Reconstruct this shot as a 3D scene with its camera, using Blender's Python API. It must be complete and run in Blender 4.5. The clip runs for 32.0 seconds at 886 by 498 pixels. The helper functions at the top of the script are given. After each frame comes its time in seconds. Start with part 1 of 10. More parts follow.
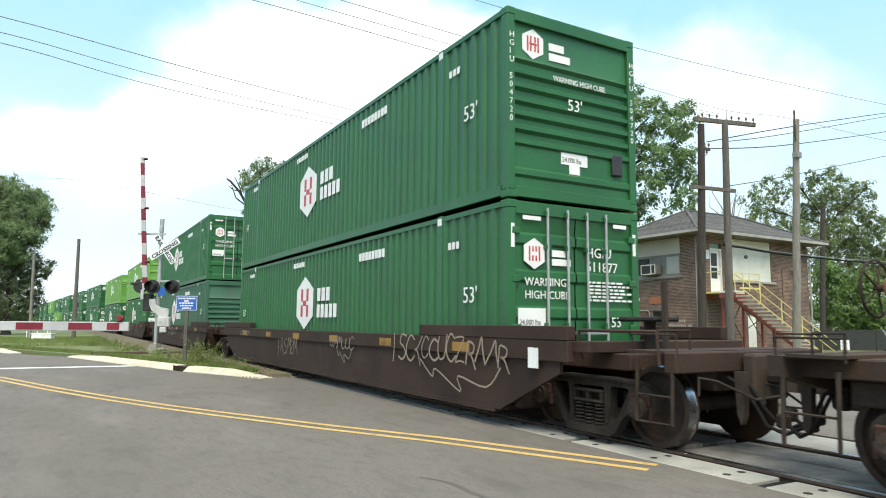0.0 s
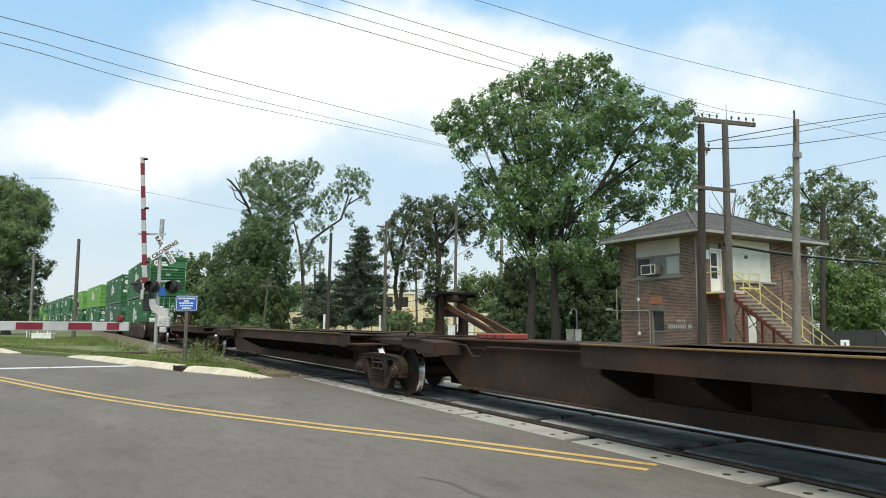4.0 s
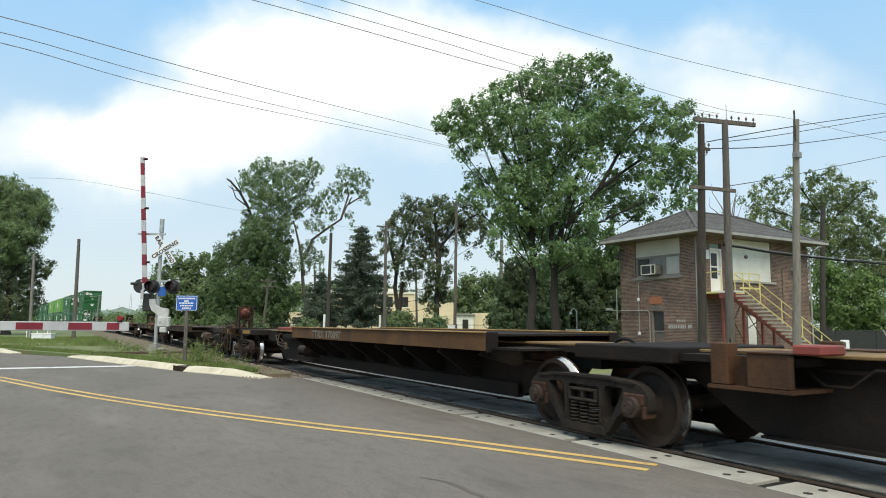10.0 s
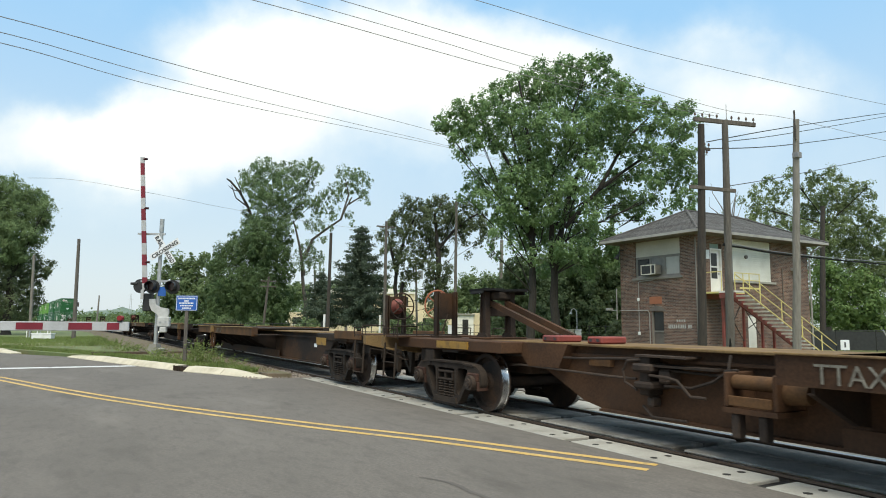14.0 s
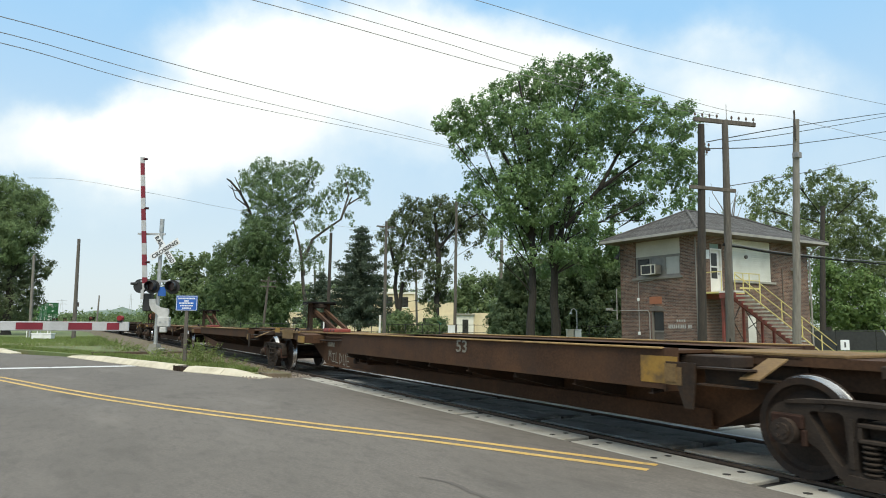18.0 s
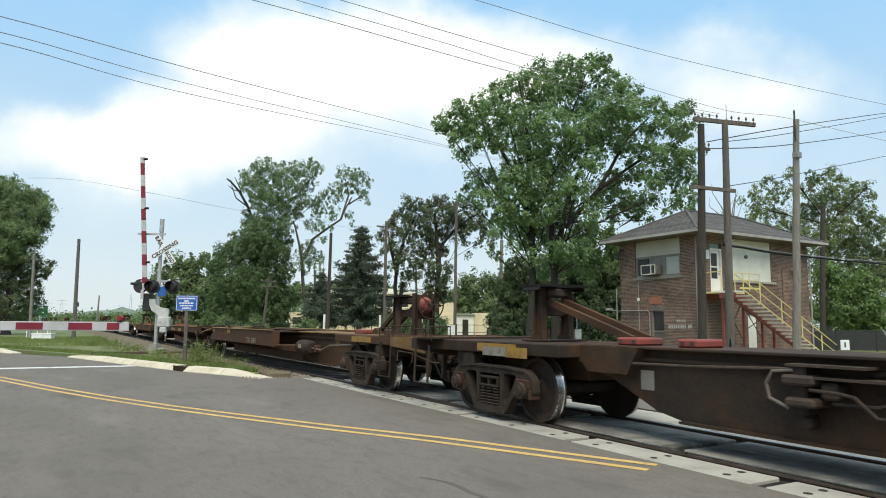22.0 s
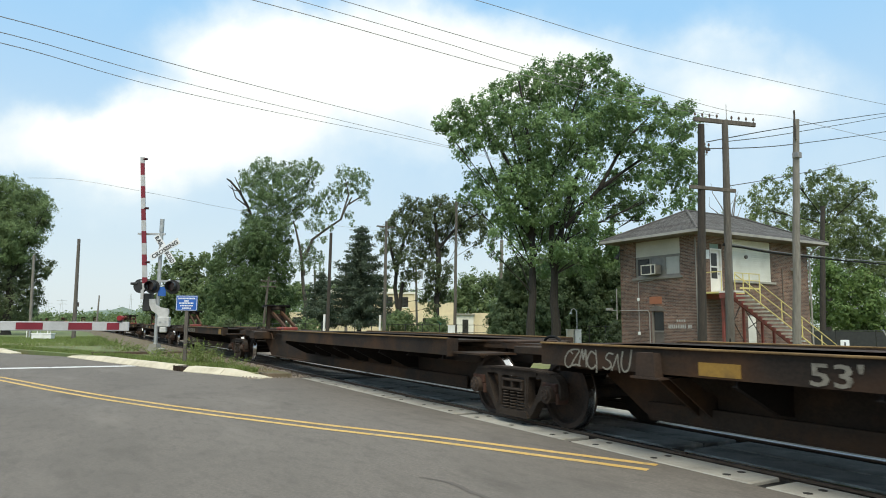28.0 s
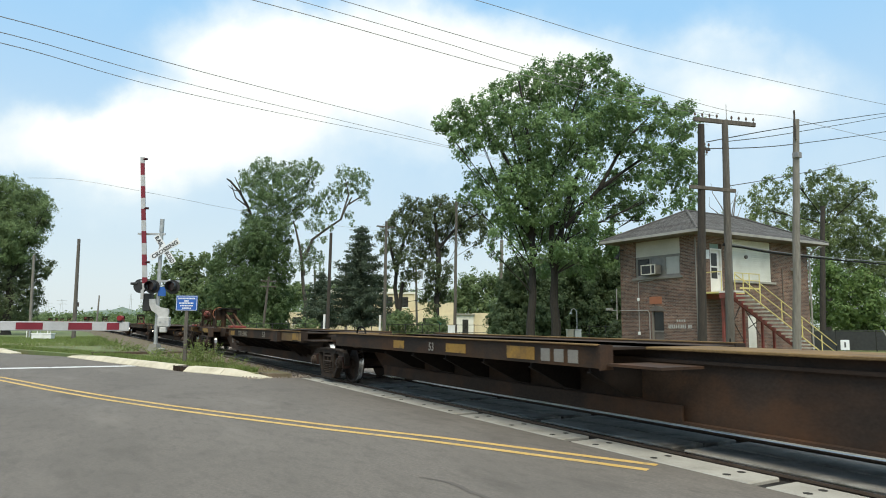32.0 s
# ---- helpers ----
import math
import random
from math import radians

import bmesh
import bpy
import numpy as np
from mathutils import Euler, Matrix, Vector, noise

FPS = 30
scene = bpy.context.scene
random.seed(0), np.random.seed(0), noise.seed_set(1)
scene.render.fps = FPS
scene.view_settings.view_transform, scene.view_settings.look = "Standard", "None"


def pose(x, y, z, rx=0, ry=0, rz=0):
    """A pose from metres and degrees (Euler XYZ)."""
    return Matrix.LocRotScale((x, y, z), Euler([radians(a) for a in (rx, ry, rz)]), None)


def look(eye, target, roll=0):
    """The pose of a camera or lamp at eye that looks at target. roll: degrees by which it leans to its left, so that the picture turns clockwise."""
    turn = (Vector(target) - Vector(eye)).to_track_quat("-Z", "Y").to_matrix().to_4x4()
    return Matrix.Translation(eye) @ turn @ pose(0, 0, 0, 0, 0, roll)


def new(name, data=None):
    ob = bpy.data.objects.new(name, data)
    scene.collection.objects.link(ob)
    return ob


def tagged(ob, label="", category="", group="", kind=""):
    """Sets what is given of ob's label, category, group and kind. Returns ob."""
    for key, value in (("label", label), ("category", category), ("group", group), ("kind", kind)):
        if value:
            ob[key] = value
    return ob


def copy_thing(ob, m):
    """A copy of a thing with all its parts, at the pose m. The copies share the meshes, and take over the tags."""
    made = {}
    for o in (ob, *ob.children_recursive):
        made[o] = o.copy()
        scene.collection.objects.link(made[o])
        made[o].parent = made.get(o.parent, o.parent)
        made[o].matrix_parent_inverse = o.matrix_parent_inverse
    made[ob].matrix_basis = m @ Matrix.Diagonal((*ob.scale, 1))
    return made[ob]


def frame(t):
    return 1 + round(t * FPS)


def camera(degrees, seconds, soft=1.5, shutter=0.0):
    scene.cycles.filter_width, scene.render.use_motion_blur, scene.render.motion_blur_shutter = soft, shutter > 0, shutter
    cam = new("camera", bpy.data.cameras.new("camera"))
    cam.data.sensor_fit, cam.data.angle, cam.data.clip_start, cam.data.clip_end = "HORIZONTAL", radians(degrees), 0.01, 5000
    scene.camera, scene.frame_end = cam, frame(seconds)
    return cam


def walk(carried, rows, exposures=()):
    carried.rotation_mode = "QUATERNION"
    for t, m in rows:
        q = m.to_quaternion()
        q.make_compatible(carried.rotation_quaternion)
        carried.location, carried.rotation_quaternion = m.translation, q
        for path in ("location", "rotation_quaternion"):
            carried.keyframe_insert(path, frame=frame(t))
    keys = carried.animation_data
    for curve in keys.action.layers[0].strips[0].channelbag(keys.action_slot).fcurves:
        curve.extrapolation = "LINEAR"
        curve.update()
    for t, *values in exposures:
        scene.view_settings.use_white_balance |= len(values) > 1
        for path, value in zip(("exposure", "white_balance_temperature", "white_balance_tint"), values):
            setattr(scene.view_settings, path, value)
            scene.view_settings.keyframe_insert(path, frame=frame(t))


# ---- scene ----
# ---- camera ----
EYE = (0.0, 0.0, 1.42)
cam = camera(67.43, 32.0, soft=1.0, shutter=0.06)
VIEW = look(EYE, (-86.15, 49.54, 1.42 + 11.13), roll=0.44)
walk(cam, [(0.0, VIEW), (32.0, VIEW)], exposures=[(0.0, 0.72, 7000, 4), (1.0, 0.42, 7000, 4), (2.0, 0.27, 7000, 4), (32.0, 0.27, 7000, 4)])

# ---- world and sun ----
SUN_TURN, SUN_LIFT = 332, 54      # degrees: where the sun stands over the plan, and its height
world = bpy.data.worlds.new("world")
scene.world = world
world.use_nodes = True
wn, wl = world.node_tree.nodes, world.node_tree.links
wn.clear()


def wnode(kind, **sets):
    n = wn.new(kind)
    for k, v in sets.items():
        n.inputs[k].default_value = v
    return n


sky = wn.new("ShaderNodeTexSky")
sky.sky_type, sky.sun_disc = "NISHITA", False
sky.sun_elevation, sky.sun_rotation = radians(SUN_LIFT), radians(90 - SUN_TURN)
sky.air_density, sky.dust_density, sky.ozone_density = 1.2, 1.5, 1.5
coord = wn.new("ShaderNodeTexCoord")


def wmath(op, a, b=None, c=None):
    n = wn.new("ShaderNodeMath")
    n.operation = op
    for k, v in enumerate((a, b, c)):
        if v is None:
            continue
        if isinstance(v, (int, float)):
            n.inputs[k].default_value = v
        else:
            wl.new(v, n.inputs[k])
    return n.outputs[0]


def wdot(vec):
    n = wn.new("ShaderNodeVectorMath")
    n.operation = "DOT_PRODUCT"
    n.inputs[1].default_value = vec
    wl.new(coord.outputs["Generated"], n.inputs[0])
    return n.outputs["Value"]


# the dome unrolled towards the north-west: across and up, where the clouds of the day stand
ahead = wmath("MAXIMUM", wmath("ABSOLUTE", wdot((-0.8615, 0.4954, 0.1113))), 0.08)
across = wmath("DIVIDE", wdot((0.4990, 0.8666, 0.0077)), ahead)
upward = wmath("DIVIDE", wdot((0.0927, -0.0626, 0.9938)), ahead)
plane = wn.new("ShaderNodeCombineXYZ")
wl.new(across, plane.inputs[0]); wl.new(upward, plane.inputs[1])
warp = wnode("ShaderNodeTexNoise", Scale=6.0, Detail=6.0, Roughness=0.55)
wl.new(plane.outputs[0], warp.inputs["Vector"])
bend = wn.new("ShaderNodeVectorMath"); bend.operation = "MULTIPLY_ADD"
bend.inputs[1].default_value, bend.inputs[2].default_value = (0.16, 0.13, 0.0), (-0.08, -0.065, 0.0)
wl.new(warp.outputs["Color"], bend.inputs[0])
bent = wn.new("ShaderNodeVectorMath"); bent.operation = "ADD"
wl.new(plane.outputs[0], bent.inputs[0]); wl.new(bend.outputs[0], bent.inputs[1])
# cloud banks: across, up, half width, half height, weight
BANKS = ((-0.3, 0.27, 0.13, 0.1, 1.0), (-0.2, 0.31, 0.17, 0.085, 1.0), (-0.08, 0.27, 0.2, 0.1, 1.0), (0.06, 0.24, 0.16, 0.09, 0.8), (-0.56, 0.185, 0.19, 0.055, 1.0), (-0.46, 0.165, 0.2, 0.055, 0.8), (-0.3, 0.17, 0.2, 0.06, 0.45),
         (0.2, 0.31, 0.17, 0.06, 0.7), (0.3, 0.27, 0.16, 0.05, 0.5), (0.42, 0.32, 0.07, 0.035, 0.5), (0.5, 0.235, 0.13, 0.055, 0.9), (0.42, 0.2, 0.14, 0.05, 0.5), (-0.15, 0.12, 0.55, 0.07, 0.35), (0.5, 0.13, 0.4, 0.08, 0.3), (-0.6, 0.09, 0.3, 0.05, 0.3))
total = None
for bx, by, bw, bh, bk in BANKS:
    mp = wn.new("ShaderNodeMapping")
    mp.inputs["Location"].default_value = (-bx / (1.5 * bw), -by / (1.5 * bh), 0)
    mp.inputs["Scale"].default_value = (1 / (1.5 * bw), 1 / (1.5 * bh), 0)
    wl.new(bent.outputs[0], mp.inputs[0])
    gr = wn.new("ShaderNodeTexGradient"); gr.gradient_type = "SPHERICAL"
    wl.new(mp.outputs[0], gr.inputs[0])
    total = wmath("MULTIPLY_ADD", gr.outputs["Fac"], bk * 1.5, 0.0 if total is None else total)
puff = wnode("ShaderNodeTexNoise", Scale=4.4, Detail=9.0, Roughness=0.6)
wl.new(plane.outputs[0], puff.inputs["Vector"])
broad = wnode("ShaderNodeTexNoise", Scale=1.3, Detail=4.0)
wl.new(coord.outputs["Generated"], broad.inputs["Vector"])
total = wmath("MULTIPLY_ADD", puff.outputs["Fac"], 1.45, total)
total = wmath("MULTIPLY_ADD", broad.outputs["Fac"], 0.35, total)
cover = wn.new("ShaderNodeMapRange"); cover.interpolation_type = "SMOOTHSTEP"
cover.inputs["From Min"].default_value, cover.inputs["From Max"].default_value = 0.9, 2.85
wl.new(total, cover.inputs["Value"])
cloud = wn.new("ShaderNodeValToRGB")
cloud.color_ramp.elements[0].position, cloud.color_ramp.elements[1].position = 0.0, 0.9
cloud.color_ramp.elements[0].color = (6.9, 8.0, 9.2, 1)
cloud.color_ramp.elements[1].color = (8.6, 8.95, 9.5, 1)
veil = wn.new("ShaderNodeValToRGB")      # pale haze low down, clearer blue above
veil.color_ramp.elements[0].position, veil.color_ramp.elements[1].position = 0.02, 0.42
veil.color_ramp.elements[0].color, veil.color_ramp.elements[1].color = (6.5, 7.4, 8.5, 1), (3.2, 5.9, 9.5, 1)
zsep = wn.new("ShaderNodeSeparateXYZ")
wl.new(coord.outputs["Generated"], zsep.inputs[0]); wl.new(zsep.outputs["Z"], veil.inputs[0])
haze = wn.new("ShaderNodeMixRGB")
haze.inputs[0].default_value = 0.85
wl.new(sky.outputs[0], haze.inputs[1]); wl.new(veil.outputs[0], haze.inputs[2])
dome = wn.new("ShaderNodeMapRange")      # the cloud sheet closes overhead
dome.interpolation_type = "SMOOTHSTEP"
dome.inputs["From Min"].default_value, dome.inputs["From Max"].default_value = 0.5, 0.85
dome.inputs["To Min"].default_value, dome.inputs["To Max"].default_value = 0.0, 0.85
wl.new(zsep.outputs["Z"], dome.inputs["Value"])
closed = wmath("MAXIMUM", cover.outputs[0], dome.outputs[0])
mixc = wn.new("ShaderNodeMixRGB")
wl.new(closed, mixc.inputs[0])
wl.new(closed, cloud.inputs[0])
wl.new(haze.outputs[0], mixc.inputs[1])
wl.new(cloud.outputs[0], mixc.inputs[2])
lift = wn.new("ShaderNodeMapRange")      # the thin cloud is brightest overhead
lift.inputs["From Min"].default_value, lift.inputs["From Max"].default_value = 0.55, 1.0
lift.inputs["To Min"].default_value, lift.inputs["To Max"].default_value = 1.0, 1.55
wl.new(zsep.outputs["Z"], lift.inputs["Value"])
bright = wn.new("ShaderNodeVectorMath"); bright.operation = "SCALE"
wl.new(mixc.outputs[0], bright.inputs[0]); wl.new(lift.outputs[0], bright.inputs["Scale"])
bg = wnode("ShaderNodeBackground", Strength=0.1)
wout = wn.new("ShaderNodeOutputWorld")
wl.new(bright.outputs[0], bg.inputs[0])
wl.new(bg.outputs[0], wout.inputs[0])

sun = new("sun", bpy.data.lights.new("sun", "SUN"))
sun.data.energy, sun.data.angle, sun.data.color = 2.5, radians(32), (1.0, 0.925, 0.82)
_d = Vector((math.cos(radians(SUN_TURN)) * math.cos(radians(SUN_LIFT)), math.sin(radians(SUN_TURN)) * math.cos(radians(SUN_LIFT)), math.sin(radians(SUN_LIFT))))
sun.matrix_world = look(tuple(_d * 50), (0, 0, 0))

# ---- materials ----


def shader(name):
    m = bpy.data.materials.new(name)
    m.use_nodes = True
    nt = m.node_tree
    return m, nt.nodes, nt.links, nt.nodes["Principled BSDF"]


def surf(name, c1, c2, rough=0.7, metal=0.0, scale=6.0, bump=0.2, stain=None, stain_scale=1.2, stain_amount=0.5, fine=60.0, each=0.0, stretch=(1, 1, 1), coords="Object", spec=0.5):
    """Two colours mixed by coarse and fine noise, with an optional layer of stains, and a fine relief."""
    m, n, l, p = shader(name)
    tc = n.new("ShaderNodeTexCoord")
    mp = n.new("ShaderNodeMapping")
    mp.inputs["Scale"].default_value = stretch
    l.new(tc.outputs[coords], mp.inputs[0])
    a = n.new("ShaderNodeTexNoise"); a.inputs["Scale"].default_value = scale; a.inputs["Detail"].default_value = 5.0
    b = n.new("ShaderNodeTexNoise"); b.inputs["Scale"].default_value = fine; b.inputs["Detail"].default_value = 3.0
    l.new(mp.outputs[0], a.inputs["Vector"]); l.new(mp.outputs[0], b.inputs["Vector"])
    mid = n.new("ShaderNodeMath"); mid.operation = "MULTIPLY_ADD"
    mid.inputs[1].default_value, mid.inputs[2].default_value = 0.45, 0.0
    l.new(b.outputs["Fac"], mid.inputs[0])
    s = n.new("ShaderNodeMath"); s.operation = "MULTIPLY_ADD"; s.inputs[1].default_value = 0.75
    l.new(a.outputs["Fac"], s.inputs[0]); l.new(mid.outputs[0], s.inputs[2])
    r = n.new("ShaderNodeValToRGB")
    r.color_ramp.elements[0].position, r.color_ramp.elements[1].position = 0.42, 0.78
    r.color_ramp.elements[0].color, r.color_ramp.elements[1].color = (*c1, 1), (*c2, 1)
    l.new(s.outputs[0], r.inputs[0])
    out = r.outputs[0]
    if stain:
        d = n.new("ShaderNodeTexNoise"); d.inputs["Scale"].default_value = stain_scale; d.inputs["Detail"].default_value = 8.0; d.inputs["Roughness"].default_value = 0.65
        l.new(mp.outputs[0], d.inputs["Vector"])
        dr = n.new("ShaderNodeValToRGB")
        dr.color_ramp.elements[0].position, dr.color_ramp.elements[1].position = 0.5, 0.68
        dr.color_ramp.elements[1].color = (stain_amount, stain_amount, stain_amount, 1)
        l.new(d.outputs["Fac"], dr.inputs[0])
        mx = n.new("ShaderNodeMixRGB"); mx.inputs[2].default_value = (*stain, 1)
        l.new(dr.outputs[0], mx.inputs[0]); l.new(out, mx.inputs[1])
        out = mx.outputs[0]
    if each:
        oi = n.new("ShaderNodeObjectInfo")
        hv = n.new("ShaderNodeHueSaturation")
        mr = n.new("ShaderNodeMapRange"); mr.inputs["To Min"].default_value, mr.inputs["To Max"].default_value = 1 - each, 1 + each
        l.new(oi.outputs["Random"], mr.inputs["Value"]); l.new(mr.outputs[0], hv.inputs["Value"]); l.new(out, hv.inputs["Color"])
        out = hv.outputs[0]
    l.new(out, p.inputs["Base Color"])
    rr = n.new("ShaderNodeMapRange"); rr.inputs["To Min"].default_value, rr.inputs["To Max"].default_value = max(0.05, rough - 0.12), min(1, rough + 0.1)
    l.new(a.outputs["Fac"], rr.inputs["Value"]); l.new(rr.outputs[0], p.inputs["Roughness"])
    p.inputs["Metallic"].default_value = metal
    p.inputs["Specular IOR Level"].default_value = spec
    if bump:
        bp = n.new("ShaderNodeBump"); bp.inputs["Strength"].default_value = bump; bp.inputs["Distance"].default_value = 0.01
        l.new(s.outputs[0], bp.inputs["Height"]); l.new(bp.outputs[0], p.inputs["Normal"])
    return m


def leafy(name, dark, light, through_amount=0.35, patch_scale=0.9):
    """Leaf colour from soft patches the size of a spray, and a little from leaf to leaf."""
    m, n, l, p = shader(name)
    g = n.new("ShaderNodeNewGeometry")
    tc = n.new("ShaderNodeTexCoord")
    a = n.new("ShaderNodeTexNoise"); a.inputs["Scale"].default_value = patch_scale; a.inputs["Detail"].default_value = 3.0
    l.new(tc.outputs["Object"], a.inputs["Vector"])
    w = n.new("ShaderNodeMapRange"); w.inputs["From Min"].default_value, w.inputs["From Max"].default_value = 0.3, 0.7
    w.inputs["To Max"].default_value = 0.6
    l.new(a.outputs["Fac"], w.inputs["Value"])
    s = n.new("ShaderNodeMath"); s.operation = "MULTIPLY_ADD"; s.inputs[1].default_value = 0.4
    l.new(g.outputs["Random Per Island"], s.inputs[0]); l.new(w.outputs[0], s.inputs[2])
    r = n.new("ShaderNodeValToRGB")
    r.color_ramp.elements[0].color, r.color_ramp.elements[1].color = (*dark, 1), (*light, 1)
    l.new(s.outputs[0], r.inputs[0])
    l.new(r.outputs[0], p.inputs["Base Color"])
    p.inputs["Roughness"].default_value = 0.6
    p.inputs["Specular IOR Level"].default_value = 0.3
    t = n.new("ShaderNodeBsdfTranslucent")
    l.new(r.outputs[0], t.inputs[0])
    mx = n.new("ShaderNodeMixShader"); mx.inputs[0].default_value = through_amount
    l.new(p.outputs[0], mx.inputs[1]); l.new(t.outputs[0], mx.inputs[2])
    l.new(mx.outputs[0], n["Material Output"].inputs[0])
    return m


def brickwork(name):
    m, n, l, p = shader(name)
    tc = n.new("ShaderNodeTexCoord")
    mp = n.new("ShaderNodeMapping")
    l.new(tc.outputs["UV"], mp.inputs[0])
    b = n.new("ShaderNodeTexBrick")
    b.inputs["Color1"].default_value = (0.165, 0.088, 0.062, 1)
    b.inputs["Color2"].default_value = (0.056, 0.033, 0.027, 1)
    b.inputs["Mortar"].default_value = (0.27, 0.232, 0.2, 1)
    b.inputs["Scale"].default_value = 1.0
    b.inputs["Brick Width"].default_value, b.inputs["Row Height"].default_value, b.inputs["Mortar Size"].default_value = 0.21, 0.072, 0.008
    b.inputs["Bias"].default_value = -0.1
    l.new(mp.outputs[0], b.inputs["Vector"])
    d = n.new("ShaderNodeTexNoise"); d.inputs["Scale"].default_value = 0.9; d.inputs["Detail"].default_value = 7
    l.new(mp.outputs[0], d.inputs["Vector"])
    dr = n.new("ShaderNodeValToRGB")
    dr.color_ramp.elements[0].position, dr.color_ramp.elements[1].position = 0.35, 0.7
    dr.color_ramp.elements[0].color, dr.color_ramp.elements[1].color = (0.75, 0.75, 0.75, 1), (1.35, 1.3, 1.25, 1)
    l.new(d.outputs["Fac"], dr.inputs[0])
    mx = n.new("ShaderNodeMixRGB"); mx.blend_type = "MULTIPLY"; mx.inputs[0].default_value = 1
    l.new(b.outputs["Color"], mx.inputs[1]); l.new(dr.outputs[0], mx.inputs[2])
    l.new(mx.outputs[0], p.inputs["Base Color"])
    p.inputs["Roughness"].default_value = 0.88
    bp = n.new("ShaderNodeBump"); bp.inputs["Strength"].default_value = 0.5; bp.inputs["Distance"].default_value = 0.012; bp.invert = True
    l.new(b.outputs["Fac"], bp.inputs["Height"]); l.new(bp.outputs[0], p.inputs["Normal"])
    return m


def glow(name, color, strength):
    m, n, l, p = shader(name)
    p.inputs["Base Color"].default_value = (*color, 1)
    p.inputs["Emission Color"].default_value = (*color, 1)
    p.inputs["Emission Strength"].default_value = strength
    return m


M = {}
M["asphalt"] = surf("asphalt", (0.1, 0.087, 0.0745), (0.158, 0.139, 0.12), 0.93, scale=30, fine=110, bump=0.3, stain=(0.095, 0.084, 0.072), stain_scale=0.9, stain_amount=0.5)


def worn(m, dark, scale, lo, hi, amount, stretch):
    """One more layer of sparse dark stains over a material's colour."""
    n, l = m.node_tree.nodes, m.node_tree.links
    p = n["Principled BSDF"]
    old = p.inputs["Base Color"].links[0].from_socket
    tc = n.new("ShaderNodeTexCoord")
    mp = n.new("ShaderNodeMapping"); mp.inputs["Scale"].default_value = stretch; mp.inputs["Rotation"].default_value = (0, 0, radians(-25))
    l.new(tc.outputs["Object"], mp.inputs[0])
    a = n.new("ShaderNodeTexNoise"); a.inputs["Scale"].default_value = scale; a.inputs["Detail"].default_value = 6.0; a.inputs["Roughness"].default_value = 0.6
    l.new(mp.outputs[0], a.inputs["Vector"])
    r = n.new("ShaderNodeMapRange"); r.inputs["From Min"].default_value, r.inputs["From Max"].default_value, r.inputs["To Max"].default_value = lo, hi, amount
    l.new(a.outputs["Fac"], r.inputs["Value"])
    mx = n.new("ShaderNodeMixRGB"); mx.inputs[2].default_value = (*dark, 1)
    l.new(r.outputs[0], mx.inputs[0]); l.new(old, mx.inputs[1]); l.new(mx.outputs[0], p.inputs["Base Color"])


worn(M["asphalt"], (0.07, 0.06, 0.05), 1.3, 0.55, 0.72, 0.7, (0.5, 1.3, 1))
worn(M["asphalt"], (0.078, 0.068, 0.058), 7.0, 0.5, 0.68, 0.5, (0.5, 1.2, 1))
worn(M["asphalt"], (0.085, 0.074, 0.063), 0.25, 0.48, 0.7, 0.55, (0.6, 1.6, 1))
worn(M["asphalt"], (0.215, 0.193, 0.168), 0.7, 0.55, 0.75, 0.5, (0.35, 1.2, 1))
M["asphalt_dark"] = surf("asphalt_dark", (0.075, 0.065, 0.056), (0.11, 0.096, 0.083), 0.9, scale=2, fine=90, bump=0.3)
M["yellow_line"] = surf("yellow_line", (0.46, 0.29, 0.075), (0.58, 0.39, 0.14), 0.8, scale=3, fine=70, stain=(0.2, 0.165, 0.11), stain_scale=6, stain_amount=0.8)
M["white_line"] = surf("white_line", (0.5, 0.5, 0.49), (0.66, 0.66, 0.65), 0.8, scale=3, fine=70, stain=(0.2, 0.2, 0.2), stain_scale=5, stain_amount=0.4)
M["concrete"] = surf("concrete", (0.27, 0.258, 0.225), (0.38, 0.365, 0.325), 0.9, scale=5, fine=70, bump=0.3, stain=(0.17, 0.155, 0.13), stain_scale=2.5, stain_amount=0.6, each=0.1)
# stained gauge panels, darkened further for the shade below the train
M["concrete_gauge"] = surf("concrete_gauge", (0.19, 0.18, 0.163), (0.31, 0.295, 0.268), 0.88, scale=4, fine=60, bump=0.25, stain=(0.06, 0.056, 0.05), stain_scale=1.2, stain_amount=0.8, each=0.12, spec=0.12)
M["kerb"] = surf("kerb", (0.43, 0.385, 0.29), (0.57, 0.515, 0.4), 0.9, scale=3, fine=60, bump=0.3, stain=(0.27, 0.23, 0.16), stain_scale=2.0, stain_amount=0.5)
M["rubber"] = surf("rubber", (0.018, 0.0175, 0.017), (0.045, 0.043, 0.04), 0.92, scale=3, fine=60, bump=0.3, spec=0.12)
M["rail"] = surf("rail", (0.075, 0.05, 0.036), (0.14, 0.1, 0.075), 0.6, 0.6, scale=4, bump=0.2)
M["railhead"] = surf("railhead", (0.3, 0.3, 0.305), (0.44, 0.44, 0.445), 0.32, 1.0, scale=4, bump=0.05)
M["ballast"] = surf("ballast", (0.13, 0.105, 0.085), (0.3, 0.26, 0.22), 0.95, scale=9, fine=45, bump=1.0, stain=(0.09, 0.065, 0.05), stain_scale=1.0, stain_amount=0.7)
M["tie"] = surf("tie", (0.05, 0.04, 0.032), (0.12, 0.095, 0.075), 0.9, scale=5, bump=0.5, each=0.2)
M["ground"] = surf("ground", (0.085, 0.1, 0.03), (0.17, 0.185, 0.06), 0.95, scale=0.7, fine=30, bump=0.6, stain=(0.18, 0.145, 0.085), stain_scale=0.2, stain_amount=0.5)
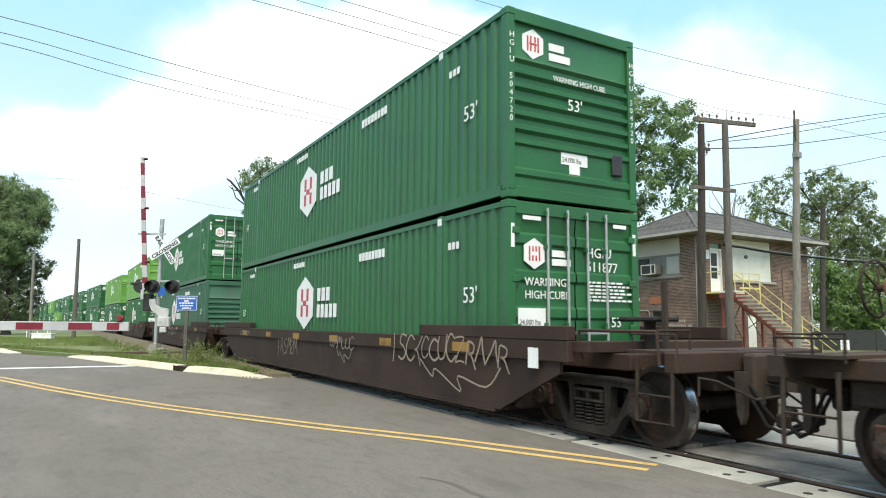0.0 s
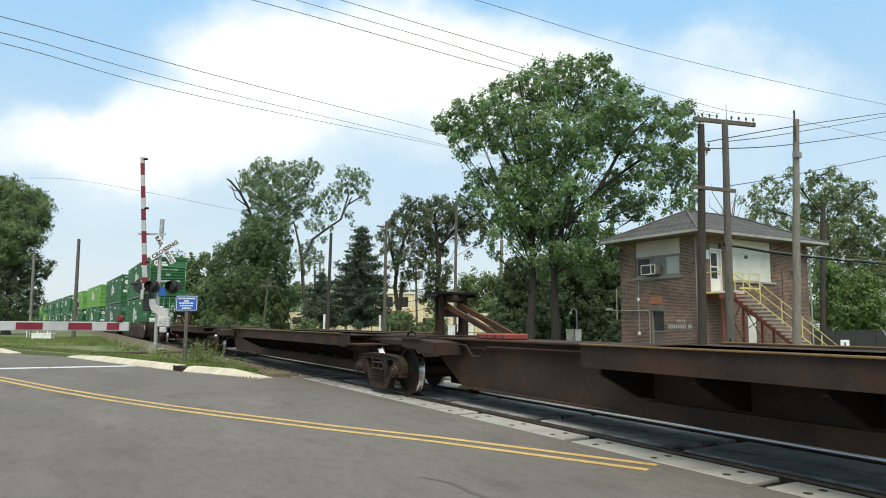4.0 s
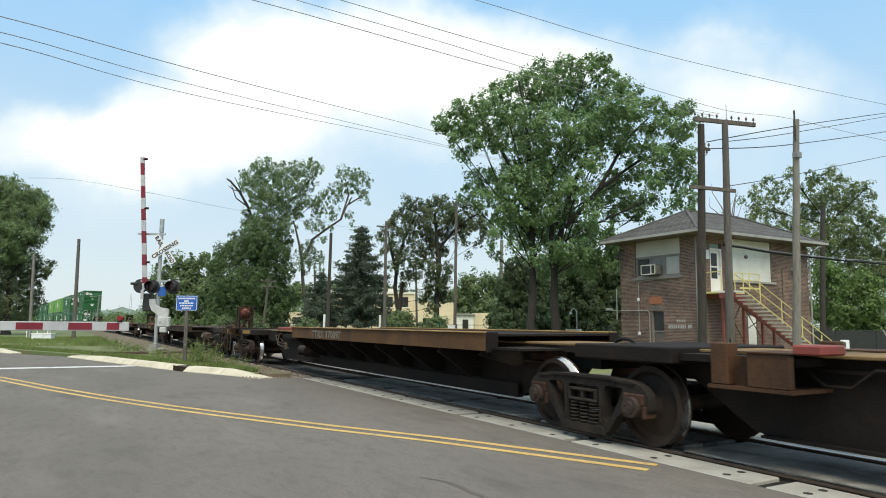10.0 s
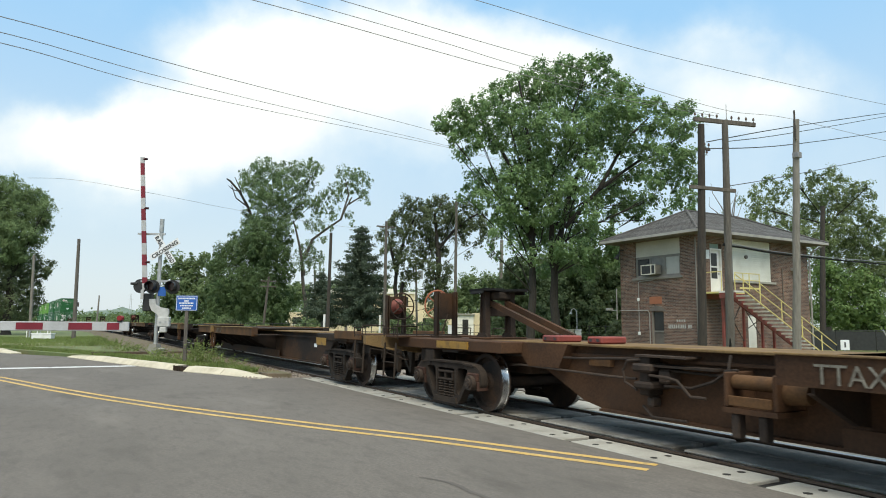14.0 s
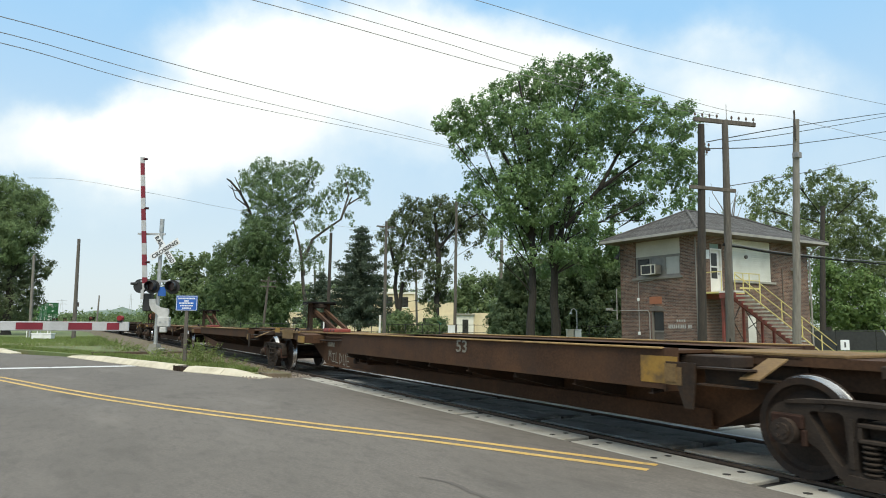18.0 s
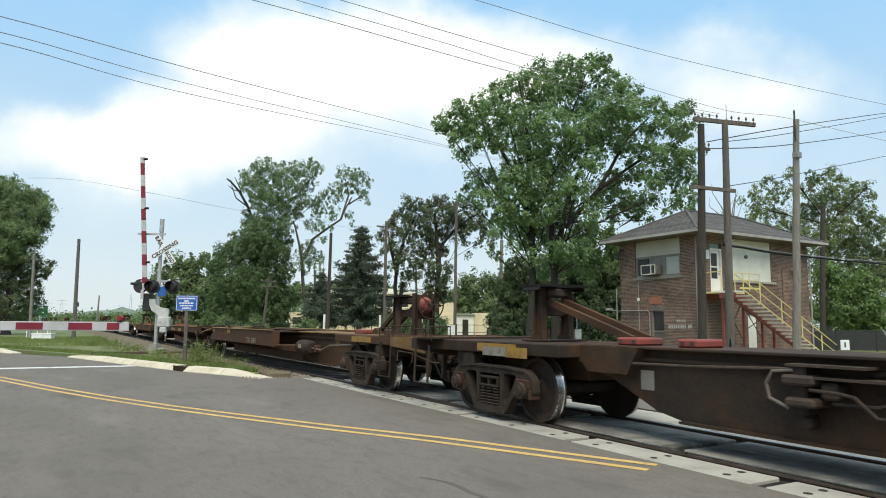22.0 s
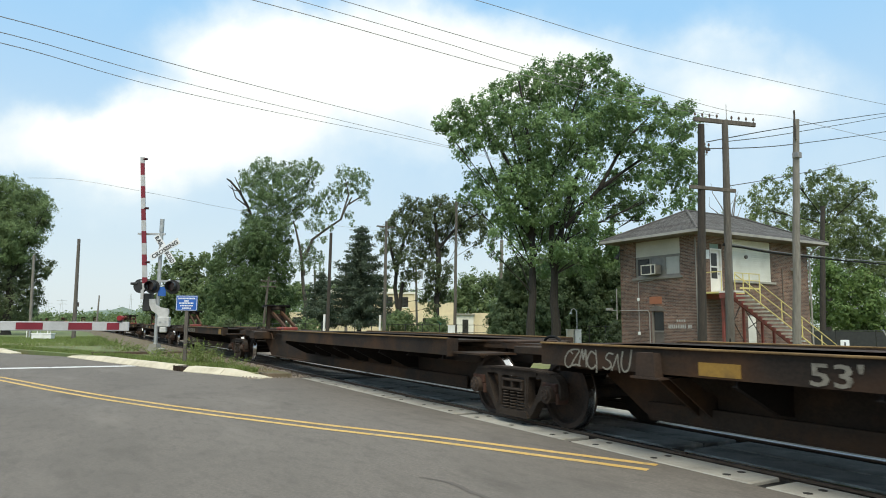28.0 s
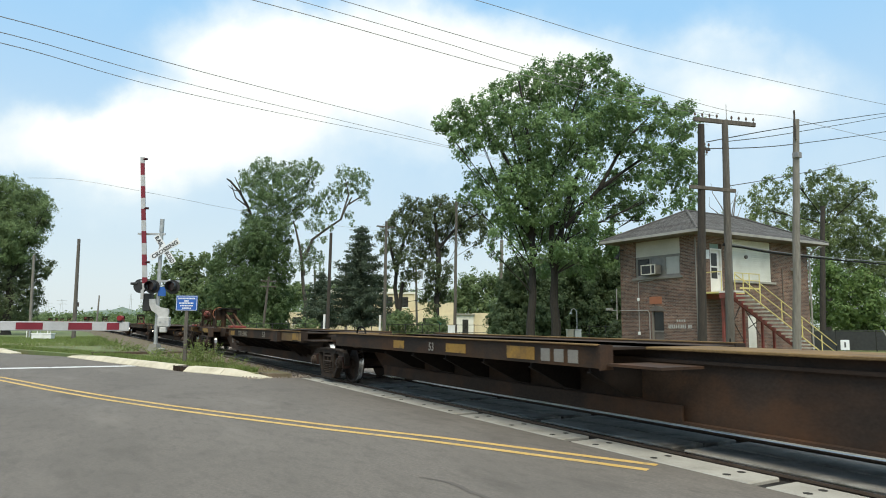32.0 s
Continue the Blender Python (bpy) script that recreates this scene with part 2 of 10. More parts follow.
M["lawn"] = surf("lawn", (0.07, 0.1, 0.034), (0.155, 0.19, 0.066), 0.95, scale=1.2, fine=35, bump=0.8, stain=(0.17, 0.135, 0.07), stain_scale=0.5, stain_amount=0.6)
M["dirt"] = surf("dirt", (0.085, 0.064, 0.042), (0.16, 0.122, 0.082), 0.95, scale=3, fine=40, bump=0.8, stain=(0.1, 0.11, 0.035), stain_scale=0.9, stain_amount=0.7)
M["brick"] = brickwork("brick")
M["shingle"] = surf("shingle", (0.06, 0.058, 0.058), (0.128, 0.124, 0.122), 0.95, scale=3, fine=40, bump=0.6, stain=(0.06, 0.051, 0.043), stain_scale=1.0, stain_amount=0.6, each=0.22)
M["fascia"] = surf("fascia", (0.27, 0.258, 0.24), (0.39, 0.375, 0.35), 0.7, scale=2, bump=0.1, stain=(0.15, 0.13, 0.11), stain_amount=0.5)
M["soffit"] = surf("soffit", (0.11, 0.09, 0.078), (0.17, 0.142, 0.122), 0.8, scale=2, bump=0.1)
M["siding"] = surf("siding", (0.66, 0.65, 0.58), (0.78, 0.77, 0.7), 0.6, scale=1.5, fine=30, bump=0.08, stain=(0.5, 0.47, 0.4), stain_amount=0.35, each=0.03)
M["cream_siding"] = surf("cream_siding", (0.46, 0.43, 0.36), (0.56, 0.53, 0.45), 0.65, scale=1.5, bump=0.08, stain=(0.36, 0.32, 0.26), stain_amount=0.4, each=0.03)
M["white_paint"] = surf("white_paint", (0.72, 0.72, 0.71), (0.82, 0.82, 0.81), 0.5, scale=3, bump=0.05, stain=(0.5, 0.49, 0.46), stain_scale=2, stain_amount=0.4)
M["frame_grey"] = surf("frame_grey", (0.17, 0.155, 0.135), (0.26, 0.24, 0.21), 0.7, scale=3, bump=0.08)
M["glass"] = surf("glass", (0.02, 0.02, 0.02), (0.045, 0.044, 0.042), 0.3, scale=1.2, bump=0.02, spec=0.3)
M["blind"] = surf("blind", (0.16, 0.15, 0.135), (0.24, 0.225, 0.2), 0.5, scale=3, bump=0.05)
M["blind_pale"] = surf("blind_pale", (0.36, 0.345, 0.31), (0.45, 0.43, 0.39), 0.5, scale=3, bump=0.05)
M["teal_paint"] = surf("teal_paint", (0.2, 0.3, 0.27), (0.28, 0.38, 0.34), 0.6, scale=3, bump=0.05)
M["wall_letter"] = surf("wall_letter", (0.4, 0.39, 0.36), (0.55, 0.54, 0.5), 0.7, scale=9, bump=0, stain=(0.16, 0.11, 0.085), stain_scale=9, stain_amount=0.7)
M["stair_red"] = surf("stair_red", (0.15, 0.033, 0.024), (0.24, 0.054, 0.04), 0.65, scale=4, bump=0.2, stain=(0.1, 0.06, 0.04), stain_scale=3, stain_amount=0.6)
M["stair_yellow"] = surf("stair_yellow", (0.62, 0.52, 0.18), (0.74, 0.64, 0.28), 0.55, scale=4, bump=0.08, stain=(0.4, 0.32, 0.16), stain_scale=4, stain_amount=0.5)
M["tread"] = surf("tread", (0.55, 0.53, 0.5), (0.7, 0.68, 0.64), 0.7, scale=4, bump=0.2)
M["pole_wood"] = surf("pole_wood", (0.065, 0.056, 0.048), (0.15, 0.13, 0.112), 0.9, scale=5, fine=40, bump=0.6, stretch=(3, 3, 0.25), stain=(0.05, 0.042, 0.036), stain_scale=1.5, stain_amount=0.6)
M["pole_pale"] = surf("pole_pale", (0.155, 0.14, 0.122), (0.27, 0.248, 0.22), 0.9, scale=5, fine=40, bump=0.5, stretch=(3, 3, 0.25))
M["pole_brown"] = surf("pole_brown", (0.026, 0.021, 0.018), (0.066, 0.054, 0.045), 0.9, scale=5, fine=40, bump=0.6, stretch=(3, 3, 0.25))
M["pole_dark"] = surf("pole_dark", (0.035, 0.03, 0.028), (0.075, 0.062, 0.052), 0.9, scale=5, fine=40, bump=0.6, stretch=(3, 3, 0.25))
M["pole_grey"] = surf("pole_grey", (0.085, 0.074, 0.064), (0.165, 0.147, 0.13), 0.9, scale=5, fine=40, bump=0.6, stretch=(3, 3, 0.25), stain=(0.07, 0.06, 0.05), stain_scale=1.5, stain_amount=0.6)
M["cable"] = surf("cable", (0.008, 0.008, 0.008), (0.018, 0.018, 0.018), 0.85, scale=3, bump=0, spec=0.15)
M["wire"] = surf("wire", (0.2, 0.195, 0.195), (0.27, 0.265, 0.265), 0.7, scale=3, bump=0)
M["wire_dark"] = surf("wire_dark", (0.03, 0.03, 0.032), (0.06, 0.06, 0.062), 0.6, scale=3, bump=0)
M["wire_pale"] = surf("wire_pale", (0.25, 0.25, 0.26), (0.35, 0.35, 0.36), 0.5, 0.5, scale=3, bump=0)
M["ceramic"] = surf("ceramic", (0.12, 0.08, 0.06), (0.2, 0.14, 0.11), 0.25, scale=5, bump=0)
M["galvanized"] = surf("galvanized", (0.36, 0.37, 0.37), (0.52, 0.53, 0.53), 0.5, 0.6, scale=5, bump=0.1, stain=(0.3, 0.28, 0.25), stain_amount=0.4)
M["cast_silver"] = surf("cast_silver", (0.4, 0.4, 0.39), (0.52, 0.52, 0.51), 0.55, scale=5, bump=0.1, stain=(0.28, 0.26, 0.23), stain_scale=3, stain_amount=0.5)
M["signal_black"] = surf("signal_black", (0.012, 0.012, 0.013), (0.03, 0.03, 0.03), 0.5, scale=6, bump=0.05)
M["lens_dark"] = surf("lens_dark", (0.03, 0.006, 0.006), (0.05, 0.01, 0.01), 0.25, scale=5, bump=0)
M["gate_red"] = surf("gate_red", (0.14, 0.008, 0.018), (0.2, 0.012, 0.027), 0.5, scale=4, bump=0.05)
M["gate_white"] = surf("gate_white", (0.36, 0.365, 0.37), (0.47, 0.475, 0.48), 0.5, scale=4, bump=0.05, stain=(0.24, 0.24, 0.24), stain_scale=3, stain_amount=0.4)
M["lamp_red"] = glow("lamp_red", (0.2, 0.008, 0.012), 0.06)
M["sign_blue"] = surf("sign_blue", (0.015, 0.09, 0.36), (0.025, 0.12, 0.44), 0.45, scale=4, bump=0)
M["sign_white"] = surf("sign_white", (0.66, 0.68, 0.7), (0.76, 0.78, 0.8), 0.5, scale=4, bump=0)
M["ink"] = surf("ink", (0.02, 0.02, 0.02), (0.05, 0.05, 0.05), 0.6, scale=4, bump=0)
M["bark"] = surf("bark", (0.018, 0.016, 0.0135), (0.042, 0.036, 0.03), 0.95, scale=6, fine=30, bump=0.9, stretch=(2.5, 2.5, 0.5))
M["bark_mid"] = surf("bark_mid", (0.05, 0.045, 0.038), (0.115, 0.105, 0.09), 0.95, scale=6, fine=30, bump=0.8, stretch=(2.5, 2.5, 0.5))
M["bark_grey"] = surf("bark_grey", (0.085, 0.076, 0.066), (0.18, 0.165, 0.145), 0.95, scale=6, fine=30, bump=0.8, stretch=(2.5, 2.5, 0.5))
M["leaf_big"] = leafy("leaf_big", (0.075, 0.128, 0.055), (0.31, 0.46, 0.2), 0.48)
M["leaf_mid"] = leafy("leaf_mid", (0.078, 0.125, 0.062), (0.28, 0.385, 0.19), 0.45)
# darker leaves for the maple's lower crown, shade mixed into the green
M["leaf_lower"] = leafy("leaf_lower", (0.055, 0.09, 0.04), (0.165, 0.25, 0.1), 0.4)
M["leaf_right"] = leafy("leaf_right", (0.09, 0.125, 0.055), (0.31, 0.39, 0.18), 0.46)
M["leaf_dark"] = leafy("leaf_dark", (0.05, 0.07, 0.04), (0.19, 0.235, 0.115), 0.38)
M["leaf_shade"] = leafy("leaf_shade", (0.085, 0.13, 0.055), (0.23, 0.32, 0.14), 0.4)
M["needle"] = leafy("needle", (0.045, 0.068, 0.048), (0.125, 0.165, 0.11), 0.3)
M["leaf_bush"] = leafy("leaf_bush", (0.07, 0.122, 0.04), (0.205, 0.31, 0.095), 0.4)
M["leaf_thicket"] = leafy("leaf_thicket", (0.082, 0.122, 0.062), (0.155, 0.215, 0.105), 0.45)
M["leaf_far"] = leafy("leaf_far", (0.1, 0.15, 0.07), (0.22, 0.295, 0.13), 0.42)
M["grass_blade"] = leafy("grass_blade", (0.1, 0.14, 0.04), (0.25, 0.31, 0.095), 0.4)
M["dry_blade"] = leafy("dry_blade", (0.16, 0.13, 0.06), (0.32, 0.26, 0.14), 0.3)
M["stucco"] = surf("stucco", (0.6, 0.51, 0.33), (0.7, 0.61, 0.42), 0.85, scale=1, bump=0.2, stain=(0.48, 0.4, 0.27), stain_amount=0.4)
M["fence_black"] = surf("fence_black", (0.012, 0.013, 0.013), (0.03, 0.032, 0.03), 0.6, scale=5, bump=0)
# rolling stock
M["green"] = surf("green", (0.012, 0.088, 0.025), (0.019, 0.122, 0.036), 0.45, scale=0.8, fine=25, bump=0.06, stain=(0.024, 0.07, 0.034), stain_scale=0.9, stain_amount=0.5)
M["green_light"] = surf("green_light", (0.11, 0.27, 0.05), (0.15, 0.34, 0.065), 0.45, scale=0.8, fine=25, bump=0.06, stain=(0.07, 0.17, 0.04), stain_scale=0.9, stain_amount=0.5)
M["green_dull"] = surf("green_dull", (0.025, 0.09, 0.05), (0.045, 0.13, 0.075), 0.5, scale=0.8, fine=25, bump=0.06, stain=(0.06, 0.075, 0.05), stain_scale=0.9, stain_amount=0.6)
M["logo_white"] = surf("logo_white", (0.68, 0.68, 0.65), (0.8, 0.8, 0.78), 0.5, scale=3, bump=0)
M["logo_red"] = surf("logo_red", (0.4, 0.03, 0.04), (0.5, 0.05, 0.06), 0.5, scale=3, bump=0)
M["car_dark"] = surf("car_dark", (0.017, 0.0125, 0.01), (0.042, 0.03, 0.022), 0.78, scale=1.2, fine=35, bump=0.3, stain=(0.1, 0.048, 0.02), stain_scale=0.9, stain_amount=0.65, spec=0.2)
# grimy near-black; its depth also stands in for shade below the decks
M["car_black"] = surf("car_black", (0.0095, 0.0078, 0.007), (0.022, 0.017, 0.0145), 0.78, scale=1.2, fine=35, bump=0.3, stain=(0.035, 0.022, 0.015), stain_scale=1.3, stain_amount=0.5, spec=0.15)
M["car_brown"] = surf("car_brown", (0.025, 0.0178, 0.0138), (0.054, 0.037, 0.028), 0.78, scale=1.2, fine=35, bump=0.3, stain=(0.1, 0.046, 0.022), stain_scale=1.1, stain_amount=0.55, spec=0.2)
M["car_rust"] = surf("car_rust", (0.042, 0.022, 0.013), (0.1, 0.05, 0.026), 0.8, scale=1.2, fine=35, bump=0.35, stain=(0.045, 0.029, 0.021), stain_scale=1.1, stain_amount=0.75, spec=0.2)
worn(M["car_dark"], (0.12, 0.052, 0.022), 0.8, 0.5, 0.66, 0.32, (0.7, 1, 1.4))
worn(M["car_brown"], (0.13, 0.056, 0.022), 0.8, 0.5, 0.68, 0.22, (0.7, 1, 1.4))
M["car_tan"] = surf("car_tan", (0.12, 0.075, 0.034), (0.25, 0.16, 0.07), 0.75, scale=1.4, fine=35, bump=0.3, stain=(0.08, 0.05, 0.035), stain_scale=1.3, stain_amount=0.7, spec=0.2)
M["car_ochre"] = surf("car_ochre", (0.22, 0.115, 0.018), (0.34, 0.19, 0.032), 0.65, scale=2, fine=35, bump=0.1, stain=(0.085, 0.052, 0.026), stain_scale=3.5, stain_amount=0.8)
M["well_brown"] = surf("well_brown", (0.03, 0.0185, 0.014), (0.06, 0.037, 0.027), 0.74, scale=0.9, fine=35, bump=0.2, stain=(0.022, 0.015, 0.012), stain_scale=0.8, stain_amount=0.7, spec=0.2)
M["truck"] = surf("truck", (0.022, 0.0165, 0.0135), (0.054, 0.041, 0.032), 0.9, scale=4, fine=50, bump=0.8, stain=(0.055, 0.04, 0.03), stain_scale=3, stain_amount=0.5, each=0.2, spec=0.18)
M["wheel"] = surf("wheel", (0.017, 0.0135, 0.0115), (0.04, 0.028, 0.022), 0.8, scale=4, fine=40, bump=0.4, stain=(0.07, 0.036, 0.02), stain_scale=2.5, stain_amount=0.5, each=0.3, spec=0.2)
# shaded copy of the bogie steel, for those deep in the train's shadow
M["truck_dark"] = surf("truck_dark", (0.0135, 0.0115, 0.0102), (0.036, 0.03, 0.0255), 0.9, scale=4, fine=50, bump=0.8, stain=(0.05, 0.036, 0.027), stain_scale=3, stain_amount=0.5, each=0.2, spec=0.15)
M["tread_steel"] = surf("tread_steel", (0.38, 0.375, 0.37), (0.54, 0.53, 0.52), 0.26, 1.0, scale=4, bump=0.03)
M["bearing"] = surf("bearing", (0.03, 0.023, 0.019), (0.065, 0.045, 0.034), 0.75, scale=8, bump=0.3, each=0.4, spec=0.2)
M["adapter"] = surf("adapter", (0.032, 0.0165, 0.012), (0.075, 0.034, 0.022), 0.78, scale=8, bump=0.3, stain=(0.035, 0.026, 0.022), stain_scale=4, stain_amount=0.7, each=0.4, spec=0.2)
M["red_part"] = surf("red_part", (0.16, 0.027, 0.02), (0.26, 0.05, 0.036), 0.6, scale=2, bump=0.2, stain=(0.1, 0.04, 0.03), stain_scale=3, stain_amount=0.7)
M["orange_part"] = surf("orange_part", (0.3, 0.1, 0.05), (0.42, 0.15, 0.07), 0.6, scale=3, bump=0.15, stain=(0.12, 0.06, 0.04), stain_scale=3, stain_amount=0.6)
M["marking_worn"] = surf("marking_worn", (0.085, 0.072, 0.052), (0.15, 0.128, 0.092), 0.75, scale=4, fine=40, bump=0, stain=(0.02, 0.016, 0.013), stain_scale=5, stain_amount=0.95)
M["marking"] = surf("marking", (0.16, 0.142, 0.112), (0.27, 0.245, 0.195), 0.7, scale=4, fine=40, bump=0, stain=(0.05, 0.036, 0.025), stain_scale=6, stain_amount=0.95)
M["graffiti"] = surf("graffiti", (0.22, 0.17, 0.13), (0.34, 0.27, 0.2), 0.7, scale=4, bump=0, stain=(0.12, 0.08, 0.06), stain_scale=4, stain_amount=0.6)
M["graffiti_lime"] = surf("graffiti_lime", (0.17, 0.175, 0.08), (0.26, 0.26, 0.13), 0.7, scale=5, bump=0)
M["graffiti_pale"] = surf("graffiti_pale", (0.2, 0.185, 0.15), (0.29, 0.27, 0.22), 0.7, scale=4, bump=0, stain=(0.12, 0.1, 0.08), stain_scale=4, stain_amount=0.6)
M["sill_tan"] = surf("sill_tan", (0.075, 0.037, 0.017), (0.16, 0.083, 0.036), 0.78, scale=1.6, fine=35, bump=0.3, stain=(0.055, 0.036, 0.025), stain_scale=1.1, stain_amount=0.85, spec=0.2)
M["deck_yellow"] = surf("deck_yellow", (0.22, 0.13, 0.045), (0.4, 0.26, 0.1), 0.75, scale=1.6, fine=35, bump=0.25, stain=(0.09, 0.05, 0.03), stain_scale=1.5, stain_amount=0.8)
M["pipe"] = surf("pipe", (0.1, 0.084, 0.07), (0.19, 0.162, 0.138), 0.65, scale=6, bump=0.1, stain=(0.05, 0.036, 0.028), stain_scale=4, stain_amount=0.6, spec=0.3)

# ---- mesh helpers ----


def box(bm, x0, x1, y0, y1, z0, z1, bevel=0.0):
    v = [bm.verts.new((x, y, z)) for x in (x0, x1) for y in (y0, y1) for z in (z0, z1)]
    fs = [bm.faces.new([v[i] for i in q]) for q in ((0, 1, 3, 2), (4, 6, 7, 5), (0, 4, 5, 1), (2, 3, 7, 6), (0, 2, 6, 4), (1, 5, 7, 3))]
    if bevel:
        bmesh.ops.bevel(bm, geom=list({e for f in fs for e in f.edges}), offset=bevel, segments=1, affect="EDGES")
    return bm


def cyl(bm, a, b, r, n=12, r2=None, caps=True):
    a, b = Vector(a), Vector(b)
    r2 = r if r2 is None else r2
    w = (b - a).normalized()
    u = w.orthogonal().normalized()
    k = w.cross(u)
    rings = []
    for c, q in ((a, r), (b, r2)):
        rings.append([bm.verts.new(c + (u * math.cos(2 * math.pi * i / n) + k * math.sin(2 * math.pi * i / n)) * q) for i in range(n)])
    for i in range(n):
        j = (i + 1) % n
        bm.faces.new((rings[0][i], rings[0][j], rings[1][j], rings[1][i]))
    if caps:
        bm.faces.new(rings[0][::-1]); bm.faces.new(rings[1])
    return bm


def tube(bm, pts, r, n=8, r_end=None):
    """A round bar along points, tapering to r_end."""
    pts = [Vector(p) for p in pts]
    rings, u = [], None
    for i, p in enumerate(pts):
        w = (pts[min(i + 1, len(pts) - 1)] - pts[max(i - 1, 0)]).normalized()
        u = w.orthogonal().normalized() if u is None else (u - w * u.dot(w)).normalized()
        k = w.cross(u)
        q = r if r_end is None else r + (r_end - r) * i / (len(pts) - 1)
        rings.append([bm.verts.new(p + (u * math.cos(2 * math.pi * j / n) + k * math.sin(2 * math.pi * j / n)) * q) for j in range(n)])
    for a, b in zip(rings, rings[1:]):
        for i in range(n):
            j = (i + 1) % n
            bm.faces.new((a[i], a[j], b[j], b[i]))
    bm.faces.new(rings[0][::-1]); bm.faces.new(rings[-1])
    return bm


def prism(bm, outline, lo, hi, axis="y"):
    """A closed outline of (a, b) pushed from lo to hi along an axis: y takes (x, z), x takes (y, z), z takes (x, y)."""
    def at(a, b, c):
        return (a, c, b) if axis == "y" else (c, a, b) if axis == "x" else (a, b, c)
    p = [bm.verts.new(at(a, b, lo)) for a, b in outline]
    q = [bm.verts.new(at(a, b, hi)) for a, b in outline]
    n = len(p)
    bm.faces.new(p); bm.faces.new(q[::-1])
    for i in range(n):
        j = (i + 1) % n
        bm.faces.new((p[i], q[i], q[j], p[j]))
    bmesh.ops.recalc_face_normals(bm, faces=bm.faces[-(n + 2):])
    return bm


def ring(bm, c, r, thick, axis=(0, 1, 0), n=24, m=6):
    c, w = Vector(c), Vector(axis).normalized()
    u = w.orthogonal().normalized(); k = w.cross(u)
    rows = []
    for i in range(n):
        d = u * math.cos(2 * math.pi * i / n) + k * math.sin(2 * math.pi * i / n)
        rows.append([bm.verts.new(c + d * (r + thick * math.cos(2 * math.pi * j / m)) + w * thick * math.sin(2 * math.pi * j / m)) for j in range(m)])
    for i in range(n):
        a, b = rows[i], rows[(i + 1) % n]
        for j in range(m):
            bm.faces.new((a[j], b[j], b[(j + 1) % m], a[(j + 1) % m]))
    return bm


def lathe(bm, profile, axis_at=(0, 0, 0), n=28):
    """A profile of (radius, y) turned round the y axis."""
    rows = []
    for i in range(n):
        c, s = math.cos(2 * math.pi * i / n), math.sin(2 * math.pi * i / n)
        rows.append([bm.verts.new((axis_at[0] + r * c, axis_at[1] + y, axis_at[2] + r * s)) for r, y in profile])
    for i in range(n):
        a, b = rows[i], rows[(i + 1) % n]
        for j in range(len(profile) - 1):
            bm.faces.new((a[j], a[j + 1], b[j + 1], b[j]))
    bmesh.ops.recalc_face_normals(bm, faces=bm.faces)
    return bm


def mesh_of(name, bm, material):
    bm.normal_update()
    for e in bm.edges:
        e.smooth = len(e.link_faces) == 2 and e.calc_face_angle(0) < 0.6
    for f in bm.faces:
        f.smooth = True
    me = bpy.data.meshes.new(name)
    bm.to_mesh(me)
    bm.free()
    me.materials.append(material)
    return me


def part(name, bm, material, parent, label=""):
    """Links a bmesh, or a ready mesh, as one object under a thing or part."""
    me = bm if isinstance(bm, bpy.types.Mesh) else mesh_of(name, bm, material)
    ob = new(name, me)
    ob.parent = parent
    return tagged(ob, label)


def thing(name, label, category, group="", kind="", at=None):
    ob = new(name)
    ob.empty_display_size = 0.2
    if at is not None:
        ob.matrix_basis = at
    return tagged(ob, label, category, group, kind)


def solid(name, bm, material, label, category="", group="", kind="", at=None):
    ob = new(name, mesh_of(name, bm, material))
    if at is not None:
        ob.matrix_basis = at
    return tagged(ob, label, category, group, kind)


KEPT = {}


def kept(key, build, material):
    """One mesh per key, shared by alike parts."""
    k = (key, material.name)
    if k not in KEPT:
        KEPT[k] = mesh_of(key, build(bmesh.new()), material)
    return KEPT[k]


def lettering(text, size, material, squeeze=1.0, bold=0.0):
    """Flat letters as a mesh that faces -y, its lower left corner at the origin."""
    k = ("text", text, size, material.name, squeeze, bold)
    if k not in KEPT:
        cu = bpy.data.curves.new("letters", "FONT")
        cu.body, cu.size, cu.extrude, cu.resolution_u, cu.offset = text, size, 0.002, 2, bold
        ob = new("letters", cu)
        bpy.context.view_layer.update()
        me = bpy.data.meshes.new_from_object(ob.evaluated_get(bpy.context.evaluated_depsgraph_get()))
        bpy.data.objects.remove(ob)
        me.transform(pose(0, 0, 0, 90) @ Matrix.Diagonal((squeeze, 1, 1, 1)))
        me.materials.clear(); me.materials.append(material)
        KEPT[k] = me
    return KEPT[k]


def stroke(bm, pts, w, y):
    """A flat brush stroke in the plane of one side, along (x, z) points."""
    n = len(pts)
    rows = []
    for i, (x, z) in enumerate(pts):
        ax, az = pts[max(i - 1, 0)]; bx, bz = pts[min(i + 1, n - 1)]
        d = math.hypot(bx - ax, bz - az) or 1
        ox, oz = -(bz - az) / d * w / 2, (bx - ax) / d * w / 2
        rows.append((bm.verts.new((x + ox, y, z + oz)), bm.verts.new((x - ox, y, z - oz))))
    for a, b in zip(rows, rows[1:]):
        bm.faces.new((a[0], a[1], b[1], b[0]))
    return bm


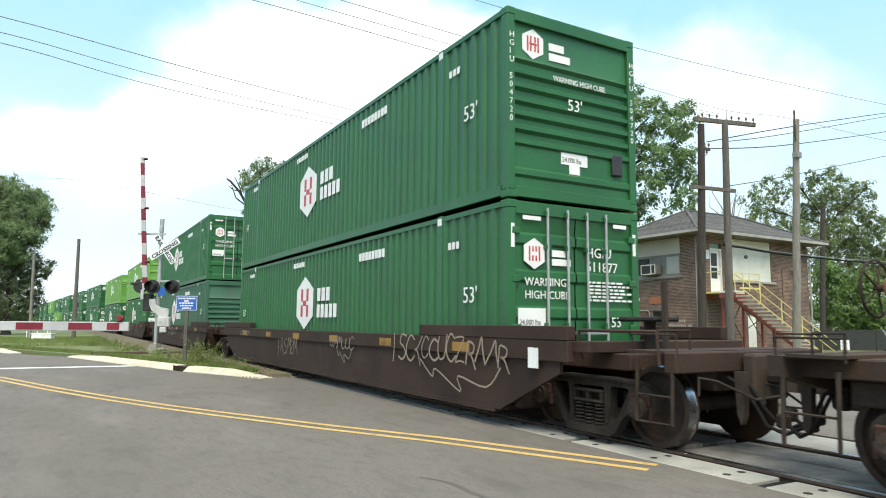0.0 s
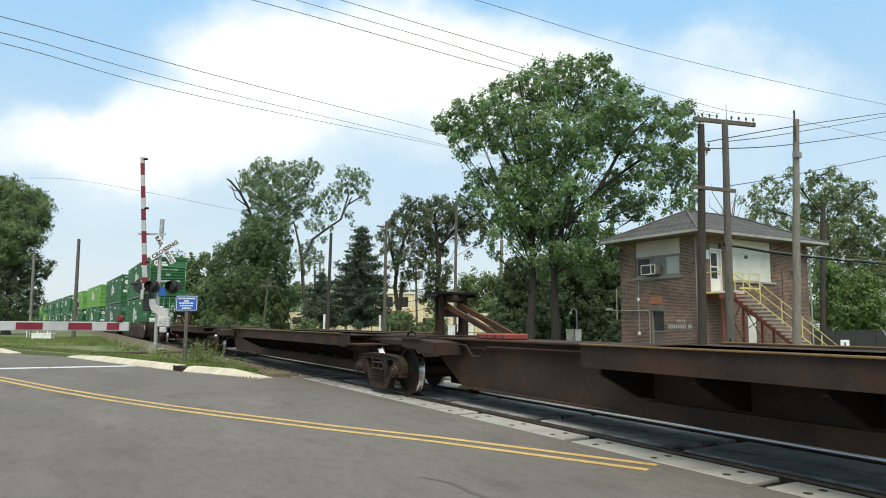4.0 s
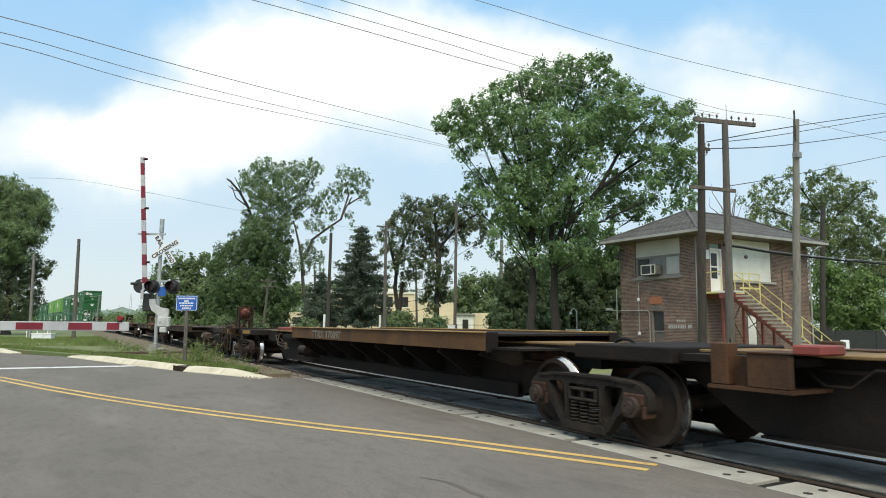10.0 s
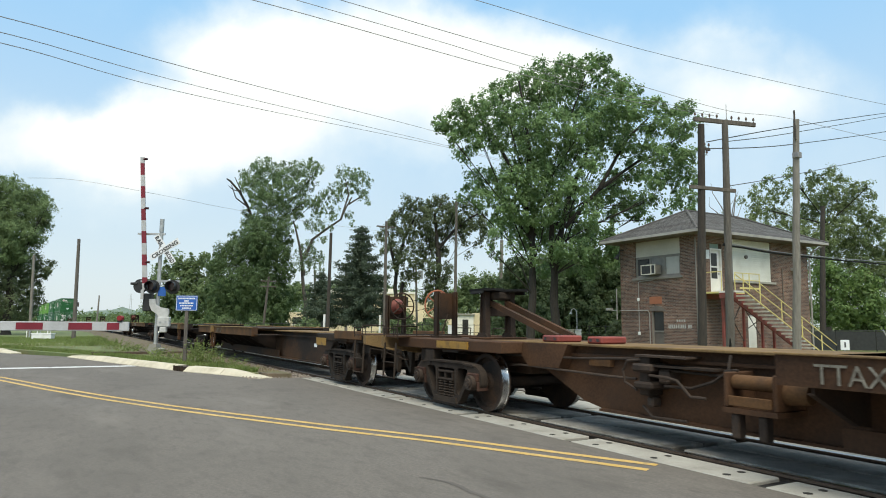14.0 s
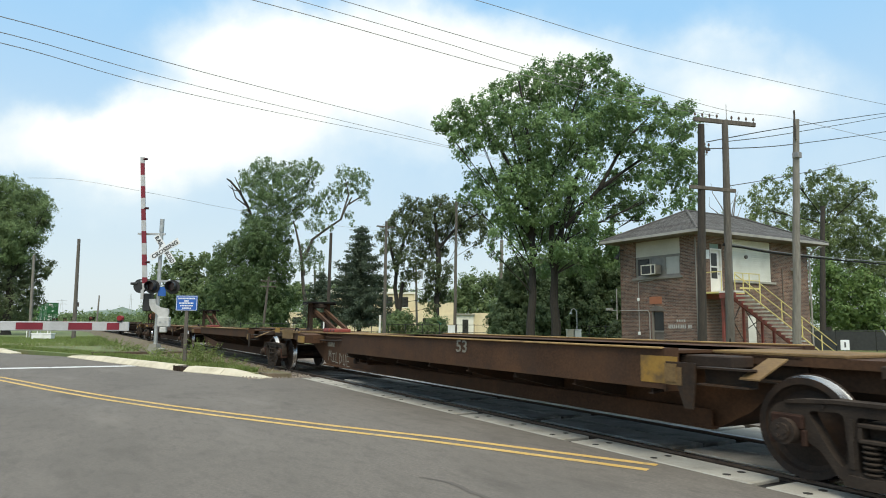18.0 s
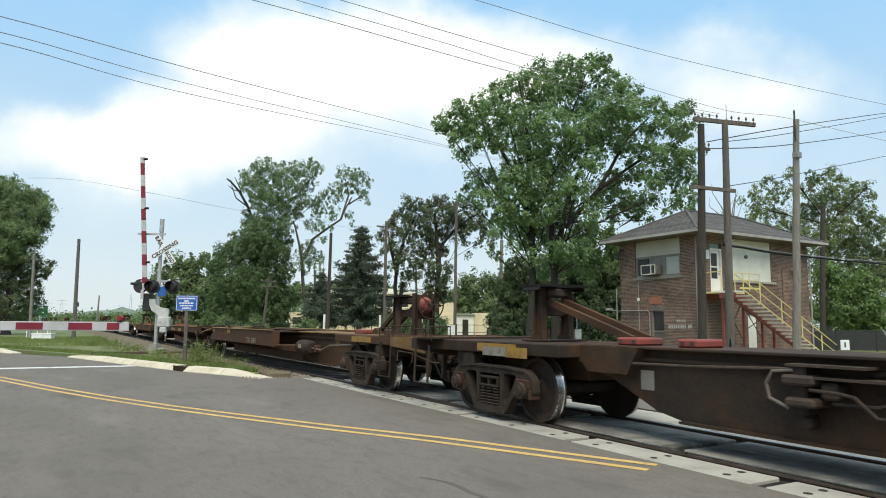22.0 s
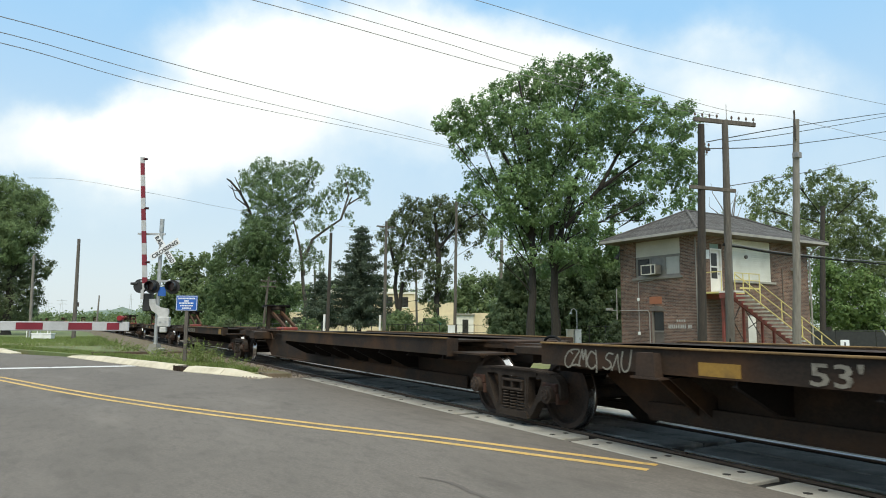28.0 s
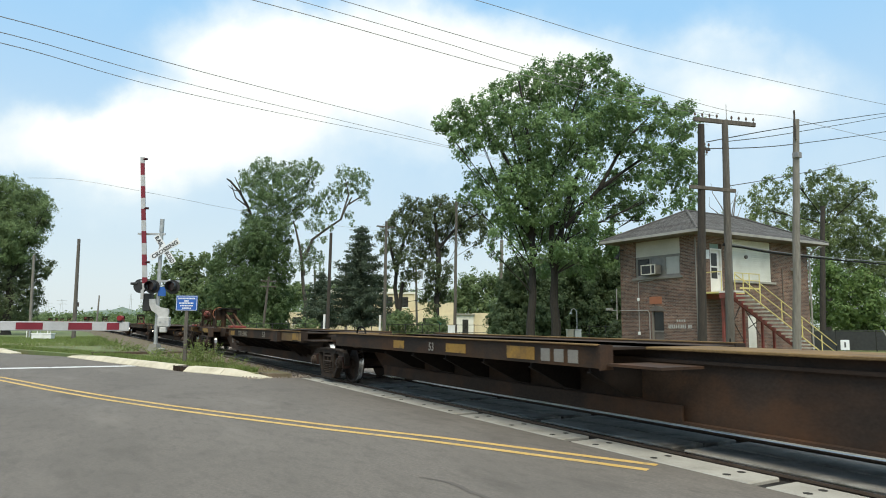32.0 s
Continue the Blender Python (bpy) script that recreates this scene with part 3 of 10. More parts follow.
GLYPHS = (((0, 0), (0.1, 0.5), (0.3, 1), (0.5, 0.4), (0.7, 1), (0.85, 0.5), (1, 0)), ((0.9, 0.85), (0.5, 1.05), (0.1, 0.6), (0.15, 0.15), (0.55, -0.05), (0.95, 0.2)), ((0.1, 0), (0.2, 0.6), (0.3, 1.05), (0.8, 0.9), (0.7, 0.55), (0.3, 0.5), (0.6, 0.4), (0.95, -0.2)),
          ((0.15, 1), (0.05, 0.4), (0.3, 0), (0.7, 0.1), (0.85, 0.6), (0.9, 1.1)), ((0.9, 1), (0.4, 1.05), (0.2, 0.7), (0.6, 0.5), (0.8, 0.2), (0.4, -0.05), (0, 0.1)), ((0.5, 1), (0.1, 0.7), (0.1, 0.2), (0.5, 0), (0.9, 0.3), (0.85, 0.8), (0.45, 1.02)),
          ((0, 0), (0.3, 0.6), (0.5, 1.1), (0.65, 0.5), (0.9, -0.1)), ((0.2, 1.1), (0.25, 0.4), (0.2, -0.2)), ((0.95, 1.05), (0.5, 0.55), (0.15, 0.4), (0.5, 0.35), (0.95, -0.25)), ((0.05, 0.95), (0.5, 1), (0.95, 0.95), (0.5, 0.5), (0.05, 0), (0.5, 0.05), (1, 0)))


def curved(pts, n=4):
    """A smooth line through points."""
    out = []
    for i in range(len(pts) - 1):
        a, b, c, d = pts[max(i - 1, 0)], pts[i], pts[i + 1], pts[min(i + 2, len(pts) - 1)]
        for k in range(n):
            t = k / n
            out.append(tuple(0.5 * (2 * b[q] + (c[q] - a[q]) * t + (2 * a[q] - 5 * b[q] + 4 * c[q] - d[q]) * t * t + (3 * b[q] - a[q] - 3 * c[q] + d[q]) * t ** 3) for q in (0, 1)))
    return out + [pts[-1]]


def tag(bm, x0, x1, z0, z1, n, w, y, rnd, tail=0.0):
    """A sprayed tag: n crowded curved letters, with drips and a swoosh under it."""
    step = (x1 - x0) / n
    for k in range(n):
        g = rnd.choice(GLYPHS)
        h, sx, lean = (z1 - z0) * rnd.uniform(0.75, 1.05), step * rnd.uniform(0.95, 1.35), rnd.uniform(-0.1, 0.25) * step
        zb = z0 + (z1 - z0) * rnd.uniform(-0.08, 0.12)
        stroke(bm, curved([(x0 + step * k + sx * p + lean * q, zb + h * q) for p, q in g]), w * rnd.uniform(0.75, 1.15), y - 0.0005 * (k % 3))
    if tail:
        stroke(bm, curved([(x0 + 0.3 * (x1 - x0), z0 + 0.02), (x0 + 0.42 * (x1 - x0), z0 - tail * 0.6), (x0 + 0.45 * (x1 - x0), z0 - tail * 0.3), (x0 + 0.66 * (x1 - x0), z0 - tail), (x0 + 0.64 * (x1 - x0), z0 - tail * 0.45), (x0 + 0.85 * (x1 - x0), z0 - tail * 0.7), (x0 + 0.95 * (x1 - x0), z0)]), w * 0.8, y - 0.0018)
    return bm


def zigzag(bm, pts, w, y):
    """Straight brush strokes from point to point."""
    for k, ((ax, az), (bx, bz)) in enumerate(zip(pts, pts[1:])):
        d = math.hypot(bx - ax, bz - az) or 1
        ex, ez = (bx - ax) / d * w * 0.4, (bz - az) / d * w * 0.4
        stroke(bm, [(ax - ex, az - ez), (bx + ex, bz + ez)], w, y - 0.0006 * (k % 2))
    return bm

# ---- ground, road and track ----
SPEED = 11.15            # metres a second, towards -x
TRACK_Y = 6.80
GAUGE = 1.435


def track_at(s):
    """Centre line: straight over the crossing, then a slight bend away. Gives x, y and the turn in degrees."""
    q = (-s - 85.0) / 10.0
    bend = 10.0 * (q if q > 30 else math.log1p(math.exp(q)))
    slope = 0.067 / (1 + math.exp(-max(-60, min(60, q))))
    return s, TRACK_Y - 0.067 * bend, math.degrees(math.atan(slope))


def sheet(name, outline, z, material, label, thick=0.0, kind="structure"):
    bm = bmesh.new()
    prism(bm, outline, z - max(thick, 0.001), z, "z")
    ob = new(name, mesh_of(name, bm, material))
    return tagged(ob, label, name.replace("_", " "), kind=kind)


bm = bmesh.new()
n = 48
hub = [bm.verts.new((0, 0, -0.14))]
rows = [[bm.verts.new((r * math.cos(2 * math.pi * i / n), r * math.sin(2 * math.pi * i / n), -0.14)) for i in range(n)] for r in (20, 60, 150, 400, 1200, 4500)]
for i in range(n):
    bm.faces.new((hub[0], rows[0][i], rows[0][(i + 1) % n]))
    for a, b in zip(rows, rows[1:]):
        bm.faces.new((a[i], b[i], b[(i + 1) % n], a[(i + 1) % n]))
tagged(new("ground", mesh_of("ground", bm, M["ground"])), "grassy level ground with dry patches", "ground", kind="structure")

# the road comes from the far west, crosses the rails at a slant and goes on to the north-east
ROAD_MID = [(-160, -58), (-60, -17.5), (-40, -9.2), (-30, -5.2), (-24, -2.75), (-19.89, -1.19), (-16.28, 0.02), (-14.08, 0.85), (-12.18, 1.65), (-10.77, 2.32), (-8.73, 3.36), (-7.34, 4.14), (-5.97, 4.79), (-4.9, 5.29)]


def off(line, d):
    """A line moved sideways by d metres."""
    out = []
    for i, (x, y) in enumerate(line):
        a, b = line[max(i - 1, 0)], line[min(i + 1, len(line) - 1)]
        w, h = b[0] - a[0], b[1] - a[1]
        q = math.hypot(w, h)
        out.append((x - h / q * d, y + w / q * d))
    return out


def ribbon(name, line, d0, d1, z, material, label, category):
    a, b = off(line, d0), off(line, d1)
    bm = bmesh.new()
    va = [bm.verts.new((x, y, z)) for x, y in a]
    vb = [bm.verts.new((x, y, z)) for x, y in b]
    for i in range(len(a) - 1):
        bm.faces.new((vb[i], va[i], va[i + 1], vb[i + 1]))
    bmesh.ops.recalc_face_normals(bm, faces=bm.faces)
    if bm.faces[0].normal.z < 0:
        bmesh.ops.reverse_faces(bm, faces=bm.faces)
    return tagged(new(name, mesh_of(name, bm, material)), label, category, kind="structure")


KERB_LINE = [(-160, -52.5), (-60, -12.0), (-39.4, -3.3), (-33.7, -1.5), (-30.0, 0.55), (-24.4, 2.1), (-20.5, 3.25), (-18.7, 4.0), (-17.0, 4.62)]
west = [(x, y) for x, y in KERB_LINE] + [(-16.9, 5.49), (24, 5.49), (24, -26), (-20, -26), (-60, -34), (-160, -72)]
sheet("road", west[::-1], 0.0, M["asphalt"], "worn grey asphalt road with faded patches", 0.2)
sheet("road_beyond", [(-17.5, 8.75), (24, 8.75), (60, 30), (60, 44), (0, 20), (-14, 15)], 0.0, M["asphalt"], "worn grey asphalt road beyond the rails", 0.2)
ribbon("yellow_line", ROAD_MID, 0.04, 0.15, 0.004, M["yellow_line"], "faded yellow centre line painted on asphalt", "road marking")
ribbon("yellow_line", ROAD_MID, -0.24, -0.13, 0.004, M["yellow_line"], "faded yellow centre line painted on asphalt", "road marking")
bm = bmesh.new()
prism(bm, [(-23.9, -2.2), (-23.4, -2.2), (-23.2, 2.2), (-23.7, 2.2)], 0.001, 0.004, "z")
tagged(new("stop_line", mesh_of("stop_line", bm, M["white_line"])), "white stop line painted across the lane", "road marking", kind="structure")
# tar-sealed cracks
for k, (x, y, a, ln) in enumerate([(-5.6, 3.0, 0.1, 2.4), (-14.0, -1.9, 0.35, 4.0)]):
    rnd = random.Random(k)
    bm = bmesh.new()
    pts, h = [], a
    for i in range(14):
        pts.append((x, y)); h = a + rnd.uniform(-0.5, 0.5)
        x += math.cos(h) * ln / 14; y += math.sin(h) * ln / 14
    prev = None
    for (px, py) in pts:
        w = rnd.uniform(0.012, 0.03)
        cur = (bm.verts.new((px, py - w, 0.003)), bm.verts.new((px, py + w, 0.003)))
        if prev:
            bm.faces.new((prev[0], cur[0], cur[1], prev[1]))
        prev = cur
    tagged(new("road_crack", mesh_of("road_crack", bm, M["asphalt_dark"])), "thin tar-sealed crack in the asphalt", "road crack", kind="structure")

# kerb in lengths, with a rusty drain
kerb = thing("kerb", "pale concrete kerb with a sloped face beside the road", "kerb", kind="structure")


def kerb_piece(a, b, h0=0.15, h1=0.15):
    bm = bmesh.new()
    d = Vector((b[0] - a[0], b[1] - a[1], 0)).normalized()
    nrm = Vector((-d.y, d.x, 0))
    rows = []
    for (p, h) in ((a, h0), (b, h1)):
        p = Vector((p[0], p[1], 0))
        rows.append([bm.verts.new(p + nrm * o + Vector((0, 0, z))) for o, z in ((-0.18, -0.12), (-0.18, 0.015), (-0.05, h * 0.85), (0.0, h), (0.24, h), (0.24, -0.12))])
    for i in range(6):
        j = (i + 1) % 6
        bm.faces.new((rows[0][i], rows[1][i], rows[1][j], rows[0][j]))
    bm.faces.new(rows[0][::-1]); bm.faces.new(rows[1])
    bmesh.ops.recalc_face_normals(bm, faces=bm.faces)
    return part("kerb_stone", bm, M["kerb"], kerb)


def between(a, b, t):
    return (a[0] + (b[0] - a[0]) * t, a[1] + (b[1] - a[1]) * t)


KERB_NEAR = [(-30.0, 0.55), (-24.4, 2.1), (-20.9, 3.13)]
for a, b in zip(KERB_NEAR, KERB_NEAR[1:]):
    for i in range(2):
        kerb_piece(between(a, b, i / 2 + 0.002), between(a, b, (i + 1) / 2 - 0.002), 0.06 if (a[0] == -30.0 and i == 0) else 0.15)
kerb_piece((-20.3, 3.32), (-18.7, 4.0)); kerb_piece((-18.68, 4.01), (-17.0, 4.62), 0.15, 0.02)
kerb_piece((-39.4, -3.3), (-36.6, -2.45)); kerb_piece((-36.5, -2.4), (-33.7, -1.5), 0.15, 0.04)
drain = thing("kerb_drain", "rusty cast-iron drain inlet set in the kerb", "drain", kind="structure")
bm = bmesh.new()
prism(bm, [(-20.86, 3.0), (-20.3, 3.17), (-20.4, 3.55), (-20.98, 3.38)], 0.0, 0.13, "z")
part("drain_box", bm, M["bearing"], drain)
for i in range(4):
    bm = bmesh.new()
    a = between((-20.8, 3.0), (-20.34, 3.14), i / 3)
    box(bm, a[0] - 0.03, a[0] + 0.03, a[1] - 0.03, a[1] + 0.02, 0.02, 0.15)
    part("drain_bar", bm, M["car_dark"], drain)

# verge between road and track, ballast bed, ties, rails
sheet("verge", [(-160, -52.0), (-60, -11.7), (-39.4, -3.0), (-30.0, 0.8), (-24.4, 2.34), (-20.5, 3.5), (-18.7, 4.2), (-17.6, 4.6), (-18.5, 4.9), (-40, 4.4), (-85, 3.9), (-160, -1.2)], 0.09, M["lawn"], "rough mown grass verge with dry patches", 0.22)
sheet("dirt_bank", [(-17.2, 4.75), (-30, 3.3), (-55, 2.7), (-85, 3.2), (-160, -1.8), (-160, 2.5), (-85, 5.2), (-17.0, 5.3)][::-1], 0.105, M["dirt"], "bare brown earth and cinders beside the track", 0.22)
bm = bmesh.new()
prev = None
for k in range(0, 90):
    s = -16.8 - k * 4.0
    x, y, a = track_at(s)
    cur = [bm.verts.new((x, y + o, z)) for o, z in ((-3.0, -0.12), (-1.7, -0.1), (1.7, -0.1), (3.0, -0.12))]
    if prev:
        for i in range(3):
            bm.faces.new((prev[i], cur[i], cur[i + 1], prev[i + 1]))
    prev = cur
bmesh.ops.recalc_face_normals(bm, faces=bm.faces)
if bm.faces[0].normal.z < 0:
    bmesh.ops.reverse_faces(bm, faces=bm.faces)
for v in bm.verts:
    v.co.z += 0.045 + (0.0 if abs(v.co.y) > 100 else 0.0)
tagged(new("ballast_bed", mesh_of("ballast_bed", bm, M["ballast"])), "grey-brown stone ballast bed stained by rust", "ballast", kind="structure")
# loose stones along the near shoulder
rnd = random.Random(5)
bm = bmesh.new()
for k in range(1500):
    x = -17.0 - 14 * rnd.random() ** 1.5
    y = TRACK_Y - rnd.uniform(0.95, 2.6)
    r = rnd.uniform(0.018, 0.045)
    vs = [bm.verts.new((x + r * rnd.uniform(0.7, 1.3) * a, y + r * rnd.uniform(0.7, 1.3) * b, 0.0 + r * c * rnd.uniform(0.7, 1.2))) for a, b, c in ((1, 0, 0), (-1, 0, 0), (0, 1, 0), (0, -1, 0), (0, 0, 1))]
    for i, j in ((0, 2), (2, 1), (1, 3), (3, 0)):
        bm.faces.new((vs[i], vs[j], vs[4]))
tagged(new("ballast_stones", mesh_of("ballast_stones", bm, M["ballast"])), "loose grey and brown ballast stones", "stones", kind="stuff")

track = thing("track", "worn railway track with rusty rails on dark wooden ties", "railway track", kind="structure")


def tie_mesh(bm):
    return box(bm, -0.11, 0.11, -1.3, 1.3, -0.14, 0.0, 0.012)


for k in range(120):
    x, y, a = track_at(-17.3 - k * 0.56)
    ob = part("tie", kept("tie", tie_mesh, M["tie"]), None, track)
    ob.matrix_basis = pose(x, y, -0.045, 0, 0, a + random.Random(k).uniform(-1.5, 1.5))
RAIL = [(-0.07, -0.17), (0.07, -0.17), (0.07, -0.155), (0.012, -0.13), (0.012, -0.045), (0.036, -0.032), (0.036, -0.004), (-0.036, -0.004), (-0.036, -0.032), (-0.012, -0.045), (-0.012, -0.13), (-0.07, -0.155)]
for side in (-1, 1):
    bm, cap = bmesh.new(), bmesh.new()
    prev = pc = None
    for k in range(62):
        s = 30 - k * 3.0 if k < 20 else -27 - (k - 19) * 8.0
        x, y, a = track_at(s)
        y += side * (GAUGE / 2 + 0.036)
        cur = [bm.verts.new((x, y + o, z + 0.034)) for o, z in RAIL]
        cc = [cap.verts.new((x, y + o, z + 0.034)) for o, z in ((-0.034, -0.004), (-0.026, 0.0), (0.026, 0.0), (0.034, -0.004))]
        if prev:
            for i in range(len(RAIL)):
                j = (i + 1) % len(RAIL)
                bm.faces.new((prev[i], prev[j], cur[j], cur[i]))
            for i in range(3):
                cap.faces.new((pc[i], pc[i + 1], cc[i + 1], cc[i]))
        prev, pc = cur, cc
    for b in (bm, cap):
        bmesh.ops.recalc_face_normals(b, faces=b.faces)
    if cap.faces[1].normal.z < 0:
        bmesh.ops.reverse_faces(cap, faces=cap.faces)
    r = part("rail", bm, M["rail"], track)
    part("railhead", cap, M["railhead"], r, "polished running surface")

crossing = thing("crossing", "grey concrete level-crossing panels between black rubber strips", "level crossing", kind="structure")


def panel_mesh(w):
    def build(bm):
        box(bm, -1.22, 1.22, -w / 2, w / 2, -0.2, -0.002, 0.012)
        return bm
    return build


def socket(bm):
    return cyl(bm, (0, 0, -0.01), (0, 0, 0.0), 0.04, 10)


JOINT = [-16.92 + 2.6 * k for k in range(13)]
ROWS = (("field", 5.51, 5.98), ("gauge", 6.24, 6.78), ("gauge", 6.82, 7.39), ("field", 7.655, 8.6))
for rname, y0, y1 in ROWS:
    for k, x in enumerate(JOINT):
        ob = part("concrete_panel", kept("panel_%.2f" % (y1 - y0), panel_mesh(y1 - y0), M["concrete_gauge" if rname == "gauge" else "concrete"]), None, crossing)
        rr = random.Random(k * 7 + int(y0 * 10))
        ob.matrix_basis = pose(x + 1.3 + (1.1 if 6 < y0 < 7.5 else 0.35 if y0 > 7.5 else 0), (y0 + y1) / 2, rr.uniform(-0.006, 0.0) + (0.022 if rname == "gauge" else 0.006), rr.uniform(-0.15, 0.15), rr.uniform(-0.1, 0.1))
        if y0 < 6 and x < 2:
            for i in range(3):
                for j in (-1, 1):
                    sk = part("lifting_socket", kept("socket", socket, M["rubber"]), None, ob)
                    sk.matrix_basis = pose(-0.9 + i * 0.9, j * 0.11, 0.001)
bm = bmesh.new()
box(bm, -16.9, 16.4, 5.47, 8.68, -0.3, -0.035)
part("rubber_seal", bm, M["rubber"], crossing, "black rubber and asphalt filler beside the rails")

# ---- signal tower house ----


def uv_walls(ob):
    """Brick coordinates in metres, along the wall and up."""
    me = ob.data
    uv = me.uv_layers.new(name="uv")
    for p in me.polygons:
        for li in p.loop_indices:
            c = me.vertices[me.loops[li].vertex_index].co
            uv.data[li].uv = (c.y if abs(p.normal.x) > 0.5 else c.x, c.z if abs(p.normal.z) < 0.5 else c.y)


def wall_with_holes(bm, axis, at, thick, a0, a1, z0, z1, holes):
    """A wall in the x or y direction with rectangular openings, from blocks between the openings."""
    zs = sorted({z0, z1, *[h[2] for h in holes], *[h[3] for h in holes]})
    for lo, hi in zip(zs, zs[1:]):
        cuts = sorted((h[0], h[1]) for h in holes if h[2] <= lo and h[3] >= hi)
        a = a0
        for c0, c1 in cuts + [(a1, a1)]:
            if c0 > a:
                box(bm, *((a, c0, at, at + thick) if axis == "x" else (at, at + thick, a, c0)), lo, hi)
            a = c1
    bmesh.ops.remove_doubles(bm, verts=bm.verts, dist=0.0005)
    return bm


TX0, TX1, TY0, TY1, TZ = -26.88, -21.82, 26.80, 35.98, 5.9
tower = thing("signal_tower", "two-storey brown brick railway signal tower with a hipped grey roof", "building")
WIN = (-25.78, -22.78, 3.9, 5.82)       # big opening on the track side, siding above and windows below
LOWDOOR = (-24.72, -23.92, 0.0, 2.12)
DOOR = (27.84, 28.74, 3.06, 5.5)
SIDE = (29.55, 32.7, 3.72, 5.82)
LOWR = (30.6, 31.3, 0.0, 1.95)
bm = bmesh.new()
wall_with_holes(bm, "x", TY0, 0.3, TX0, TX1, -0.15, TZ, [WIN, LOWDOOR])
w = part("wall", bm, M["brick"], tower); uv_walls(w)
bm = bmesh.new()
wall_with_holes(bm, "y", TX1 - 0.3, 0.297, TY0 + 0.302, TY1 - 0.302, -0.15, TZ, [DOOR, SIDE, LOWR])
w2 = part("wall", bm, M["brick"], tower); uv_walls(w2)
for x0, x1, y0, y1 in ((TX0, TX1, TY1 - 0.3, TY1), (TX0 + 0.003, TX0 + 0.3, TY0 + 0.302, TY1 - 0.302)):
    bm = bmesh.new(); box(bm, x0, x1, y0, y1, -0.15, TZ)
    w3 = part("wall", bm, M["brick"], tower); uv_walls(w3)
bm = bmesh.new(); box(bm, TX0 + 0.31, TX1 - 0.31, TY0 + 0.31, TY1 - 0.31, 2.9, 3.05)
part("upper_floor", bm, M["soffit"], tower)
# roof
EX0, EX1, EY0, EY1, EZ, RZ = -27.5, -20.95, 25.9, 36.6, 5.86, 7.6
bm = bmesh.new()
RX = (TX0 + TX1) / 2
corner = [(EX0, EY0), (EX1, EY0), (EX1, EY1), (EX0, EY1)]
low = [bm.verts.new((x, y, EZ + 0.1)) for x, y in corner]
top = [bm.verts.new((RX, 29.3, RZ)), bm.verts.new((RX, 33.4, RZ))]
under = [bm.verts.new((x, y, EZ + 0.06)) for x, y in corner]
bm.faces.new((low[0], low[1], top[0])); bm.faces.new((low[1], low[2], top[1], top[0])); bm.faces.new((low[2], low[3], top[1])); bm.faces.new((low[3], low[0], top[0], top[1]))
for i in range(4):
    bm.faces.new((low[i], under[i], under[(i + 1) % 4], low[(i + 1) % 4]))
bm.faces.new(under[::-1])
bmesh.ops.recalc_face_normals(bm, faces=bm.faces)
roof = part("roof", bm, M["shingle"], tower, "weathered grey shingles")
# courses of shingles as overlapping strips on the two slopes in view
for face in (((EX0, EY0), (EX1, EY0), (RX, 29.3), (RX, 29.3)), ((EX1, EY0), (EX1, EY1), (RX, 29.3), (RX, 33.4))):
    nc = 22
    for i in range(nc):
        t0, t1 = i / nc, min(1, (i + 1.0) / nc)
        (ax, ay), (bx, by), (cx, cy), (dx, dy) = face
        z0, z1 = EZ + 0.1 + (RZ - EZ - 0.1) * t0, EZ + 0.1 + (RZ - EZ - 0.1) * t1
        bm = bmesh.new()
        q = [(ax + (cx - ax) * t0, ay + (cy - ay) * t0, z0 + 0.03), (bx + (dx - bx) * t0, by + (dy - by) * t0, z0 + 0.03), (bx + (dx - bx) * t1, by + (dy - by) * t1, z1 + 0.012), (ax + (cx - ax) * t1, ay + (cy - ay) * t1, z1 + 0.012)]
        va = [bm.verts.new(p) for p in q]
        vb = [bm.verts.new((p[0], p[1], p[2] - 0.03)) for p in q]
        bm.faces.new(va); bm.faces.new((va[0], vb[0], vb[1], va[1])); bm.faces.new((va[1], vb[1], vb[2], va[2])); bm.faces.new((va[3], va[0], vb[0], vb[3])[::-1])
        bmesh.ops.remove_doubles(bm, verts=bm.verts, dist=0.001)
        bmesh.ops.recalc_face_normals(bm, faces=bm.faces)
        part("shingle_course", bm, M["shingle"], roof)
for a, b in (((EX1, EY0, EZ + 0.12), (RX, 29.3, RZ + 0.03)), ((EX0, EY0, EZ + 0.12), (RX, 29.3, RZ + 0.03)), ((RX, 29.3, RZ + 0.03), (RX, 33.4, RZ + 0.03)), ((EX1, EY1, EZ + 0.12), (RX, 33.4, RZ + 0.03))):
    bm = bmesh.new(); cyl(bm, a, b, 0.07, 6)
    part("ridge_cap", bm, M["shingle"], roof)
for x0, x1, y0, y1 in ((EX0 - 0.03, EX1 + 0.03, EY0 - 0.03, EY0), (EX1, EX1 + 0.03, EY0 + 0.002, EY1), (EX0 - 0.03, EX0, EY0 + 0.002, EY1)):
    bm = bmesh.new(); box(bm, x0, x1, y0, y1, EZ - 0.0, EZ + 0.125)
    part("fascia", bm, M["fascia"], roof)
bm = bmesh.new(); box(bm, EX0 + 0.005, EX1 - 0.005, EY0 + 0.005, EY1 - 0.005, EZ + 0.0, EZ + 0.03)
part("soffit", bm, M["soffit"], roof)
bm = bmesh.new(); box(bm, RX - 0.3, RX + 0.3, 33.1, 34.3, RZ - 0.3, RZ - 0.02, 0.05)
part("roof_vent", bm, M["pole_dark"], roof, "low dark roof vent")
bm = bmesh.new(); tube(bm, [(-21.2, 36.5, EZ), (-21.6, 36.1, 5.5), (-21.75, 36.05, 5.2), (-21.75, 36.05, 0.0)], 0.045, 8)
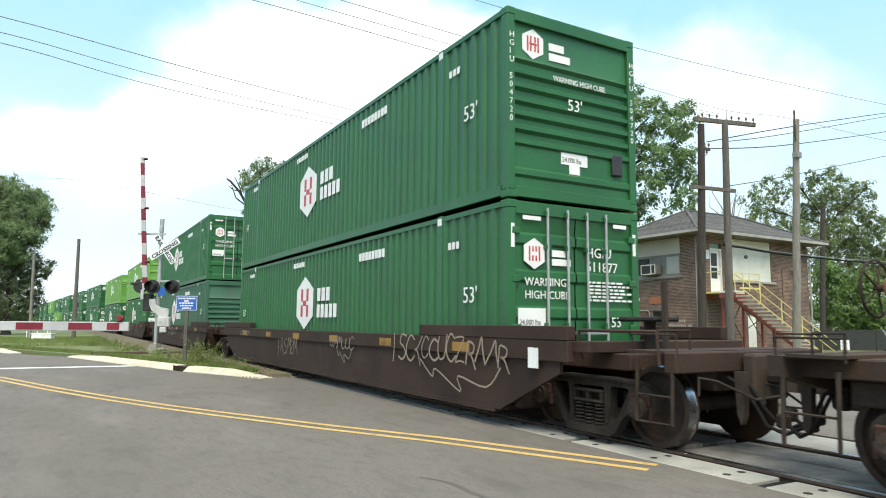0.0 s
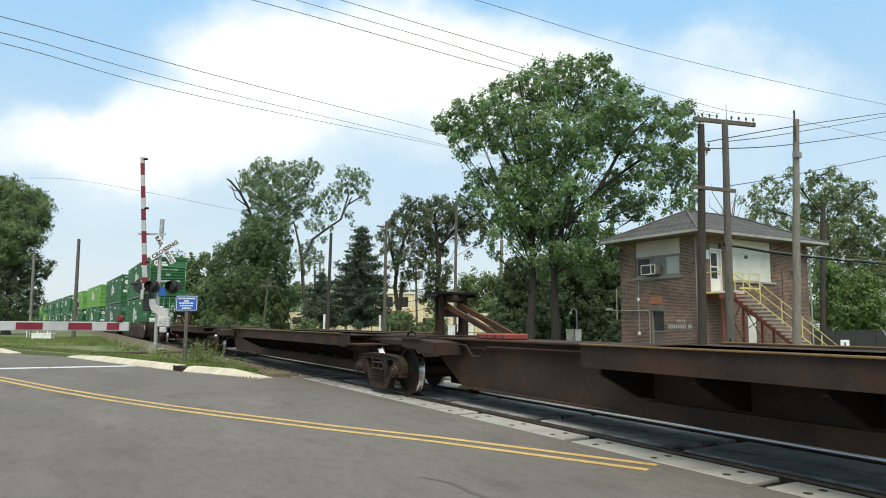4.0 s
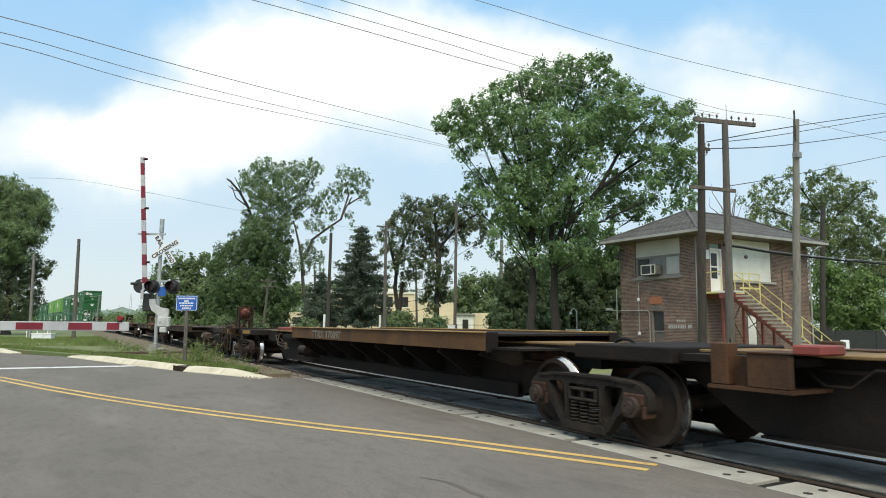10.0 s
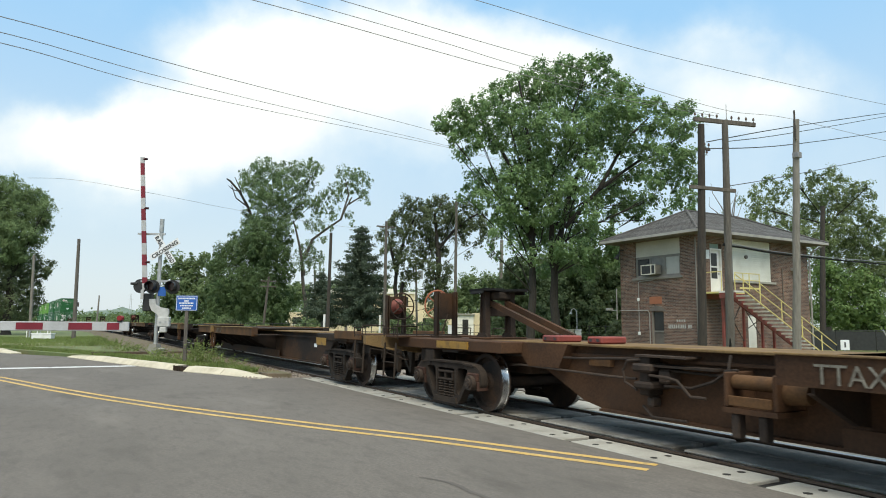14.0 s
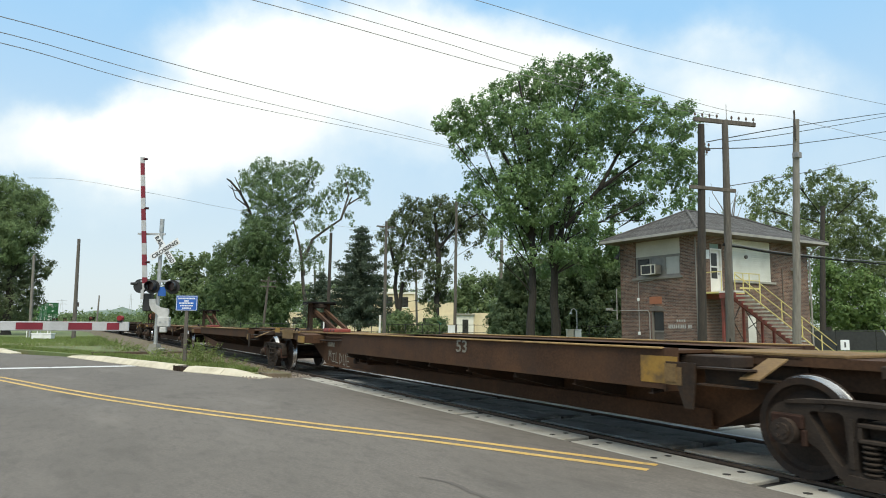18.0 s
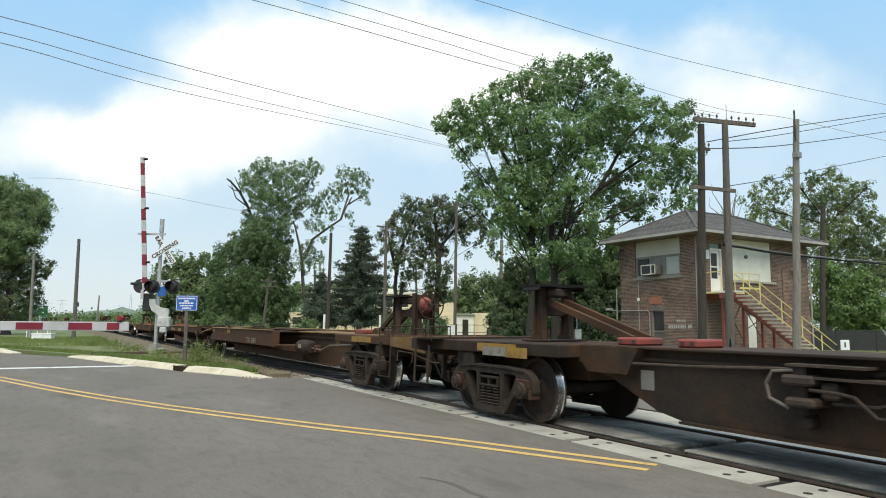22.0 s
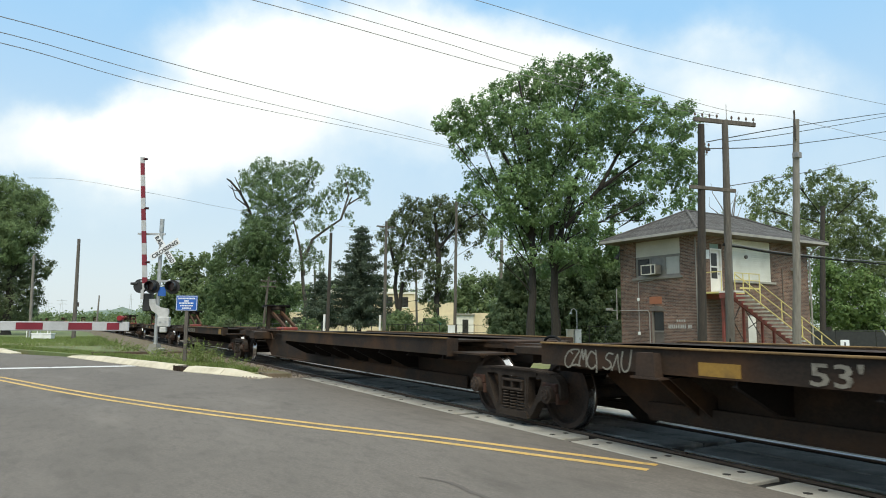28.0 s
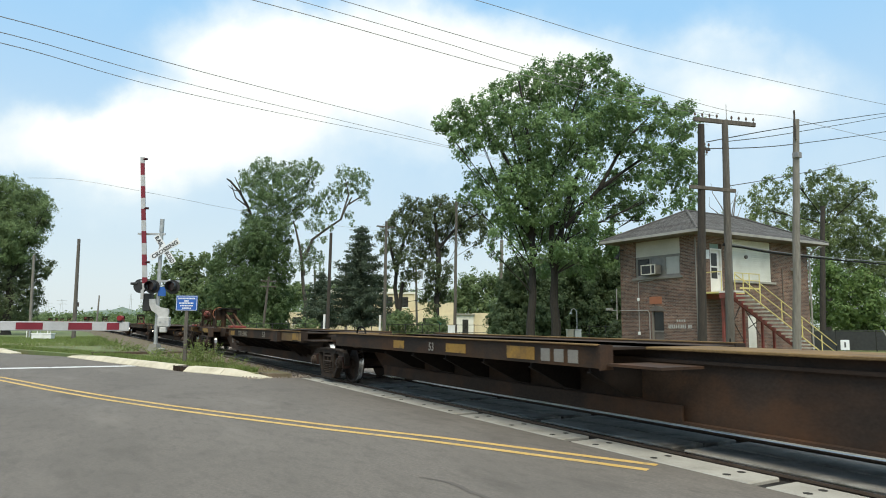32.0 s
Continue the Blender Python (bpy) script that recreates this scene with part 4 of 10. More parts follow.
part("downpipe", bm, M["fascia"], tower)


def boards(parent, axis, at, a0, a1, z0, z1, step, material, face):
    """Overlapping lap siding; face is the outward direction along the other axis."""
    nb = int(round((z1 - z0) / step))
    for i in range(nb):
        b0, b1 = z0 + i * step, z0 + (i + 1) * step + 0.012
        bm = bmesh.new()
        prof = [(at, b0), (at + face * 0.042, b0), (at + face * 0.006, b1), (at, b1)]
        if axis == "x":
            prism(bm, prof, a0, a1, "x")
        else:
            p = [bm.verts.new((u, c, z)) for c in (a0, a1) for u, z in prof]
            for q in ((0, 1, 2, 3), (7, 6, 5, 4), (0, 4, 5, 1), (1, 5, 6, 2), (2, 6, 7, 3), (3, 7, 4, 0)):
                bm.faces.new([p[k] for k in q])
            bmesh.ops.recalc_face_normals(bm, faces=bm.faces)
        part("siding_board", bm, material, parent)


infill = thing("siding_panel", "cream lap siding closing the top of a window opening", "siding")
infill.parent = tower
del infill["category"]
boards(infill, "x", TY0 + 0.1, -25.78, -22.78, 5.02, 5.82, 0.1, M["cream_siding"], -1)
infill2 = thing("siding_panel", "white lap siding closing a former window", "siding")
infill2.parent = tower
del infill2["category"]
boards(infill2, "y", TX1 - 0.07, 29.55, 32.7, 3.72, 5.82, 0.105, M["siding"], 1)
infill3 = thing("siding_panel", "white lap siding closing a low opening", "siding")
infill3.parent = tower
del infill3["category"]
boards(infill3, "y", TX1 - 0.07, 30.6, 31.3, 0.0, 1.95, 0.105, M["siding"], 1)
# the window band
win = part("window", box(bmesh.new(), -25.78, -22.78, TY0 + 0.2, TY0 + 0.23, 3.9, 5.02), M["soffit"], tower)
for x0, x1, z0, z1 in ((-25.78, -22.78, 4.9, 5.02), (-25.78, -22.78, 3.9, 4.02), (-25.78, -25.66, 4.022, 4.898), (-24.83, -24.72, 4.022, 4.898), (-23.86, -23.75, 4.022, 4.898), (-22.9, -22.78, 4.022, 4.898)):
    part("frame_bar", box(bmesh.new(), x0, x1, TY0 + 0.06, TY0 + 0.14, z0, z1, 0.008), M["frame_grey"], win)
for x0, x1, m in ((-25.65, -24.84, "glass"), (-24.71, -23.87, "blind"), (-23.74, -22.91, "blind_pale")):
    part("pane", box(bmesh.new(), x0, x1, TY0 + 0.1, TY0 + 0.11, 4.025, 4.895), M[m], win)
part("window_sill", box(bmesh.new(), -25.95, -22.6, TY0 - 0.08, TY0 + 0.06, 3.78, 3.898, 0.01), M["frame_grey"], tower)
part("window_sill", box(bmesh.new(), TX1 - 0.05, TX1 + 0.07, 29.4, 33.0, 3.6, 3.715, 0.01), M["concrete"], tower)
ac = thing("air_conditioner", "pale metal window air conditioner jutting from the sash", "air conditioner")
part("case", box(bmesh.new(), -24.95, -24.02, TY0 - 0.42, TY0 + 0.05, 4.03, 4.52, 0.02), M["frame_grey"], ac)
for x0, x1, z0, z1 in ((-24.97, -24.0, 4.01, 4.055), (-24.97, -24.0, 4.48, 4.53), (-24.97, -24.93, 4.056, 4.479), (-24.32, -24.26, 4.056, 4.479), (-24.05, -24.0, 4.056, 4.479)):
    part("rim", box(bmesh.new(), x0, x1, TY0 - 0.45, TY0 - 0.421, z0, z1), M["cream_siding"], ac)
for x0, x1 in ((-24.92, -24.33), (-24.25, -24.06)):
    part("grille", box(bmesh.new(), x0, x1, TY0 - 0.435, TY0 - 0.421, 4.06, 4.475), M["signal_black"], ac)
# lower door, plate, bars of writing, conduits, lamp
ld = part("lower_door", box(bmesh.new(), -24.72, -23.92, TY0 + 0.16, TY0 + 0.2, 0.0, 2.12), M["soffit"], tower, "dark lower door with a pale frame")
part("door_frame", box(box(bmesh.new(), -24.78, -24.7, TY0 + 0.02, TY0 + 0.16, 0.0, 2.2), -23.94, -23.86, TY0 + 0.02, TY0 + 0.16, 0.0, 2.2), M["frame_grey"], ld)
part("door_rail", box(bmesh.new(), -24.69, -23.95, TY0 + 0.12, TY0 + 0.158, 1.05, 1.13), M["frame_grey"], ld)
part("pane", box(bmesh.new(), -24.66, -23.98, TY0 + 0.13, TY0 + 0.145, 1.14, 2.08), M["glass"], ld)
arch = bmesh.new()
prism(arch, [(-24.85 + 1.06 * i / 8, 2.2 + 0.2 * math.sin(math.pi * i / 8)) for i in range(9)] + [(-23.79, 2.14), (-24.85, 2.14)], TY0 - 0.01, TY0 + 0.05)
part("lintel", arch, M["soffit"], tower)
part("wall_plate", box(bmesh.new(), -24.82, -24.0, TY0 - 0.025, TY0 - 0.002, 2.5, 2.88, 0.006), M["orange_part"], tower, "faded orange plate fixed to the bricks")
rnd = random.Random(3)
sign_back = part("painted_sign", box(bmesh.new(), -23.62, -22.05, TY0 - 0.003, TY0 - 0.001, 1.245, 1.252), M["wall_letter"], tower, "two rows of white painted letters on brick")
x = -23.1
for k in range(4):
    part("letter_bar", box(bmesh.new(), x, x + 0.075, TY0 - 0.006, TY0 - 0.002, 1.58, 1.7), M["wall_letter"], sign_back); x += 0.15
x = -23.62
for k in range(12):
    wdt = rnd.uniform(0.05, 0.085)
    part("letter_bar", box(bmesh.new(), x, x + wdt, TY0 - 0.006, TY0 - 0.002, 1.27, 1.45), M["wall_letter"], sign_back); x += wdt + (0.13 if k == 9 else 0.05)
pipe = bmesh.new()
tube(pipe, [(-25.55, TY0 - 0.04, 3.7), (-25.55, TY0 - 0.04, 0.9)], 0.018, 6)
tube(pipe, [(-26.9, TY0 - 0.06, 2.2), (-24.9, TY0 - 0.06, 2.16), (-24.8, TY0 - 0.06, 2.0), (-24.8, TY0 - 0.06, 0.2)], 0.025, 6)
tube(pipe, [(-25.5, TY0 - 0.04, 3.72), (-24.5, TY0 - 0.04, 3.75)], 0.018, 6)
part("conduit", pipe, M["fascia"], tower)
for z in (2.68, 0.9):
    part("junction_box", box(bmesh.new(), -25.61, -25.49, TY0 - 0.1, TY0 - 0.01, z, z + 0.16, 0.01), M["white_paint"], tower)
wl_ = bmesh.new(); tube(wl_, [(-26.6, TY0 - 0.02, 5.5), (-26.6, TY0 - 0.3, 5.45), (-26.62, TY0 - 0.35, 5.2)], 0.035, 8); cyl(wl_, (-26.65, TY0 - 0.35, 5.22), (-26.72, TY0 - 0.45, 5.0), 0.08, 10, 0.14)
part("wall_lamp", wl_, M["signal_black"], tower)
mt = bmesh.new(); tube(mt, [(-27.1, TY0 - 0.1, 3.4), (-27.1, TY0 - 0.1, 1.7)], 0.03, 8); tube(mt, [(-27.1, TY0 - 0.1, 2.2), (-27.9, TY0 - 0.1, 2.2)], 0.02, 6)
box(mt, -27.85, -27.5, TY0 - 0.2, TY0, 2.22, 2.34)
part("wall_bracket", mt, M["fascia"], tower)
cr = bmesh.new(); tube(cr, [(TX1 + 0.02, TY0 - 0.04, 5.7), (TX1 + 0.02, TY0 - 0.04, 0.0)], 0.03, 6)
part("corner_conduit", cr, M["frame_grey"], tower)
ct = bmesh.new(); tube(ct, [(TX1 + 0.03, 33.6, 4.5), (TX1 + 0.03, 33.6, 1.5)], 0.03, 6)
part("conduit", ct, M["soffit"], tower)
part("lamp_box", box(bmesh.new(), TX1 - 0.001, TX1 + 0.25, 34.4, 34.75, 4.4, 4.55), M["fascia"], tower)
part("knob", cyl(bmesh.new(), (TX1 - 0.04, 30.65, 4.95), (TX1 + 0.04, 30.65, 4.95), 0.1, 10), M["soffit"], tower)
# upper door
door = part("upper_door", box(bmesh.new(), TX1 - 0.18, TX1 - 0.14, 27.9, 28.68, 3.06, 5.18), M["white_paint"], tower, "white door with a dark two-pane window")
part("door_frame", box(box(box(bmesh.new(), TX1 - 0.2, TX1 - 0.02, 27.84, 27.898, 3.06, 5.25), TX1 - 0.2, TX1 - 0.02, 28.682, 28.74, 3.06, 5.25), TX1 - 0.2, TX1 - 0.02, 27.9, 28.68, 5.182, 5.25), M["white_paint"], door)
for z0, z1 in ((4.38, 5.02), (3.75, 4.3)):
    part("pane", box(bmesh.new(), TX1 - 0.14, TX1 - 0.13, 28.08, 28.52, z0, z1), M["glass"], door)
part("handle", box(bmesh.new(), TX1 - 0.14, TX1 - 0.08, 28.58, 28.62, 3.95, 4.05), M["galvanized"], door)
part("transom", box(bmesh.new(), TX1 - 0.19, TX1 - 0.15, 27.9, 28.68, 5.256, 5.5), M["teal_paint"], tower, "pale teal transom panel")
part("notice", box(bmesh.new(), TX1 + 0.001, TX1 + 0.02, 27.3, 27.78, 4.7, 5.15), M["sign_white"], tower, "white notice board beside the door")
# stairs: landing in front of the door, then a flight down along the wall
stair = thing("staircase", "red steel outside staircase with yellow handrails", "staircase")
LX0, LX1 = TX1 + 0.02, TX1 + 1.2
part("landing", box(bmesh.new(), LX0, -20.66, 27.1, 28.8, 2.95, 3.03), M["stair_yellow"], stair)
part("landing", box(bmesh.new(), -20.655, -19.8, 26.9, 27.6, 2.95, 3.03), M["tread"], stair)
for x in (LX0, -20.74):
    part("landing_beam", box(bmesh.new(), x, x + 0.08, 27.1, 28.8, 2.7, 2.948), M["stair_red"], stair)
part("landing_beam", box(bmesh.new(), -20.655, -19.8, 26.9, 26.98, 2.7, 2.948), M["stair_red"], stair)
FOOT_Y, TOP_Y, TOP_Z = 33.66, 27.6, 3.03
SLOPE = TOP_Z / (FOOT_Y - TOP_Y)
SX0, SX1 = -20.66, -19.8
part("stringer", prism(bmesh.new(), [(TOP_Y, TOP_Z), (FOOT_Y, 0.0), (FOOT_Y - 0.5, 0.0), (TOP_Y, TOP_Z - 0.27)], SX0, SX0 + 0.06, "x"), M["stair_red"], stair)
part("stringer", prism(bmesh.new(), [(TOP_Y, TOP_Z + 0.06), (FOOT_Y, 0.06), (FOOT_Y, 0.0), (TOP_Y, TOP_Z)], SX1 - 0.04, SX1, "x"), M["stair_yellow"], stair, "yellow painted edge of the flight")
NS = 16
for i in range(NS):
    y, z = TOP_Y + (i + 1) * (FOOT_Y - TOP_Y) / (NS + 1), TOP_Z - (i + 1) * TOP_Z / (NS + 1)
    part("step", box(bmesh.new(), SX0 + 0.062, SX1 - 0.042, y - 0.11, y + 0.1, z - 0.07, z), M["tread"], stair)
for x, y in ((-20.7, 27.2), (-20.7, 28.7), (SX0 + 0.03, 30.0), (SX0 + 0.03, 30.9), (LX0 + 0.05, 28.7)):
    zt = 2.7 if y <= 28.8 else TOP_Z - (y - TOP_Y) * SLOPE - 0.24
    part("post", box(bmesh.new(), x - 0.05, x + 0.05, y - 0.05, y + 0.05, -0.14, zt), M["stair_red"], stair)
for a, b in (((27.25, 2.5), (28.65, 0.7)), ((28.65, 2.6), (27.25, 0.7)), ((28.8, 1.2), (29.9, 1.7)), ((28.75, 2.3), (29.95, 0.9))):
    part("brace", cyl(bmesh.new(), (-20.7, *a), (-20.7, *b), 0.022, 6), M["pole_dark"], stair)
for lift_ in (0.55, 0.97):
    y0 = 28.78 if lift_ > 0.9 else 27.0
    part("handrail", tube(bmesh.new(), [(SX1 - 0.02, y0, TOP_Z + lift_ - max(0, y0 - TOP_Y) * SLOPE + (0.2 if lift_ < 0.9 else 0)), (SX1 - 0.02, FOOT_Y + 1.2, lift_ - 0.5)], 0.026, 8), M["stair_yellow"], stair)
for k in range(4):
    y = 28.78 + k * 1.6
    z = TOP_Z - (y - TOP_Y) * SLOPE
    part("rail_post", cyl(bmesh.new(), (SX1 - 0.02, y, z), (SX1 - 0.02, y, z + 0.95), 0.026, 8), M["stair_yellow"], stair)
part("toe_board", box(bmesh.new(), SX1 - 0.03, SX1 - 0.015, 27.3, 28.76, 3.12, 3.2), M["stair_yellow"], stair)
for lift_ in (0.5, 0.82):
    part("handrail", tube(bmesh.new(), [(SX1 - 0.02, 26.95, TOP_Z + lift_), (SX1 - 0.02, 28.78, TOP_Z + lift_)], 0.022, 8), M["stair_yellow"], stair)
for y in (26.95, 27.55, 28.0, 28.75):
    part("rail_post", cyl(bmesh.new(), (SX1 - 0.02, y, TOP_Z + 0.01), (SX1 - 0.02, y, TOP_Z + 0.82), 0.022, 8), M["stair_yellow"], stair)
part("handrail", tube(bmesh.new(), [(LX0 + 0.05, 27.15, TOP_Z + 0.95), (-20.66, 27.15, TOP_Z + 0.95)], 0.022, 8), M["stair_yellow"], stair)
part("rail_post", cyl(bmesh.new(), (-20.68, 27.15, TOP_Z), (-20.68, 27.15, TOP_Z + 0.97), 0.022, 8), M["stair_yellow"], stair)

# ---- wooden poles and wires ----


def pole(base, tip, r0, r1, material, label, name="utility_pole", group="utility poles"):
    p = thing(name, label, "utility pole", group, at=pose(*base))
    t = [tip[i] - base[i] for i in range(3)]
    bm = bmesh.new()
    rnd = random.Random(int(base[0] * 10))
    pts = [(t[0] * i / 6 + (rnd.uniform(-0.02, 0.02) if 0 < i < 6 else 0), t[1] * i / 6, -0.3 * (i == 0) + t[2] * i / 6) for i in range(7)]
    tube(bm, pts, r0, 12, r1)
    part("shaft", bm, material, p)
    return p


def insulator(parent, x, y, z):
    def build(bm):
        return lathe_up(bm)
    ob = part("insulator", kept("insulator", build, M["ceramic"]), None, parent)
    ob.matrix_basis = pose(x, y, z)
    return ob


def lathe_up(bm):
    for r0, r1, z0, z1 in ((0.015, 0.015, 0, 0.08), (0.03, 0.05, 0.08, 0.12), (0.035, 0.045, 0.12, 0.16), (0.025, 0.03, 0.16, 0.2)):
        cyl(bm, (0, 0, z0), (0, 0, z1), r0, 8, r1)
    return bm


p1 = pole((-17.75, 21.95, -0.14), (-16.9, 21.33, 9.25), 0.18, 0.125, M["pole_brown"], "dark weathered wooden pole with a low crossarm")
p2 = pole((-17.85, 23.8, -0.14), (-17.0, 22.9, 9.7), 0.175, 0.12, M["pole_grey"], "grey wooden pole with a crossarm of small insulators")
p3 = pole((-18.3, 29.0, -0.14), (-17.35, 28.35, 10.7), 0.19, 0.13, M["pole_pale"], "pale grey wooden pole carrying three cables")
arm = Vector((1.12, 2.01, -0.21)).normalized()


def crossarm(parent, centre, half, h=0.12, n_ins=0, material="pole_wood"):
    base = parent.matrix_basis.translation
    c = Vector(centre) - base
    bm = bmesh.new()
    d = Vector((0.486, 0.874, 0))
    side = Vector((-d.y, d.x, 0)) * 0.06
    up = Vector((0, 0, h / 2))
    slope = Vector((0, 0, -0.09 * half))
    v = [bm.verts.new(c + d * half * s + slope * s + side * o + up * q) for s in (-1, 1) for o in (-1, 1) for q in (-1, 1)]
    for q in ((0, 1, 3, 2), (4, 6, 7, 5), (0, 4, 5, 1), (2, 3, 7, 6), (0, 2, 6, 4), (1, 5, 7, 3)):
        bm.faces.new([v[i] for i in q])
    part("crossarm", bm, M[material], parent)
    for i in range(n_ins):
        f = -0.95 + 1.9 * i / max(1, n_ins - 1)
        if abs(f) < 0.12:
            continue
        q = c + d * half * f + slope * f + up
        insulator(parent, q.x, q.y, q.z)


crossarm(p2, (-17.02, 22.9, 9.62), 1.25, 0.16, 9)
crossarm(p1, (-16.85, 21.8, 6.72), 0.9, 0.13, 0)
part("antenna", cyl(bmesh.new(), (0.9, -0.85, 9.8), (0.9, -0.85, 10.5), 0.012, 6), M["wire"], p2)
part("wire_bracket", box(bmesh.new(), 0.72, 0.8, -0.55, -0.05, 8.42, 8.52), M["pole_dark"], p1)
for y in (-0.35, -0.1):
    insulator(p1, 0.76, y, 8.52)
insulator(p1, 0.74, -0.2, 8.22)
part("spike", cyl(bmesh.new(), (0.93, -0.75, 9.9), (0.93, -0.75, 11.25), 0.04, 8), M["pole_dark"], p3)
part("clamp", box(bmesh.new(), 0.72, 0.98, -0.72, -0.42, 9.1, 9.35), M["wire"], p3)
cb = bmesh.new(); tube(cb, [(0.35, -0.6, 4.85), (0.3, -0.35, 4.7), (0.25, -0.2, 4.2), (0.12, -0.25, 3.0), (0.2, -0.2, 1.6), (0.15, -0.2, 0.2)], 0.05, 8)
part("riser_cable", cb, M["cable"], p2, "black cable running down the pole")


def wire(points, r=0.012, material="wire", label="thin dark overhead wire", name="overhead_wire"):
    """A hanging wire: a smooth line through points."""
    P = [Vector(p) for p in points]
    out = []
    for i in range(len(P) - 1):
        a, b = P[max(i - 1, 0)], P[min(i + 2, len(P) - 1)]
        for k in range(8):
            t = k / 8
            m0, m1 = (P[i + 1] - a) / 2, (b - P[i]) / 2
            out.append(P[i] * (2 * t ** 3 - 3 * t ** 2 + 1) + m0 * (t ** 3 - 2 * t ** 2 + t) + P[i + 1] * (-2 * t ** 3 + 3 * t ** 2) + m1 * (t ** 3 - t ** 2))
    out.append(P[-1])
    bm = bmesh.new()
    tube(bm, out, r, 5)
    return solid(name, bm, M[material], label, "wire", "overhead wires")


wire([(-22.5, -6.2, 10.2), (-25.57, -2.3, 11.42), (-33.96, 6.8, 13.78), (-51.06, 28.44, 18.65), (-60, 42, 20.5)], 0.017)
wire([(-22.6, -6.2, 9.7), (-25.62, -2.27, 10.9), (-34.68, 5.65, 13.34), (-50.77, 29.23, 17.44), (-60, 44, 19.5)], 0.015)
wire([(-22.6, -6.2, 9.3), (-25.65, -2.25, 10.55), (-34.72, 5.68, 12.85), (-50.78, 29.24, 17.29), (-60, 44, 19.3)], 0.015)
wire([(-23.3, 2.0, 12.8), (-23.29, 5.35, 12.99), (-23.33, 13.4, 12.73), (-23.8, 16.59, 12.87), (-25.43, 25.72, 13.57), (-26, 34, 14.2)], 0.015)
wire([(-22.0, 3.5, 12.9), (-22.49, 6.73, 13.0), (-23.29, 13.37, 13.18), (-23.92, 17.3, 13.3), (-25.4, 25.7, 13.81), (-25.6, 34, 14.2)], 0.013)
wire([(-21.3, 5.0, 12.8), (-21.71, 8.09, 13.02), (-23.25, 13.34, 13.68), (-24.51, 19.1, 14.22), (-24.87, 26.52, 14.31), (-25.14, 34.14, 14.29), (-24.56, 39.12, 14.5), (-23.57, 48.99, 14.21), (-22, 60, 14)], 0.014)
wire([(-17.0, 6.0, 11.6), (-17.65, 11.31, 12.08), (-19.31, 20.32, 13.05), (-19.77, 29.47, 13.67), (-19.28, 40.34, 14.04), (-18, 52, 14.2)], 0.012, "wire_pale", label="thin pale overhead wire against the sky")
wire([(-17.0, 21.75, 8.62), (-18.17, 28.9, 10.63), (-22.88, 47.8, 15.83), (-25, 56, 18)], 0.022, "wire_dark", label="dark overhead wire strung between poles")
wire([(-17.13, 23.04, 8.85), (-18.2, 28.92, 10.34), (-22.9, 47.82, 15.6), (-25, 56, 17.9)], 0.018, "wire_dark", label="dark overhead wire strung between poles")
wire([(-17.02, 21.8, 8.36), (-18.25, 28.96, 9.82), (-23.0, 47.88, 14.58), (-25, 56, 16.8)], 0.022, "wire_dark", label="dark overhead wire strung between poles")
wire([(-17.32, 23.12, 7.03), (-18.97, 29.98, 8.6), (-23.15, 47.98, 12.94), (-25, 56, 14.9)], 0.018, "wire_dark", label="dark overhead wire strung between poles")
wire([(-17.5, 23.45, 4.65), (-17.54, 24.29, 4.65), (-18.62, 29.46, 4.71), (-21.22, 43.0, 5.16), (-23, 52, 5.6)], 0.045, "cable", label="thick black bundled cable")
wire([(-17.5, 23.45, 4.75), (-18.62, 29.6, 4.78), (-21.22, 43.0, 5.3), (-23, 52, 5.75)], 0.02, "wire_pale", label="pale overhead cable strung between poles")
wire([(-66, -3, 13.5), (-60.0, 1.0, 12.6), (-62.0, 9.0, 12.2), (-66, 14, 12.4), (-72, 26, 12.6), (-78, 44, 13)], 0.014, "wire_pale", label="pale distant overhead wire")

